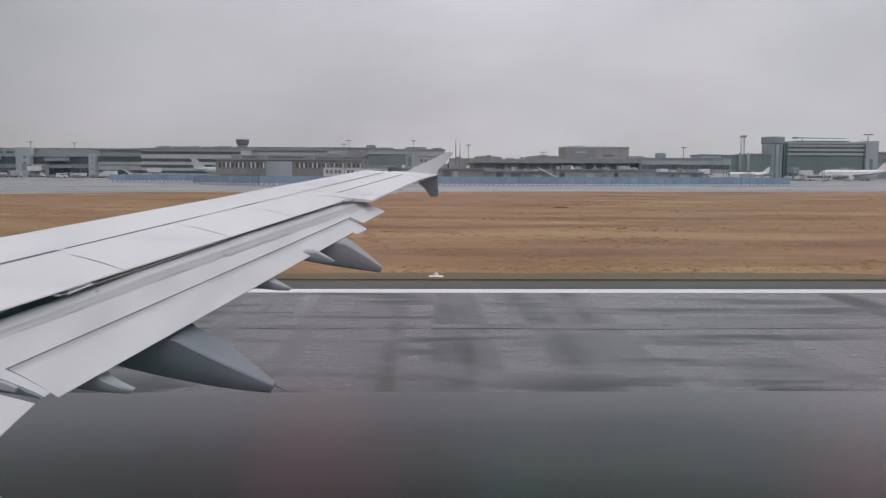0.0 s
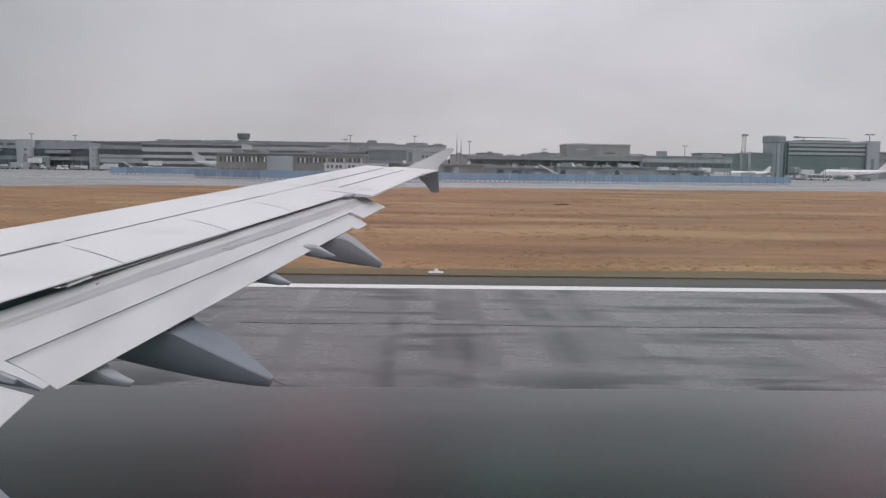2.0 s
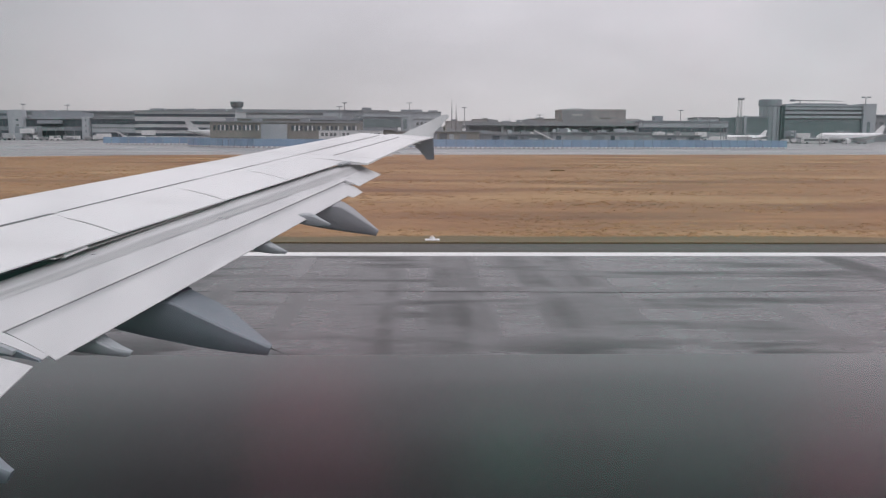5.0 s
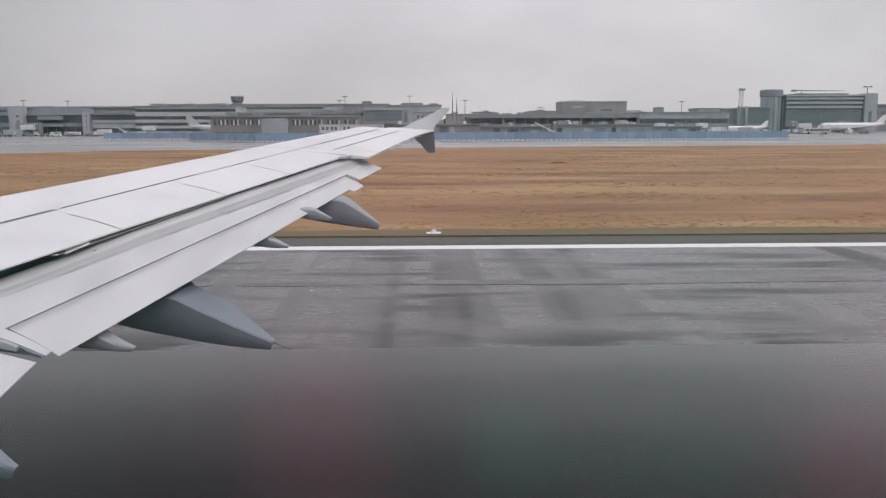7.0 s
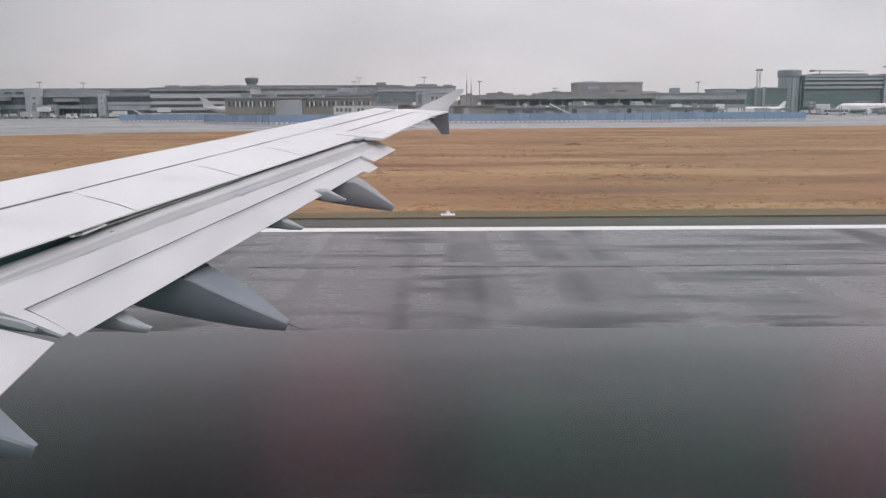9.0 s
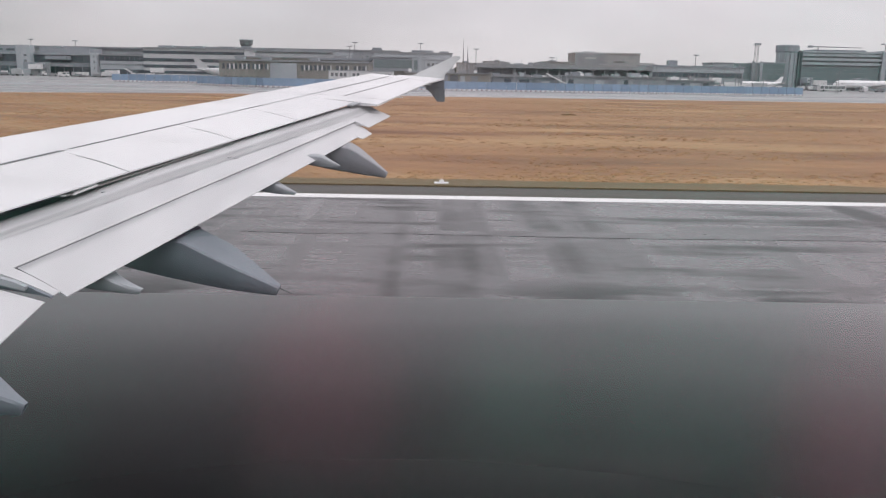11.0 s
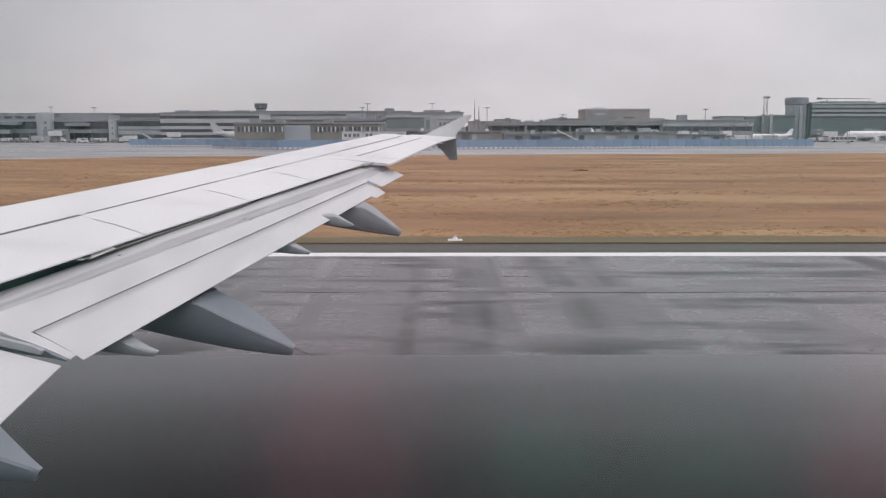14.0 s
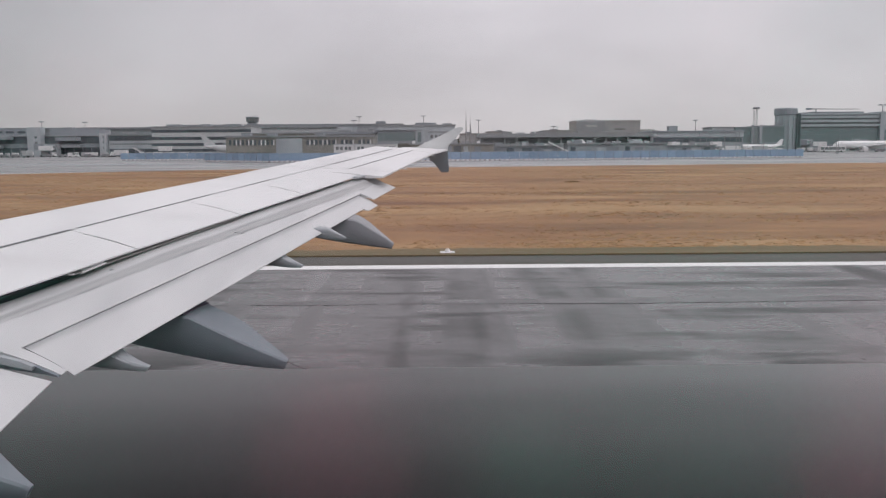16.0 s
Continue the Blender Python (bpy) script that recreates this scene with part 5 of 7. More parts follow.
# two-storey concrete pier further along
b = thing("concrete_pier", "two-storey concrete pier with window strips and open bays", "terminal", -345, 338, 0)
mass("upper_wall", 0, 186, 0, 30, 4.6, 8.6, CONCRETE, b)
mass("deck_band", -0.3, 186.3, -0.6, 0, 4.4, 5.3, PALE_CLAD, b, "pale deck edge")
mass("upper_band", -0.3, 150, -0.3, 0, 7.9, 8.6, PALE_CLAD, b, "pale eaves band")
mass("lower_wall", 0, 186, 2.5, 30, 0, 4.6, DARK_CLAD, b, "dark recessed lower storey")
mass("roof", -0.5, 186.5, -0.8, 31, 8.6, 9.1, ROOF_GREY, b)
mass("stair_tower", 188.4, 192.0, -1.5, 2.5, 0, 8.4, PALE_CLAD, b, "pale stair tower")
window_row(b, 2, 184, 0, 6.0, 40, 3.2, 1.3)
mass("bay_wall", 60, 116, 1.8, 2.5, 0, 4.2, PALE_CLAD, b)
window_row(b, 62, 114, 1.8, 2.2, 16, 1.5, 1.0)
for x in (8, 30, 90, 130, 162, 176):
    mass("roof_unit", x, x + 6, 8, 14, 9.1, 10.3, DARK_CLAD, b)

# terminal halls behind the parked aircraft
b = thing("louvred_terminal", "dark terminal with horizontal louvre bands", "terminal", 248, 575, 0)
mass("wall", 0, 190, 0, 50, 0, 17.2, ROOF_GREY, b)
for k in range(5):
    mass("louvre_band", -0.3, 190.3, -0.9, 0, 3.2 + k * 2.7, 4.3 + k * 2.7, CONCRETE, b)
mass("roof", -1, 191, -1.4, 51, 17.2, 18.0, DARK_CLAD, b)
glazed_wall(b, 0, 190, 0, 0.3, 3.0, 48, 1, DARK_GLASS)
b = thing("letter_terminal", "dark glass terminal front with white gate letters", "terminal", 190, 560, 0)
mass("wall", 0, 58, 0, 40, 0, 17.6, DARK_CLAD, b)
mass("roof", -0.5, 58.5, -0.5, 41, 17.6, 18.3, ROOF_GREY, b)
glazed_wall(b, 0.5, 57.5, 0, 8.2, 17.2, 19, 3, DARK_GLASS)
glazed_wall(b, 0.5, 57.5, 0, 0.4, 7.6, 14, 2, DARK_GLASS)
for x in (12, 27, 45):
    mass("sign_board", x, x + 3.2, -0.9, -0.3, 9.0, 16.8, DARK_CLAD, b)
    for z0, z1, w in ((14.6, 15.6, 2.2), (12.0, 14.6, 0.8), (10.6, 11.6, 2.2)):
        mass("sign_bar", x + 0.5, x + 0.5 + w, -1.05, -0.9, z0, z1, PALE_CLAD, b, "white sign bar")
b = thing("vaulted_hall", "terminal hall under a thin sloping curved roof", "terminal", 126, 516, 0)


def hall_roof(u):
    return 16.7 - 3.6 * u ** 1.6 - 0.8 * (1 - u) ** 6


part("wall", loft([[(44 * u, 0, 0), (44 * u, 30, 0), (44 * u, 30, hall_roof(u) - 0.6), (44 * u, 0, hall_roof(u) - 0.6)] for u in (k / 10 for k in range(11))]), DARK_CLAD, b, "grey wall under the curved roof")
part("roof", loft([[(-2.0 + 49 * u, -1.6, hall_roof(u) - 0.5), (-2.0 + 49 * u, 32, hall_roof(u) - 0.5), (-2.0 + 49 * u, 32, hall_roof(u)), (-2.0 + 49 * u, -1.6, hall_roof(u))] for u in (k / 16 for k in range(17))]), VAN_WHITE, b, "thin pale curved metal roof")
glazed_wall(b, 2, 30, 0, 5.0, 11.0, 9, 2, DARK_GLASS)
mass("bay", 31, 38, -2, 0, 0, 9.3, PALE_CLAD, b)
window_row(b, 31.4, 37.6, -2, 6.0, 2, 2.0, 1.6)
window_row(b, 31.4, 37.6, -2, 2.4, 2, 2.0, 1.6)
window_row(b, 2, 30, 0, 0.6, 7, 2.6, 2.6)
window_row(b, 39, 47, 0, 2.0, 3, 1.8, 6.0)
b = thing("stepped_terminal", "dark stepped terminal roofs behind the parked aircraft", "terminal", 56, 610, 0)
mass("wall", 0, 84, 0, 40, 0, 15.0, DARK_CLAD, b)
mass("upper_wall", 6, 60, 6, 36, 15.0, 18.6, CONCRETE, b)
mass("roof", -0.6, 84.6, -0.8, 41, 15.0, 15.7, ROOF_GREY, b)
mass("upper_roof", 5.4, 60.6, 5.2, 37, 18.6, 19.2, RED_CLAD, b, "dull red roof edge")
window_row(b, 1, 83, 0, 10.6, 20, 3.0, 2.2)
window_row(b, 1, 83, 0, 6.2, 20, 3.0, 2.2)
window_row(b, 8, 58, 6, 16.0, 16, 2.2, 1.4)
for x in (64, 72, 78):
    mass("roof_unit", x, x + 4, 6, 14, 15.7, 17.4, PALE_CLAD, b)
# long dim terminals that close the view behind the concourse
for x0, x1, y, h, mat, lab in ((-520, -170, 470, 10.5, CONCRETE, "long grey concrete hall behind the pier"), (-160, 60, 520, 9.5, DARK_CLAD, "dark hall roof behind the glass concourse")):
    b = thing("background_terminal", lab, "terminal", x0, y, 0)
    w = x1 - x0
    mass("wall", 0, w, 0, 30, 0, h, mat, b)
    mass("roof", -1, w + 1, -1, 31, h, h + 0.8, ROOF_GREY, b)
    window_row(b, 2, w - 2, 0, h * 0.62, int(w / 9), 5.0, 1.6)
    window_row(b, 2, w - 2, 0, h * 0.25, int(w / 9), 5.0, 2.0)


# ---- light masts ----
def light_mast(x, y, h, sign=1):
    ob = thing("light_mast", "grey apron light mast with a side-mounted lamp head", "light mast", x, y, 0, 0, "apron light masts")
    bm = bmesh.new()
    tube(bm, (0, 0, 0), (0, 0, h), 0.32, 0.20, 8)
    part("pole", bm, MAST, ob)
    part("lamp_arm", boxes((-0.2, 0.2, -0.2, 0.2, h - 0.2, h + 0.15)), MAST, ob)
    for d in (0.4, 1.3, 2.1) if y < 590 else (-1.5, -0.5, 0.5, 1.5):
        part("floodlight", boxes((-sign * d - 0.4, -sign * d + 0.4, -0.5, 0.3, h - 0.35, h + 0.25), bevel=0.05), DARK_CLAD, ob)
    return ob


for x, h in ((-249, 16.3), (-221, 16.2), (-164.4, 16.1), (-135.9, 15.9), (-107.9, 15.9), (-79.9, 15.8), (-51.4, 15.7), (-23.3, 15.5)):
    light_mast(x, 408, h)
for x, h in ((-310, 21.0), (-262, 20.7), (-225, 21.3), (-193, 20.2), (-98, 20.5), (-50, 20.2), (-4, 19.7)):
    light_mast(x, 548, h, -1)


def frame_mast(x, y, h):
    ob = thing("floodlight_tower", "lattice floodlight tower with a lamp platform", "light mast", x, y, 0, 0, "floodlight towers")
    for a, c in ((-1, -1), (1, -1), (1, 1), (-1, 1)):
        bm = bmesh.new()
        tube(bm, (a * 1.1, c * 1.1, 0), (a * 0.8, c * 0.8, h), 0.16, 0.12, 5)
        part("leg", bm, MAST, ob)
    for k in range(int(h / 3)):
        bm = bmesh.new()
        tube(bm, (-1.05, -1.05, k * 3), (1.0, -1.05, k * 3 + 3), 0.08, 0.08, 4)
        part("brace", bm, MAST, ob)
    part("platform", boxes((-2.0, 2.0, -1.2, 1.2, h, h + 0.3)), MAST, ob)
    for d in (-1.4, 0, 1.4):
        part("floodlight", boxes((d - 0.5, d + 0.5, -1.5, -0.9, h + 0.3, h + 1.3), bevel=0.06), DARK_CLAD, ob)


frame_mast(-189.5, 400, 15.0)
frame_mast(-167, 402, 15.6)
frame_mast(-330, 395, 22)


# ---- parked aircraft ----
def aircraft(x, y, rz, length, radius, label, fin_mat, engines=2, disc=True, titles=False, paint=None):
    ob = thing("parked_airliner", label, "airliner", x, y, 0, rz, "parked airliners")
    k = length / 60
    z = 1.62 * radius
    prof = [(0.0, 0.06, -0.25), (0.012, 0.35, -0.18), (0.035, 0.66, -0.08), (0.07, 0.9, -0.02), (0.11, 1, 0), (0.3, 1, 0), (0.5, 1, 0), (0.66, 1, 0), (0.76, 0.9, 0.10), (0.86, 0.62, 0.36), (0.95, 0.3, 0.62), (1.0, 0.1, 0.74)]
    rings = [[(length * (p - 0.45), radius * s * math.cos(a), z + radius * dz + radius * s * math.sin(a)) for a in (i * math.tau / 18 for i in range(18))] for p, s, dz in prof]
    hull = part("fuselage", loft(rings), paint or PLANE_WHITE, ob, "" if paint else "glossy white fuselage", True)
    for s in (-1, 1):
        tip = length * 0.46
        bm = loft([[(length * -0.16, s * radius * 0.6, z - radius * 0.55), (length * 0.06, s * radius * 0.6, z - radius * 0.5), (length * 0.06, s * radius * 0.6, z - radius * 0.75), (length * -0.16, s * radius * 0.6, z - radius * 0.85)],
                   [(length * 0.09, s * tip, z + radius * 0.2), (length * 0.135, s * tip, z + radius * 0.2), (length * 0.135, s * tip, z + radius * 0.15), (length * 0.09, s * tip, z + radius * 0.14)]])
        part("wing", bm, PLANE_BELLY, ob, "pale grey swept wing")
        bm = loft([[(length * 0.43, s * radius * 0.3, z + radius * 0.45), (length * 0.52, s * radius * 0.3, z + radius * 0.45), (length * 0.52, s * radius * 0.3, z + radius * 0.36), (length * 0.43, s * radius * 0.3, z + radius * 0.34)],
                   [(length * 0.51, s * length * 0.155, z + radius * 0.75), (length * 0.545, s * length * 0.155, z + radius * 0.75), (length * 0.545, s * length * 0.155, z + radius * 0.72), (length * 0.51, s * length * 0.155, z + radius * 0.71)]])
        part("tailplane", bm, PLANE_WHITE, ob)
        for e in range(engines // 2):
            yy = s * length * (0.155 + 0.13 * e)
            xx = length * (-0.12 + 0.10 * e)
            er = radius * 0.5
            zz = z - radius * 0.85 + radius * 0.15 * e
            eng = part("engine", loft([[(xx + q * er * 4, yy + er * r * math.cos(a), zz + er * r * math.sin(a)) for a in (i * math.tau / 14 for i in range(14))] for q, r in ((0, 0.88), (0.08, 1), (0.5, 1.0), (0.85, 0.78), (1.05, 0.45))]), PLANE_WHITE, ob, "", True)
            bm = bmesh.new()
            tube(bm, (xx - 0.05, yy, zz), (xx + 0.1, yy, zz), er * 0.78, er * 0.78, 14)
            part("intake", bm, DARK_GLASS, eng, "dark engine intake")
    h = length * 0.115
    fin = part("fin", loft([[(length * (0.40 + 0.13 * u), t * (1 - 0.6 * u), z + radius * 0.8 + h * u), (length * (0.535 + 0.045 * u), t * (1 - 0.6 * u), z + radius * 0.7 + h * u), (length * (0.535 + 0.045 * u), -t * (1 - 0.6 * u), z + radius * 0.7 + h * u), (length * (0.40 + 0.13 * u), -t * (1 - 0.6 * u), z + radius * 0.8 + h * u)] for u, t in ((0, 0.28), (0.5, 0.28), (1.0, 0.28))]), fin_mat, ob, "dark navy tail fin" if fin_mat is PLANE_BLUE else "")
    if disc:
        for s in (-1, 1):
            bm = bmesh.new()
            tube(bm, (length * 0.515, s * 0.20, z + radius * 0.8 + h * 0.55), (length * 0.515, s * 0.27, z + radius * 0.8 + h * 0.55), h * 0.24, h * 0.24, 20)
            part("fin_disc", bm, DISC_PALE, fin, "pale round emblem without lettering")
    me = mesh_of("cabin_window", boxes((0, 0.30, -0.05, 0.05, 0, 0.40)), DARK_GLASS)
    for s in (-1, 1):
        for i in range(int(length * 0.62 / 1.1)):
            repeat("cabin_window", me, ob, length * -0.36 + i * 1.1, s * radius * 0.985, z + radius * 0.16)
        part("cockpit_window", boxes((length * -0.432, length * -0.415, s * radius * 0.35 - 0.25, s * radius * 0.35 + 0.25, z + radius * 0.30, z + radius * 0.46)), DARK_GLASS, ob)
    if titles:
        for s in (-1, 1):
            for i, w in enumerate((1.0, 1.5, 1.2)):
                part("title_bar", boxes((length * -0.30 + i * 1.9, length * -0.30 + i * 1.9 + w, s * radius * 0.99 - 0.06, s * radius * 0.99 + 0.06, z + radius * 0.25 - 0.9, z + radius * 0.25 + 0.9)), PLANE_BLUE, ob, "navy title bar")
    for gx, gy in ((-0.38, 0.0), (0.0, radius * 1.1), (0.0, -radius * 1.1)):
        leg = bmesh.new()
        tube(leg, (length * gx, gy, 0.5), (length * gx, gy, z - radius * 0.7), 0.16, 0.18, 6)
        gear = part("landing_gear", leg, MAST, ob)
        for d in (-0.35, 0.35):
            wh = bmesh.new()
            tube(wh, (length * gx, gy + d - 0.2, 0.55), (length * gx, gy + d + 0.2, 0.55), 0.55, 0.55, 12)
            part("tyre", wh, RUBBER, gear)
    return ob


aircraft(86, 445, 42, 60, 2.7, "white wide-body airliner with navy tail fin on the apron", PLANE_BLUE, 4)
aircraft(117, 470, 42, 60, 2.7, "white wide-body airliner parked beside its twin", PLANE_BLUE, 4)
aircraft(212, 530, 25, 34, 1.6, "small white airliner parked before the dark terminal", PLANE_WHITE, 2, False)
aircraft(186, 372, 35, 36, 1.7, "white narrow-body airliner with navy tail fin at a stand", PLANE_BLUE, 2)
aircraft(-165, 237, 180, 39.5, 1.95, "white airliner with navy fin taxiing on the apron", PLANE_BLUE, 2, True, True)


# ---- ground vehicles ----
def van(x, y, rz, paint, label, length=5.2, h=2.3):
    ob = thing("van", label, "van", x, y, 0.02, rz, "apron vehicles")
    hl = length / 2
    part("body", loft([[(hl * a, w, z) for a, z in ((-1, 0.35), (1, 0.35), (1, 1.0), (0.82, 1.15), (0.55, h), (-0.97, h), (-1, 1.2))] for w in (-0.95, 0.95)]), paint, ob)
    part("windscreen", boxes((hl * 0.60, hl * 0.78, -0.85, 0.85, 1.25, h - 0.25)), DARK_GLASS, ob)
    for s in (-1, 1):
        part("side_window", boxes((-hl * 0.1, hl * 0.55, s * 0.95 - 0.02, s * 0.95 + 0.02, 1.3, h - 0.3)), DARK_GLASS, ob)
        for a in (-0.6, 0.62):
            w = bmesh.new()
            tube(w, (hl * a, s * 0.95 - 0.12, 0.34), (hl * a, s * 0.95 + 0.06, 0.34), 0.36, 0.36, 12)
            part("wheel", w, RUBBER, ob)
    return ob


def truck(x, y, rz, paint, box_paint, label):
    ob = thing("truck", label, "truck", x, y, 0.02, rz, "apron vehicles")
    part("cab", loft([[(a, w, z) for a, z in ((2.6, 0.5), (4.3, 0.5), (4.3, 1.5), (3.9, 2.7), (2.6, 2.7))] for w in (-1.1, 1.1)]), paint, ob)
    part("load_box", boxes((-4.2, 2.4, -1.2, 1.2, 0.95, 3.5), bevel=0.08), box_paint, ob, "box body")
    part("chassis", boxes((-4.0, 2.6, -0.9, 0.9, 0.5, 0.95)), DARK_CLAD, ob)
    part("windscreen", boxes((3.98, 4.22, -0.95, 0.95, 1.6, 2.4)), DARK_GLASS, ob)
    for a in (-3.0, -1.9, 3.4):
        for s in (-1, 1):
            w = bmesh.new()
            tube(w, (a, s * 1.05 - 0.18, 0.48), (a, s * 1.05 + 0.1, 0.48), 0.5, 0.5, 12)
            part("wheel", w, RUBBER, ob)
    return ob


def bus(x, y, rz, paint, label):
    ob = thing("apron_bus", label, "bus", x, y, 0.02, rz, "apron vehicles")
    part("body", boxes((-6.5, 6.5, -1.4, 1.4, 0.4, 3.0), bevel=0.15), paint, ob)
    for s in (-1, 1):
        for i in range(6):
            part("window", boxes((-6.1 + i * 2.05, -4.3 + i * 2.05, s * 1.4 - 0.03, s * 1.4 + 0.03, 1.3, 2.6)), DARK_GLASS, ob)
    for a in (-4.5, 4.2):
        for s in (-1, 1):
            w = bmesh.new()
            tube(w, (a, s * 1.25 - 0.2, 0.48), (a, s * 1.25 + 0.1, 0.48), 0.5, 0.5, 12)
            part("wheel", w, RUBBER, ob)
    return ob


def stairs_truck(x, y, rz):
    ob = thing("boarding_stairs", "white mobile boarding stairs parked on the apron", "boarding stairs", x, y, 0.02, rz, "apron vehicles")
    part("chassis", boxes((-3, 3, -1, 1, 0.5, 1.1), bevel=0.06), VAN_WHITE, ob)
    for s in (-0.9, 0.9):
        bm = bmesh.new()
        tube(bm, (-3.5, s, 1.0), (3.2, s, 4.6), 0.16, 0.16, 6)
        part("stringer", bm, VAN_WHITE, ob)
        bm = bmesh.new()
        tube(bm, (-3.5, s, 2.0), (3.2, s, 5.6), 0.07, 0.07, 6)
        part("handrail", bm, MAST, ob)
    for i in range(16):
        t = (i + 0.5) / 16
        part("tread", boxes((-3.5 + 6.7 * t - 0.2, -3.5 + 6.7 * t + 0.2, -0.85, 0.85, 1.0 + 3.6 * t, 1.06 + 3.6 * t)), MAST, ob)
    for a in (-2, 2):
        for s in (-1, 1):
            w = bmesh.new()
            tube(w, (a, s * 0.95 - 0.14, 0.42), (a, s * 0.95 + 0.1, 0.42), 0.44, 0.44, 12)
            part("wheel", w, RUBBER, ob)


rng = random.Random(7)
for x, y, kind in ((-168, 296, 3), (-163, 299, 0), (-153, 297, 3), (-124.5, 298, 1), (22.5, 366, 2), (27.5, 364, 3), (52, 372, 1), (58, 376, 3), (61, 370, 0), (131, 262, 4), (146, 258, 0), (139, 270, 1), (-146, 318, 0), (-139, 312, 3), (-132, 309, 3), (-78, 252, 0), (-94, 300, 3), (-88, 325, 3), (-82, 328, 3), (-66, 330, 0), (-58, 332, 0), (-44, 330, 2), (-30, 322, 0),
                   (-22, 330, 3), (-176, 326, 1), (-190, 310, 0), (-205, 312, 3), (50, 385, 1), (72, 392, 0), (90, 380, 3), (100, 395, 2), (118, 402, 0), (131, 420, 1), (142, 430, 3), (158, 440, 0), (190, 420, 2), (200, 430, 0), (84, 410, 3), (230, 440, 1), (250, 400, 4), (268, 402, 4), (290, 398, 2), (310, 404, 4)):
    turn = rng.choice((0, 180, 10, 172, 90))
    if kind == 0:
        van(x, y, turn, VAN_WHITE, "white service van on the wet apron")
    elif kind == 1:
        truck(x, y, turn, VAN_WHITE, VAN_WHITE, "white box truck on the apron")
    elif kind == 2:
        truck(x, y, turn, VAN_WHITE, PLANE_BELLY, "white truck with a grey load box on the apron")
    elif kind == 3:
        van(x, y, turn, VAN_GREY, "dark grey service car on the apron", 4.4, 1.6)
    else:
        bus(x, y, rng.choice((0, 180)), VAN_WHITE, "white apron bus with dark side windows")


# ---- boarding bridges, containers and carts that clutter the stands ----
def boarding_bridge(x, y, rz, length):
    ob = thing("boarding_bridge", "grey passenger boarding bridge on a wheeled leg", "boarding bridge", x, y, 0, rz, "boarding bridges")
    part("tunnel", boxes((0, length, -1.4, 1.4, 3.9, 6.6), bevel=0.1), PALE_CLAD, ob)
    part("rotunda", boxes((length, length + 4, -2.2, 2.2, 0, 7.2), bevel=0.2), CONCRETE, ob)
    part("cabin_head", boxes((-2.6, 0, -1.9, 1.9, 3.6, 6.9), bevel=0.1), DARK_CLAD, ob)
    part("drive_leg", boxes((3, 4.2, -1, 1, 0, 3.9)), MAST, ob)
    me = pane_mesh("window", 1.5, 0.9, 0.04, DARK_GLASS)
    for i in range(int(length / 2.6)):
        repeat("window", me, ob, 0.8 + i * 2.6, -1.42, 4.9)
    return ob


boarding_bridge(33, 412, 4, 13)
boarding_bridge(152, 500, 60, 16)
boarding_bridge(196, 520, 80, 18)
boarding_bridge(236, 528, 75, 20)
boarding_bridge(-62, 352, 80, 14)


def cargo_container(x, y, rz, paint, label):
    ob = thing("cargo_container", label, "container", x, y, 0.02, rz, "cargo containers")
    part("shell", loft([[(a, w, z) for a, z in ((-0.75, 0.75), (0.75, 0.75), (1.0, 1.25), (1.0, 2.35), (-0.75, 2.35))] for w in (-0.75, 0.75)]), paint, ob)
    part("dolly", boxes((-1.1, 1.1, -0.8, 0.8, 0.42, 0.7)), VAN_GREY, ob, "low grey dolly")
    for a in (-0.8, 0.8):
        for s in (-0.7, 0.7):
            w = bmesh.new()
            tube(w, (a, s - 0.07, 0.21), (a, s + 0.07, 0.21), 0.22, 0.22, 10)
            part("wheel", w, RUBBER, ob)
    return ob


clutter = random.Random(17)
sample = cargo_container(64, 398, 5, PLANE_BELLY, "pale metal cargo container on a dolly")
sample_white = cargo_container(-152, 318, 5, VAN_WHITE, "white cargo container on a dolly")
for cx, cy, n in ((70, 402, 6), (96, 412, 7), (124, 430, 6), (150, 455, 5), (176, 470, 6), (206, 480, 5), (232, 470, 5), (-150, 316, 9), (-168, 320, 8), (-112, 330, 4), (-70, 338, 4), (-34, 345, 4), (20, 368, 4)):
    for i in range(n):
        src = sample if clutter.random() < 0.6 else sample_white
        copy_thing(src, pose(cx + i * 2.7 + clutter.uniform(-0.4, 0.4), cy + clutter.uniform(-2.5, 2.5), 0.02, 0, 0, clutter.choice((0, 4, -6, 180, 172))))
stairs_truck(134, 282, 160)
stairs_truck(66, 424, 20)


# ---- things passed earlier and later along the runway ----
b = thing("slim_tower", "slender concrete tower with a wide cab and platforms", "control tower", -372, 614, 0)
bm = bmesh.new()
tube(bm, (0, 0, 0), (0, 0, 42), 3.4, 2.8, 14)
part("shaft", bm, CONCRETE, b)
for i in range(8):
    mass("landing", -4.6, -2.6, -2, 2, 14 + i * 3.2, 14.5 + i * 3.2, MAST, b)
part("gallery", loft([[(r * math.cos(a), r * math.sin(a), z) for a in (k * math.tau / 16 for k in range(16))] for r, z in ((3.2, 36), (7.2, 39), (7.2, 42), (6.0, 42.4))]), PALE_CLAD, b)
part("cab", loft([[(r * math.cos(a), r * math.sin(a), z) for a in (k * math.tau / 16 for k in range(16))] for r, z in ((5.0, 42.4), (5.8, 48.4))]), DARK_GLASS, b)
part("cab_roof", loft([[(r * math.cos(a), r * math.sin(a), z) for a in (k * math.tau / 16 for k in range(16))] for r, z in ((6.6, 48.4), (6.4, 50.2))]), DARK_CLAD, b)
b = thing("ribbed_hangar", "large hangar with slanting white roof ribs", "hangar", -480, 600, 0)
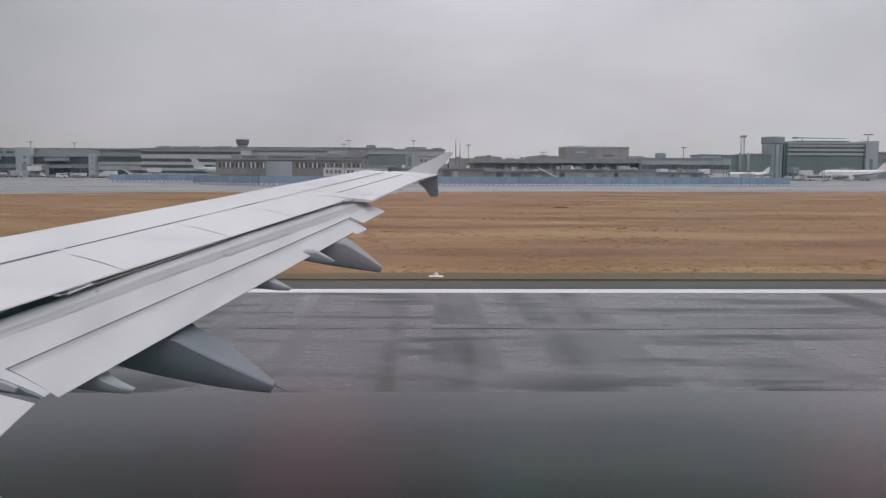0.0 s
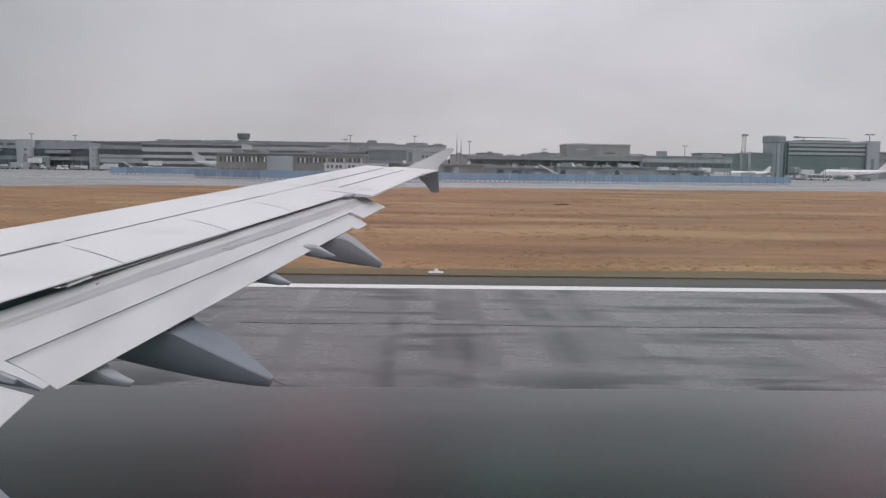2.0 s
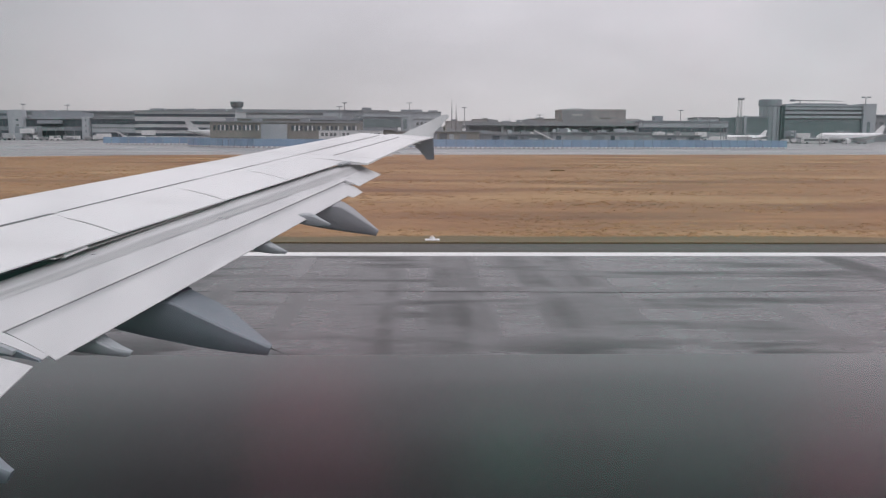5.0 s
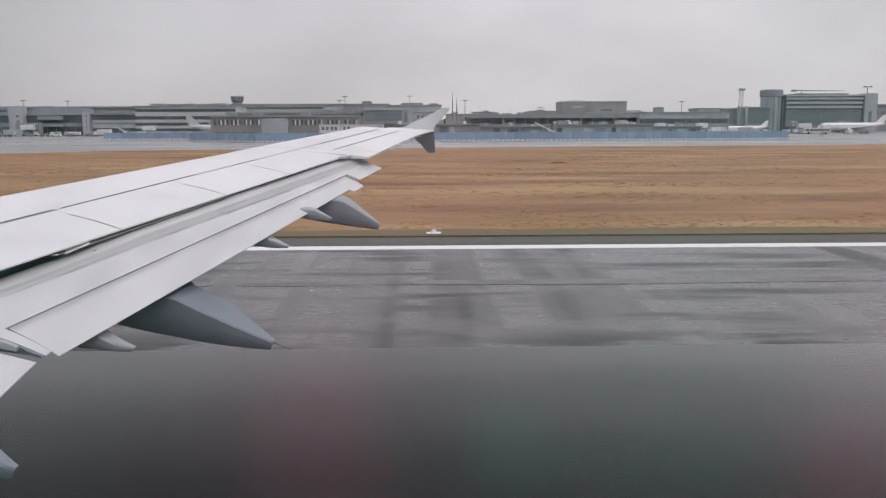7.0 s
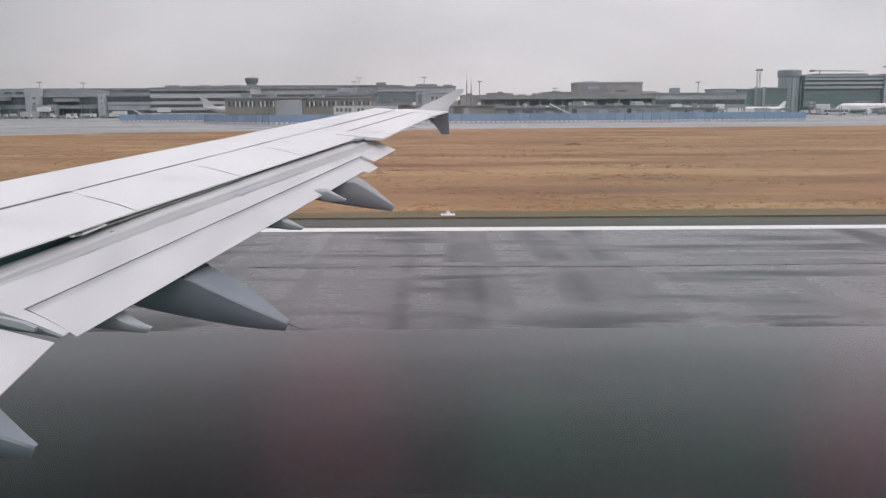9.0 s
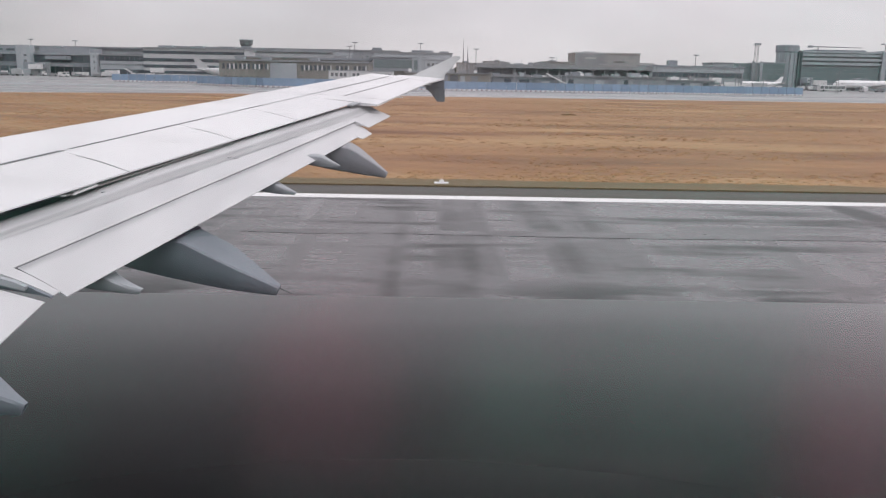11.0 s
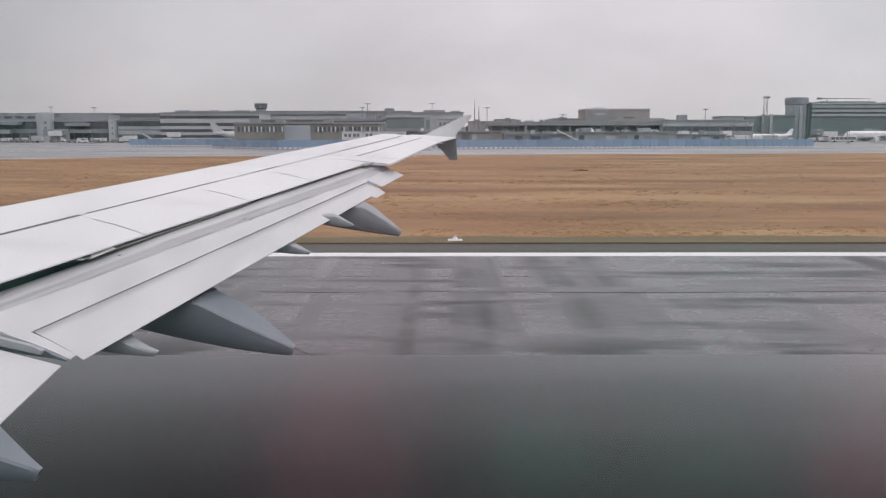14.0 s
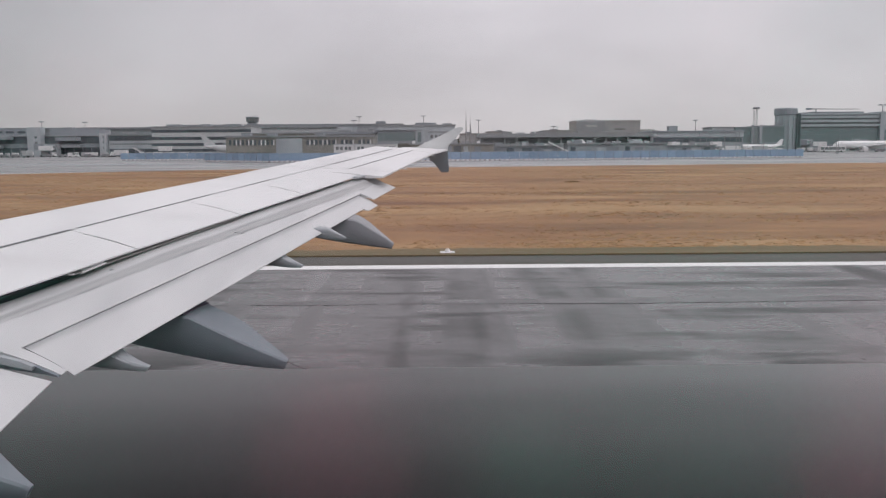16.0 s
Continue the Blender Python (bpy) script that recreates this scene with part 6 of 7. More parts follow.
mass("wall", 0, 86, 6, 70, 0, 22, DARK_CLAD, b)
part("roof", loft([[(-2 + 90 * u, y, 22 + 3 * math.sin(math.pi * u) ** 0.8) for u in (k / 10 for k in range(11))] + [(-2 + 90 * (1 - k / 10), y, 21.5) for k in range(11)] for y in (0, 72)]), ROOF_GREY, b)
for i in range(9):
    bm = bmesh.new()
    tube(bm, (8 + i * 9, -3, 0), (4 + i * 9, 3, 22), 0.8, 0.6, 6)
    part("rib", bm, PALE_CLAD, b, "slanting white rib")
b = thing("fire_station", "long dark red fire station with white bay doors", "fire station", 258, 330, 0)
mass("wall", 0, 78, 0, 22, 0, 11, RED_CLAD, b)
mass("roof", -0.5, 78.5, -0.6, 22.5, 11, 11.6, ROOF_GREY, b)
for i in range(13):
    mass("bay_door", 2 + i * 5.8, 6.8 + i * 5.8, -0.15, 0, 0, 6.4, PALE_CLAD, b, "white sectional bay door")
truck(312, 318, 0, VAN_RED, VAN_RED, "red fire engine before the fire station")
truck(326, 316, 0, VAN_RED, VAN_RED, "red fire engine before the fire station")


# ---- the gates, halls and sheds that stand abreast of the camera ----
strip("service_road", X0 - 30, X0 + 190, 197, 206, 0.0245, CONCRETE, "paler concrete service road along the grass", "road")
strip("service_road", X0 - 120, X0 - 30, 222, 234, 0.0245, CONCRETE, "paler concrete service road along the grass", "road")

b = thing("far_terminal", "long far terminal with a thick dark roof edge", "terminal", X0 - 125, 667, 0)
mass("wall", -185, 108, 0, 40, 0, 19.4, CONCRETE, b)
mass("roof_edge", -40, 108.5, -1.2, 41, 19.4, 22.2, DARK_CLAD, b, "thick dark roof edge")
mass("roof", -185, -40, -1.0, 41, 19.4, 20.6, ROOF_GREY, b)
glazed_wall(b, -180, 106, 0, 11.0, 15.0, 60, 1, DARK_GLASS)
mass("pale_band", -180, 107, -0.6, 0, 15.4, 18.0, PALE_CLAD, b, "pale fascia band")
b = thing("roof_control_cab", "small dark control cab above the terminal roof", "control tower", X0 - 103, 672, 0)
mass("shaft", -3.4, 3.4, -3, 3, 0, 23.6, DARK_CLAD, b)
part("cab", loft([[(r * math.cos(a), r * math.sin(a), z) for a in (k * math.tau / 12 for k in range(12))] for r, z in ((3.6, 23.6), (4.8, 24.4), (5.1, 27.4))]), DARK_GLASS, b, "dark cab glazing")
part("cab_roof", loft([[(r * math.cos(a), r * math.sin(a), z) for a in (k * math.tau / 12 for k in range(12))] for r, z in ((5.5, 27.4), (5.3, 28.1), (2.0, 28.5))]), DARK_CLAD, b)
for d in (-2.5, 0.6, 2.2):
    pole = bmesh.new()
    tube(pole, (d, 0, 28), (d, 0, 29.8), 0.12, 0.06, 5)
    part("aerial", pole, MAST, b)
b = thing("upper_hall", "pale upper hall with flat roof and small windows", "terminal", X0 - 31, 640, 0)
mass("wall", 0, 46, 0, 30, 0, 20.6, CONCRETE, b)
mass("roof", -0.6, 46.6, -0.8, 30.5, 20.6, 21.4, ROOF_GREY, b)
mass("plant_room", 26, 33, 6, 14, 21.4, 23.4, DARK_CLAD, b)
mass("pale_front", -2, 12, -3, 0, 0, 19.2, PALE_CLAD, b, "pale projecting front")
window_row(b, 14, 44, 0, 15.5, 5, 2.4, 1.8)

# boarding pier with broad pale columns
b = thing("gate_pier", "boarding pier with dark glazing, pale decks and broad columns", "terminal", X0 - 258.3, 490, 0)
mass("wall", 0, 112, 0, 26, 0, 11.4, DARK_CLAD, b)
mass("roof", -0.6, 112.4, -1.0, 27, 11.4, 12.1, CONCRETE, b)
mass("canopy_hood", 34, 58, -6, 0, 9.6, 11.2, DARK_CLAD, b, "dark gate hood")
mass("canopy_hood", 84, 96, -6, 0, 8.8, 10.8, DARK_CLAD, b, "dark gate hood")
glazed_wall(b, 0, 112, 0, 7.2, 11.3, 36, 1, SLATE_GLASS)
mass("deck", 30, 52, -4.0, 0, 4.6, 6.6, PALE_CLAD, b, "pale gangway deck")
mass("deck", 0, 24, -3.0, 0, 5.4, 6.6, CONCRETE, b, "grey gangway deck")
mass("deck", 77, 97, -4.5, 0, 5.0, 6.6, CONCRETE, b, "grey gangway deck")
window_row(b, 0, 112, 0, 0.4, 22, 4.6, 4.6, SLATE_GLASS)
for x, w, h in ((24.5, 3.7, 12.6), (67.8, 7.6, 16.4), (108.2, 3.4, 12.8)):
    col = mass("column", x, x + w, -5, 1, 0, h, PALE_CLAD, b, "broad pale concrete column")
    for z in (4.0, 7.2, 10.2):
        mass("window", x + w * 0.55, x + w * 0.75, -5.05, -5.0, z, z + 1.2, DARK_GLASS, col)
mass("upper_storey", 10, 64, 6, 24, 12.1, 15.6, DARK_CLAD, b)
mass("upper_storey", 76, 104, 6, 24, 12.1, 15.4, DARK_CLAD, b)
window_row(b, 30, 63, 6, 13.3, 5, 4.6, 1.2, SLATE_GLASS)
for x in (16, 40, 82):
    mass("roof_unit", x, x + 5, 10, 16, 15.6, 16.6, DARK_CLAD, b)
b = thing("gate_block", "gate block with dark glazing above a pale window wall", "terminal", X0 - 146.3, 489, 0)
mass("wall", 0, 25, 0, 24, 0, 11.6, PALE_CLAD, b)
glazed_wall(b, 0.2, 24.8, 0, 8.6, 11.6, 9, 1, SLATE_GLASS)
mass("roof", -0.3, 25.2, -0.6, 24.5, 11.6, 12.3, ROOF_GREY, b)
window_row(b, 0.5, 24.5, 0, 6.2, 18, 0.7, 1.0)
window_row(b, 0.2, 24.8, 0, 0.3, 5, 4.6, 3.8, SLATE_GLASS, "bay_glazing")
b = thing("striped_terminal", "pale terminal with dark horizontal window stripes", "terminal", X0 - 121.3, 487, 0)
mass("wall", 0, 56, 0, 30, 0, 15.8, PLANE_PALE, b)
for z, h in ((2.2, 1.6), (5.4, 1.7), (8.8, 1.8), (13.0, 1.6)):
    glazed_wall(b, 0, 56, 0, z, z + h, 14, 1, SLATE_GLASS, 0.04)
mass("roof", -0.4, 56.4, -0.8, 30.5, 15.8, 16.5, ROOF_GREY, b)
for x, w in ((6, 8), (26, 5), (40, 9)):
    mass("roof_unit", x, x + w, 8, 14, 16.5, 17.8, DARK_CLAD, b)
b = thing("grey_hall", "grey-brown hall behind the parked airliner", "terminal", X0 - 69, 480, 0)
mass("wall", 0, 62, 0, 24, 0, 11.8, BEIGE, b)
mass("roof", -0.4, 62.4, -0.6, 24.5, 11.8, 12.5, ROOF_GREY, b)
window_row(b, 2, 60, 0, 8.0, 14, 2.8, 1.6)
window_row(b, 2, 60, 0, 2.0, 12, 3.2, 2.4)

# low beige building with a row of dark windows, then the white crew building
b = thing("beige_building", "low beige-brown building with dark windows and a blank panel", "building", X0 - 26, 265, 0)
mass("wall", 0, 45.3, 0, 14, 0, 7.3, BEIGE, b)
mass("roof", -0.4, 45.7, -0.5, 14.5, 7.3, 7.8, ROOF_GREY, b)
mass("blank_panel", 15.5, 23.5, -0.4, 0, 0, 6.9, PALE_CLAD, b, "blank pale wall panel")
for i in range(11):
    mass("window", 1.0 + i * 1.28, 1.7 + i * 1.28, -0.06, 0, 4.9, 6.5, SLATE_GLASS, b)
    if i % 3:
        mass("blind", 1.75 + i * 1.28, 2.15 + i * 1.28, -0.05, 0, 4.9, 6.5, VAN_WHITE, b, "white blind")
window_row(b, 24.5, 44.5, 0, 4.9, 15, 0.8, 1.5, SLATE_GLASS, "window", (7, 11))
window_row(b, 25.2, 45.2, 0, 4.9, 15, 0.4, 1.5, VAN_WHITE, "blind", (2, 5, 7, 9, 11, 13))
window_row(b, 1, 14, 0, 1.4, 8, 0.95, 1.5)
for x in (4, 12, 27):
    mass("roof_unit", x, x + 2.6, 4, 8, 7.8, 8.6, DARK_CLAD, b)
b = thing("crew_building", "white container-like crew building with dark paired windows", "building", X0 + 8.3, 255, 0)
mass("wall", 0, 18.7, 0, 8, 0, 4.9, VAN_WHITE, b)
mass("roof", -0.2, 18.9, -0.2, 8.2, 4.9, 5.1, PALE_CLAD, b)
for x in (0.7, 1.9, 3.3, 4.4, 7.0, 8.2, 13.8, 15.0, 16.4, 17.4):
    mass("window", x, x + 0.8, -0.05, 0, 3.3, 4.3, DARK_GLASS, b)
for x in (6.2, 12.4):
    mass("joint_strip", x, x + 0.12, -0.04, 0, 0, 4.9, ROOF_GREY, b)
window_row(b, 0.5, 18, 0, 0.8, 8, 0.8, 1.2)

b = thing("dark_roofed_hall", "hall under a dark overhanging roof with roof plant", "building", X0 - 4, 330, 0)
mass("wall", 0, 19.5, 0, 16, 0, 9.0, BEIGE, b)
mass("roof", -1.2, 20.2, -1.6, 17, 9.0, 9.8, DARK_CLAD, b)
window_row(b, 1, 19, 0, 6.2, 8, 1.4, 1.6)
for x, w, h in ((5, 5, 0.9), (12, 4, 1.3), (16.5, 2, 0.8)):
    mass("roof_unit", x, x + w, 4, 9, 9.8, 9.8 + h, ROOF_GREY, b)
b = thing("glass_gate_room", "raised gate room with dark teal glazing and a pale end frame", "building", X0 + 16.7, 326, 0)
mass("wall", 0, 17.0, 0, 12, 5.4, 10.4, DARK_CLAD, b)
glazed_wall(b, 0.3, 14.4, 0, 6.4, 9.6, 7, 1, TEAL_GLASS, 0.10)
mass("roof", -0.3, 17.4, -0.6, 12.4, 10.4, 11.0, TOWER_PALE, b)
mass("end_frame", 14.6, 17.2, -0.5, 0.0, 0, 10.4, TOWER_PALE, b, "pale end frame")
mass("end_glass", 15.3, 16.6, -0.6, -0.5, 6.0, 9.6, TEAL_GLASS, b)
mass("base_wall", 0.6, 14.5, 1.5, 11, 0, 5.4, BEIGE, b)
window_row(b, 1, 14, 1.5, 2.6, 6, 1.3, 1.4)
b = thing("far_wall_block", "tall plain pale block behind the gate room", "building", X0 + 2, 560, 0)
mass("wall", 0, 50, 0, 20, 0, 17.6, PALE_CLAD, b)
mass("roof", -0.4, 50.4, -0.6, 20.5, 17.6, 18.4, ROOF_GREY, b)
window_row(b, 8, 30, 0, 13.4, 4, 1.8, 1.6)
for x, w, h in ((24, 14, 1.4), (42, 6, 1.0)):
    mass("roof_unit", x, x + w, 4, 12, 18.4, 18.4 + h, DARK_CLAD, b)
b = thing("white_office", "small white office block with two window rows", "building", X0 + 36.2, 329, 0)
mass("wall", 0, 8.8, 0, 9, 0, 9.6, PALE_CLAD, b)
mass("roof", -0.2, 9.0, -0.2, 9.2, 9.6, 9.9, ROOF_GREY, b)
window_row(b, 0.4, 8.4, 0, 7.4, 5, 0.9, 1.2)
window_row(b, 0.4, 8.4, 0, 4.6, 5, 0.9, 1.2)

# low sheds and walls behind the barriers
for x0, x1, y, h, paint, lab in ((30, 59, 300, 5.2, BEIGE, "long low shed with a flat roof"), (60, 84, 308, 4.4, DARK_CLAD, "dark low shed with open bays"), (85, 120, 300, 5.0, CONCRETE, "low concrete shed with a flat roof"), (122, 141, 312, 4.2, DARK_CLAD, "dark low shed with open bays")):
    b = thing("low_shed", lab, "shed", X0 + x0, y, 0)
    w = x1 - x0
    mass("wall", 0, w, 0, 9, 0, h - 0.4, paint, b)
    mass("roof", -0.5, w + 0.5, -0.6, 9.5, h - 0.4, h, ROOF_GREY, b)
    edge = random.Random(x0)
    at = 1.0
    while at < w - 4:
        span = edge.uniform(1.2, 4.0)
        top = edge.uniform(2.8, h - 0.8)
        mass("bay_opening" if span > 2.4 else "door", at, at + span, -0.05, 0, 0.1, top, edge.choice((SLATE_GLASS, DARK_CLAD, PALE_CLAD)), b)
        at += span + edge.uniform(0.6, 3.5)
    at = 0.5
    while at < w - 4:
        span = edge.uniform(0.8, 3.4)
        mass("roof_unit", at, at + span, edge.uniform(1, 4), edge.uniform(5, 8), h, h + edge.uniform(0.3, 1.5), edge.choice((DARK_CLAD, PALE_CLAD, ROOF_GREY, VAN_WHITE)), b)
        at += span + edge.uniform(0.8, 5.0)

b = thing("canopy_terminal", "long low terminal with open bays under a flat canopy", "terminal", X0 + 63, 450, 0)
mass("wall", 0, 90, 8, 30, 0, 9.8, DARK_CLAD, b, "dark wall under the canopy")
mass("canopy", -1, 90.5, -1, 31, 8.6, 10.6, ROOF_GREY, b, "flat grey canopy")
mass("apron_wall", 0, 90, 0, 1, 0, 5.4, ROOF_GREY, b)
for i in range(16):
    mass("pillar", 0.5 + i * 5.9, 1.2 + i * 5.9, 0, 0.8, 5.4, 8.6, ROOF_GREY, b)
mass("east_wall", 90, 138, 0, 30, 0, 10.8, CONCRETE, b)
mass("east_roof", 89.5, 138.5, -0.8, 30.5, 10.8, 11.6, DARK_CLAD, b)
mass("upper_strip", 90, 138.2, -0.3, 0, 8.2, 10.8, PALE_CLAD, b, "pale upper strip")
window_row(b, 90.5, 137.5, 0, 5.6, 15, 2.9, 2.3, SLATE_GLASS)
mass("roof_house", 100.5, 105, 6, 11, 11.6, 14.2, DARK_CLAD, b)
for x, w in ((12, 5), (30, 8), (52, 4)):
    mass("roof_unit", x, x + w, 8, 14, 10.6, 11.8, ROOF_GREY, b)
b = thing("grey_block", "large plain grey block with a pale roof fascia", "building", X0 + 171, 800, 0)
mass("wall", 0, 60, 0, 40, 0, 26.4, CONCRETE, b)
mass("fascia", -0.4, 60.4, -0.6, 40.5, 26.4, 27.6, PALE_CLAD, b)
# thin projecting slab gives the block its darker left face
mass("corner_bay", 0, 27, -1.2, 0, 0, 26.4, DARK_CLAD, b, "darker slab over the left part of the front")
mass("side_block", 60, 75, 4, 40, 0, 19.0, PALE_CLAD, b)
mass("window", 9, 19, -1.3, -1.2, 21.5, 23.2, PALE_CLAD, b)
mass("window", 36, 46, -0.1, 0, 18.5, 20.0, DARK_GLASS, b)
mass("roof_unit", 8, 20, 6, 16, 27.6, 28.8, VAN_WHITE, b)
b = thing("far_halls", "low far halls with uneven flat roofs", "building", X0 + 60, 700, 0)
for x, w, h in ((0, 22, 14.0), (22, 16, 15.6), (38, 30, 13.4), (68, 22, 16.2), (90, 40, 14.2)):
    mass("hall", x, x + w, 0, 30, 0, h, CONCRETE if w % 4 else PALE_CLAD, b)
    mass("hall_roof", x - 0.4, x + w, -0.6, 30, h, h + 0.7, ROOF_GREY, b)

for x, w, h, paint in ((4, 5, 16.0, DARK_CLAD), (30, 4, 17.4, ROOF_GREY), (46, 7, 15.2, PALE_CLAD), (58, 3, 15.8, DARK_CLAD), (74, 6, 17.9, DARK_CLAD), (98, 8, 16.2, ROOF_GREY), (116, 5, 15.6, PALE_CLAD)):
    mass("roof_unit", x, x + w, 3, 9, 13, h, paint, b)
for x, h in ((9, 19), (27, 20.5), (52, 18.2), (80, 21), (104, 19)):
    pole = bmesh.new()
    tube(pole, (x, 4, 13), (x, 4, h), 0.16, 0.08, 5)
    part("aerial", pole, MAST, b)

b = thing("pale_annex", "pale annex before the green glass hall", "building", X0 + 208, 521, 0)
mass("wall", 0, 13.0, 0, 20, 0, 14.4, PALE_CLAD, b)
mass("roof", -0.4, 13.0, -0.5, 20.5, 14.4, 15.0, ROOF_GREY, b)
window_row(b, 1, 12, 0, 9.2, 3, 2.6, 1.0)
b = thing("green_glass_hall", "green-tinted glass hall with pale corner posts", "terminal", X0 + 221.3, 520, 0)
mass("wall", 0, 30, 0, 24, 0, 14.8, MULLION, b)
glazed_wall(b, 0.2, 9.5, 0, 5.5, 14.6, 4, 3, TEAL_GLASS)
glazed_wall(b, 16.4, 29.8, 0, 5.5, 14.6, 4, 3, TEAL_GLASS)
mass("post", 9.8, 11.2, -1.2, 0, 0, 16, PALE_CLAD, b, "pale post")
mass("post", 14.6, 16.2, -1.2, 0, 0, 16, PALE_CLAD, b, "pale post")
mass("roof", 16.0, 30.4, -0.6, 24.5, 14.8, 15.6, DARK_CLAD, b)
frame_mast(X0 + 231.8, 516, 25.2)

b = thing("corner_tower_terminal", "terminal with a rounded corner tower and banded upper floors", "terminal", X0 + 257, 545, 0)
tower = part("corner_tower", loft([[(8 + r * math.cos(a), 7 + r * math.sin(a), z) for a in (k * math.tau / 20 for k in range(20))] for r, z in ((6.6, 0), (6.6, 22.6))]), TOWER_PALE, b, "pale bluish corner tower", True)
for k in range(5):
    mass("groove", 0.8 + k * 3.2, 1.0 + k * 3.2, -0.7 + 0.9 * abs(k - 2), 0.4 + abs(k - 2), 0.5, 22.0, TOWER_PALE, tower)
part("tower_cab", loft([[(8 + r * math.cos(a), 7 + r * math.sin(a), z) for a in (k * math.tau / 20 for k in range(20))] for r, z in ((6.8, 22.6), (7.2, 23.0), (7.2, 26.6), (6.6, 27.2))]), DARK_CLAD, b, "dark rounded tower top")
mass("wall", 15, 64.5, 0, 34, 0, 22.6, MULLION, b)
for z in (15.2, 17.9, 20.6):
    mass("floor_band", 14.8, 64.8, -1.2, 0, z, z + 1.5, TOWER_PALE, b, "pale floor band")
    glazed_wall(b, 15, 64.5, 0, z - 1.2, z, 16, 1, DARK_GLASS, 0.08)
mass("roof", 14.5, 65.0, -1.6, 34.5, 22.6, 23.6, TOWER_PALE, b)
mass("penthouse", 24, 58, 6, 28, 23.6, 24.8, DARK_CLAD, b)
glazed_wall(b, 15, 64.5, 0, 4.0, 13.6, 18, 3, TEAL_GLASS)
mass("stair_tower", 64.8, 73.0, -2.2, 14, 0, 24.4, TOWER_PALE, b, "pale end stair tower")
mass("stair_window", 67.5, 69.5, -2.3, -2.2, 4.0, 13.0, TEAL_GLASS, b)
mass("low_annex", 15, 40, -7, -1.7, 0, 4.2, DARK_CLAD, b)
crane = bmesh.new()
tube(crane, (27, 6, 23.2), (27, 6, 26.6), 0.4, 0.35, 6)
tube(crane, (20.5, 6, 26.6), (55, 6, 26.3), 0.42, 0.22, 6)
part("roof_crane", crane, MAST, b, "long thin roof crane jib")
part("crane_weight", boxes((20.5, 23.5, 5.2, 6.8, 25.9, 27.2)), DARK_CLAD, b)
rod = bmesh.new()
tube(rod, (69, 4, 24.2), (69, 4, 29.0), 0.35, 0.25, 6)
part("mast", rod, MAST, b)
for d in (66.2, 70.0):
    part("mast_lamp", boxes((d, d + 2.0, 3.5, 4.5, 28.4, 29.2)), DARK_CLAD, b)
b = thing("brown_terminal", "dull brown terminal beyond the banded one", "terminal", X0 + 346, 600, 0)
mass("wall", 0, 150, 0, 30, 0, 18, ROOF_GREY, b)
mass("roof", -1, 151, -1, 31, 18, 19, DARK_CLAD, b)
window_row(b, 2, 148, 0, 12.0, 30, 3.2, 2.0)
window_row(b, 2, 148, 0, 6.0, 30, 3.2, 2.0)

aircraft(X0 - 58, 452, 176, 46, 2.2, "white airliner at the boarding pier, haze painted in as grey", PLANE_PALE, 2, False, False, PLANE_PALE)
aircraft(X0 + 216, 470, 12, 28, 1.6, "small white airliner before the green glass hall", PLANE_WHITE, 2, False)
aircraft(X0 + 271, 462, 8, 40, 2.2, "white airliner before the banded terminal", PLANE_WHITE, 2, False)
aircraft(X0 + 345, 455, 20, 46, 2.4, "white airliner with a dark fin on the far apron", PLANE_BLUE, 2)
aircraft(X0 + 132, 452, 195, 32, 1.6, "small white airliner with pale fin before the canopy terminal", PLANE_WHITE, 2, False)

for x, h in ((-234, 23.1), (-204, 22.6), (-17.4, 22.6), (-13.8, 25.2), (31.2, 25.4), (69.5, 22.4), (122.0, 17.6), (221.5, 21.3)):
    light_mast(X0 + x, 600, h, 1 if x % 2 else -1)


def pole_mast(x, y, h):
    ob = thing("antenna_mast", "slender grey antenna mast with a thin tip", "antenna", x, y, 0, 0, "antenna masts")
    bm = bmesh.new()
    tube(bm, (0, 0, 0), (0, 0, h * 0.8), 0.45, 0.3, 8)
    part("pole", bm, MAST, ob)
    bm = bmesh.new()
    tube(bm, (0, 0, h * 0.8), (0, 0, h), 0.18, 0.1, 6)
    part("tip", bm, MAST, ob)
    part("base_block", boxes((-0.8, 0.8, -0.8, 0.8, -0.02, 0.5), bevel=0.05), CONCRETE, ob)


pole_mast(X0 + 60.6, 596, 28.0)
pole_mast(X0 + 63.6, 598, 24.4)


def belt_loader(x, y, rz):
    ob = thing("belt_loader", "white belt loader with a raised slanting boom", "belt loader", x, y, 0.02, rz, "apron vehicles")
    part("chassis", boxes((-2.8, 2.8, -0.9, 0.9, 0.45, 1.0), bevel=0.06), VAN_WHITE, ob)
    bm = loft([[(-3.4, s, 5.6), (-3.4, s, 5.2), (4.2, s, 1.6), (4.2, s, 2.0)] for s in (-0.5, 0.5)])
    part("boom", bm, VAN_WHITE, ob, "white conveyor boom")
    part("boom_strut", boxes((-0.3, 0.3, -0.35, 0.35, 0.9, 3.7)), MAST, ob)
    for a in (-1.8, 1.8):
        for s in (-1, 1):
            w = bmesh.new()
            tube(w, (a, s * 0.85 - 0.13, 0.42), (a, s * 0.85 + 0.1, 0.42), 0.42, 0.42, 12)
            part("wheel", w, RUBBER, ob)


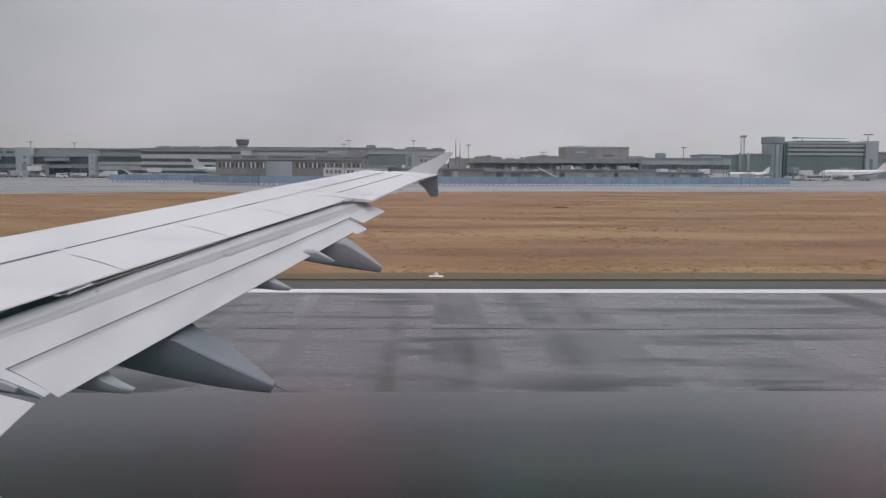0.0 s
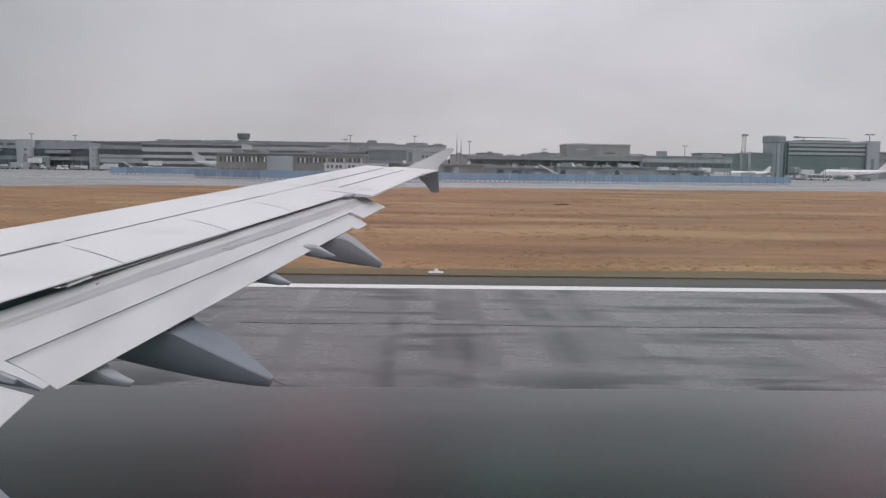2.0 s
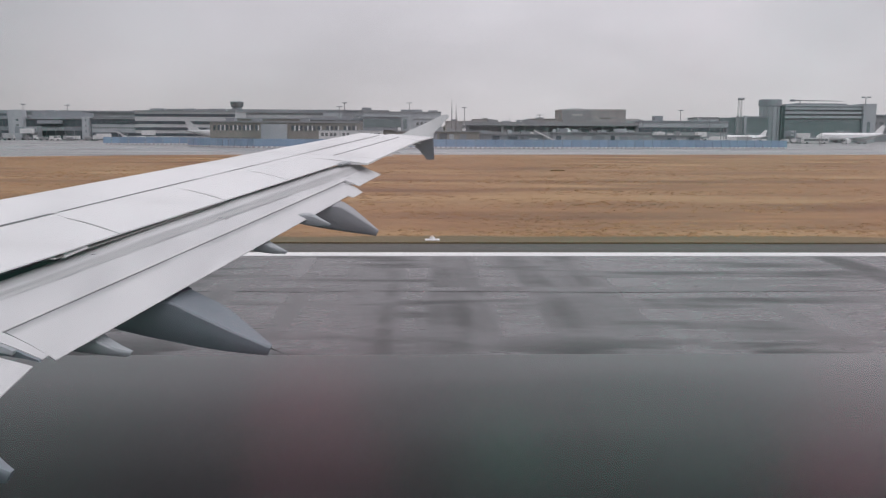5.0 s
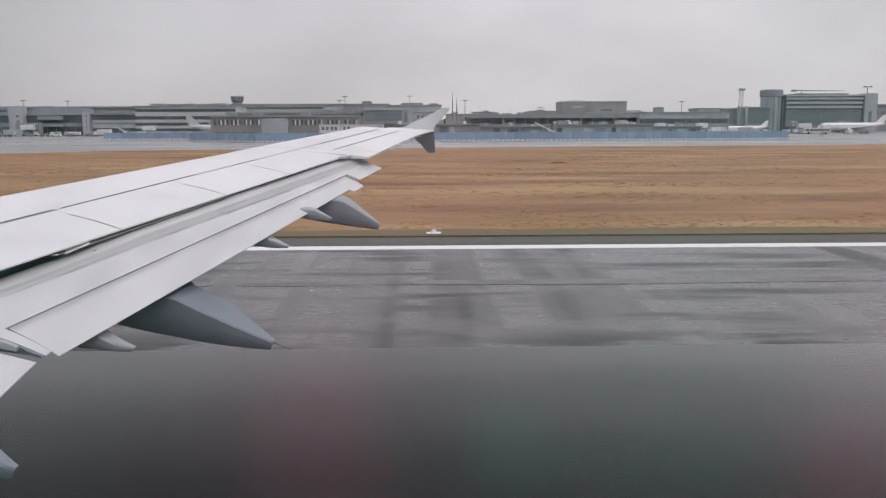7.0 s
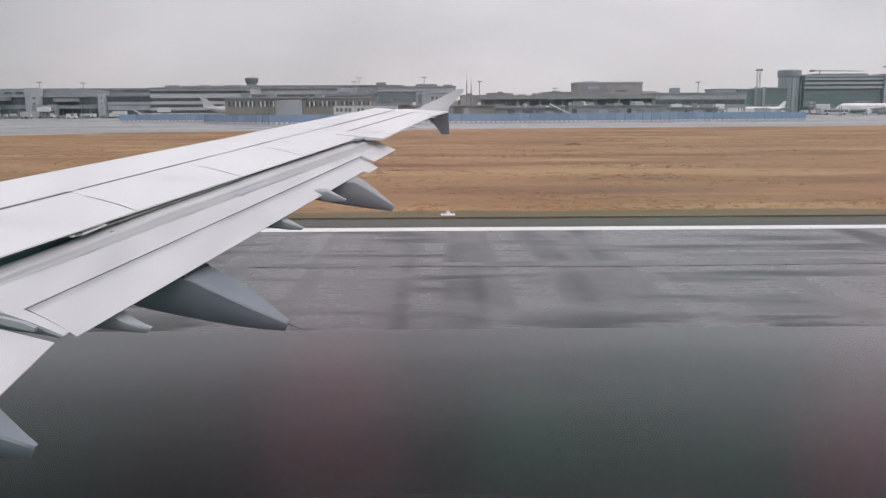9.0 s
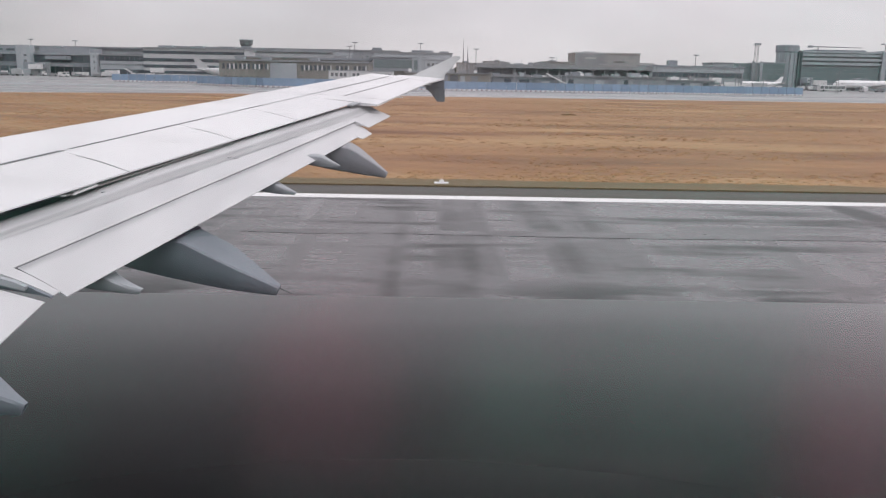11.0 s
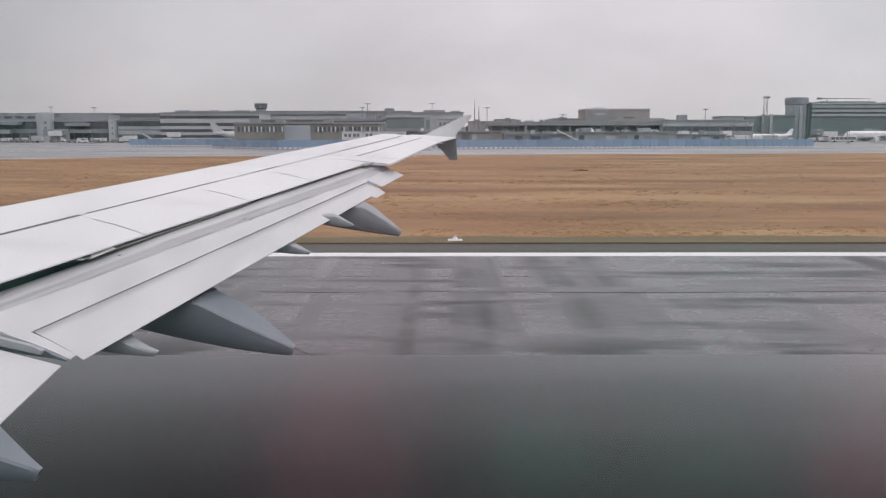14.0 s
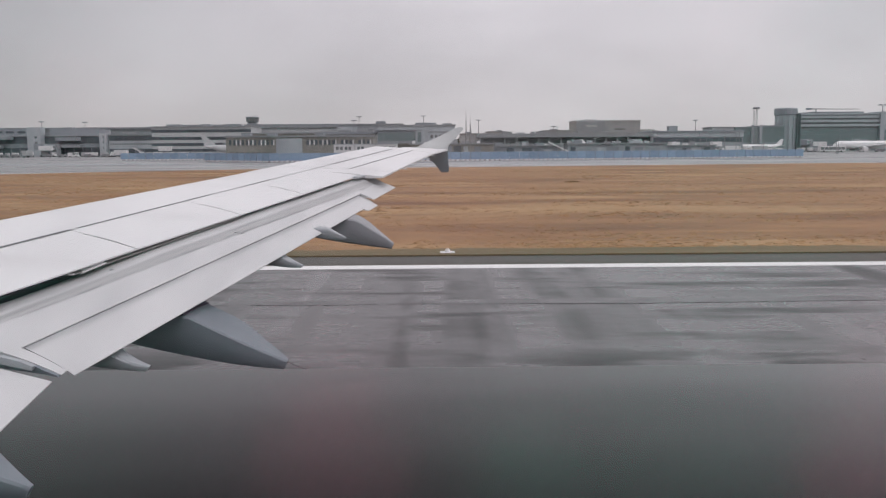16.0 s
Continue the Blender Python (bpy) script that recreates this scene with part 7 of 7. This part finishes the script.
belt_loader(X0 + 80, 288, 0)
belt_loader(X0 + 128, 330, 180)
clutter = random.Random(29)
for x, y, kind in ((-196, 440, 3), (-184, 446, 3), (-176, 441, 3), (-168, 437, 2), (-160, 441, 3), (-150, 436, 3), (-142, 430, 0), (-134, 428, 3), (-126, 432, 3), (-118, 427, 1), (-108, 425, 3), (-99, 430, 3), (-90, 421, 3), (-84, 424, 0), (-40, 420, 2), (-32, 424, 0),
                   (64, 360, 1), (70, 366, 0), (92, 352, 2), (99, 350, 0), (108, 356, 3), (118, 348, 1), (126, 352, 0), (142, 360, 2), (150, 356, 0), (158, 366, 3), (170, 380, 1), (178, 386, 0), (190, 400, 2), (198, 396, 0), (236, 424, 4), (250, 420, 0), (262, 428, 3), (288, 425, 4), (304, 420, 1), (66, 285, 0), (108, 284, 3)):
    turn = clutter.choice((0, 180, 8, 174, 90))
    if kind == 0:
        van(X0 + x, y, turn, VAN_WHITE, "white service van on the wet apron")
    elif kind == 1:
        truck(X0 + x, y, turn, VAN_WHITE, VAN_WHITE, "white box truck on the apron")
    elif kind == 2:
        truck(X0 + x, y, turn, VAN_WHITE, PLANE_BELLY, "white truck with a grey load box on the apron")
    elif kind == 3:
        van(X0 + x, y, turn, VAN_GREY, "dark grey service car on the apron", 4.4, 1.6)
    else:
        bus(X0 + x, y, clutter.choice((0, 180)), VAN_WHITE, "white apron bus with dark side windows")
for cx, cy, n in ((-200, 452, 8), (-146, 444, 10), (-112, 440, 8), (-30, 434, 6), (66, 372, 7), (96, 366, 7), (134, 372, 6), (160, 384, 6), (186, 410, 8), (226, 440, 6)):
    for i in range(n):
        src = sample if clutter.random() < 0.5 else sample_white
        copy_thing(src, pose(X0 + cx + i * 2.7 + clutter.uniform(-0.4, 0.4), cy + clutter.uniform(-2.5, 2.5), 0.02, 0, 0, clutter.choice((0, 4, -6, 180, 172))))


def high_loader(x, y, rz, lift):
    ob = thing("catering_truck", "white catering truck with its box lifted on scissor legs", "truck", x, y, 0.02, rz, "apron vehicles")
    part("cab", loft([[(a, w, z) for a, z in ((2.6, 0.5), (4.3, 0.5), (4.3, 1.5), (3.9, 2.4), (2.6, 2.4))] for w in (-1.1, 1.1)]), VAN_WHITE, ob)
    part("chassis", boxes((-4.0, 2.6, -0.9, 0.9, 0.5, 1.0)), DARK_CLAD, ob)
    part("lifted_box", boxes((-4.2, 2.4, -1.2, 1.2, lift, lift + 2.4), bevel=0.08), VAN_WHITE, ob, "lifted white box body")
    for s in (-0.8, 0.8):
        bm = bmesh.new()
        tube(bm, (-3.4, s, 0.95), (1.8, s, lift + 0.05), 0.14, 0.14, 5)
        tube(bm, (1.8, s, 0.95), (-3.4, s, lift + 0.05), 0.14, 0.14, 5)
        part("scissor_leg", bm, MAST, ob)
    part("windscreen", boxes((3.98, 4.22, -0.95, 0.95, 1.55, 2.2)), DARK_GLASS, ob)
    for a in (-3.0, 3.4):
        for s in (-1, 1):
            w = bmesh.new()
            tube(w, (a, s * 1.05 - 0.18, 0.48), (a, s * 1.05 + 0.1, 0.48), 0.5, 0.5, 12)
            part("wheel", w, RUBBER, ob)


for x, y, rz, lift in ((54, 420, 20, 3.2), (88, 405, 175, 2.6), (113, 410, 10, 3.0), (139, 418, 185, 3.6), (166, 425, 0, 2.4), (184, 440, 30, 3.3), (243, 455, 170, 3.0), (-36, 440, 12, 3.2), (-104, 452, 180, 2.8), (-166, 455, 0, 3.4)):
    high_loader(X0 + x, y, rz, lift)


def yard_lamp(x, y, h):
    ob = thing("yard_lamp", "short grey yard lamp pole with a flat head", "lamp post", x, y, 0, 0, "yard lamps")
    bm = bmesh.new()
    tube(bm, (0, 0, -0.02), (0, 0, h), 0.14, 0.09, 6)
    part("pole", bm, MAST, ob)
    part("lamp_head", boxes((-0.7, 0.3, -0.2, 0.2, h - 0.05, h + 0.12), bevel=0.03), DARK_CLAD, ob)


for i in range(24):
    yard_lamp(X0 + clutter.uniform(25, 205), clutter.uniform(322, 346), clutter.uniform(7, 10))
boarding_bridge(X0 - 72, 462, 70, 14)
boarding_bridge(X0 - 176, 468, 85, 14)
boarding_bridge(X0 + 255, 500, 60, 18)
boarding_bridge(X0 + 290, 500, 75, 18)
stairs_truck(X0 + 206, 440, 20)
stairs_truck(X0 - 116, 450, 170)


# ---- far woods on the horizon ----
def far_woods(x0, x1, y, h, seed):
    rng = random.Random(seed)
    verts, faces = [], []
    x = x0
    while x < x1:
        top = h * rng.uniform(0.7, 1.15)
        w = rng.uniform(5, 11)
        yy = y + rng.uniform(-40, 40)
        i = len(verts)
        rows = ((0.0, 0.5), (0.25, 1.0), (0.55, 0.9), (0.8, 0.6), (1.0, 0.15))
        for t, r in rows:
            for k in range(6):
                a = k * math.tau / 6 + t
                rr = w * r * rng.uniform(0.75, 1.2)
                verts.append((x + rr * math.cos(a), yy + rr * math.sin(a), top * t))
        for q in range(len(rows) - 1):
            for k in range(6):
                j = (k + 1) % 6
                faces.append((i + q * 6 + k, i + q * 6 + j, i + q * 6 + 6 + j, i + q * 6 + 6 + k))
        x += rng.uniform(4, 9)
    me = bpy.data.meshes.new("far_woods")
    me.from_pydata(verts, [], faces)
    me.materials.append(LEAF_FAR)
    return tagged(new("far_woods", me), "dim bare winter woods along the horizon", "woods", kind="stuff")


far_woods(-1600, 2300, 1100, 15, 5)
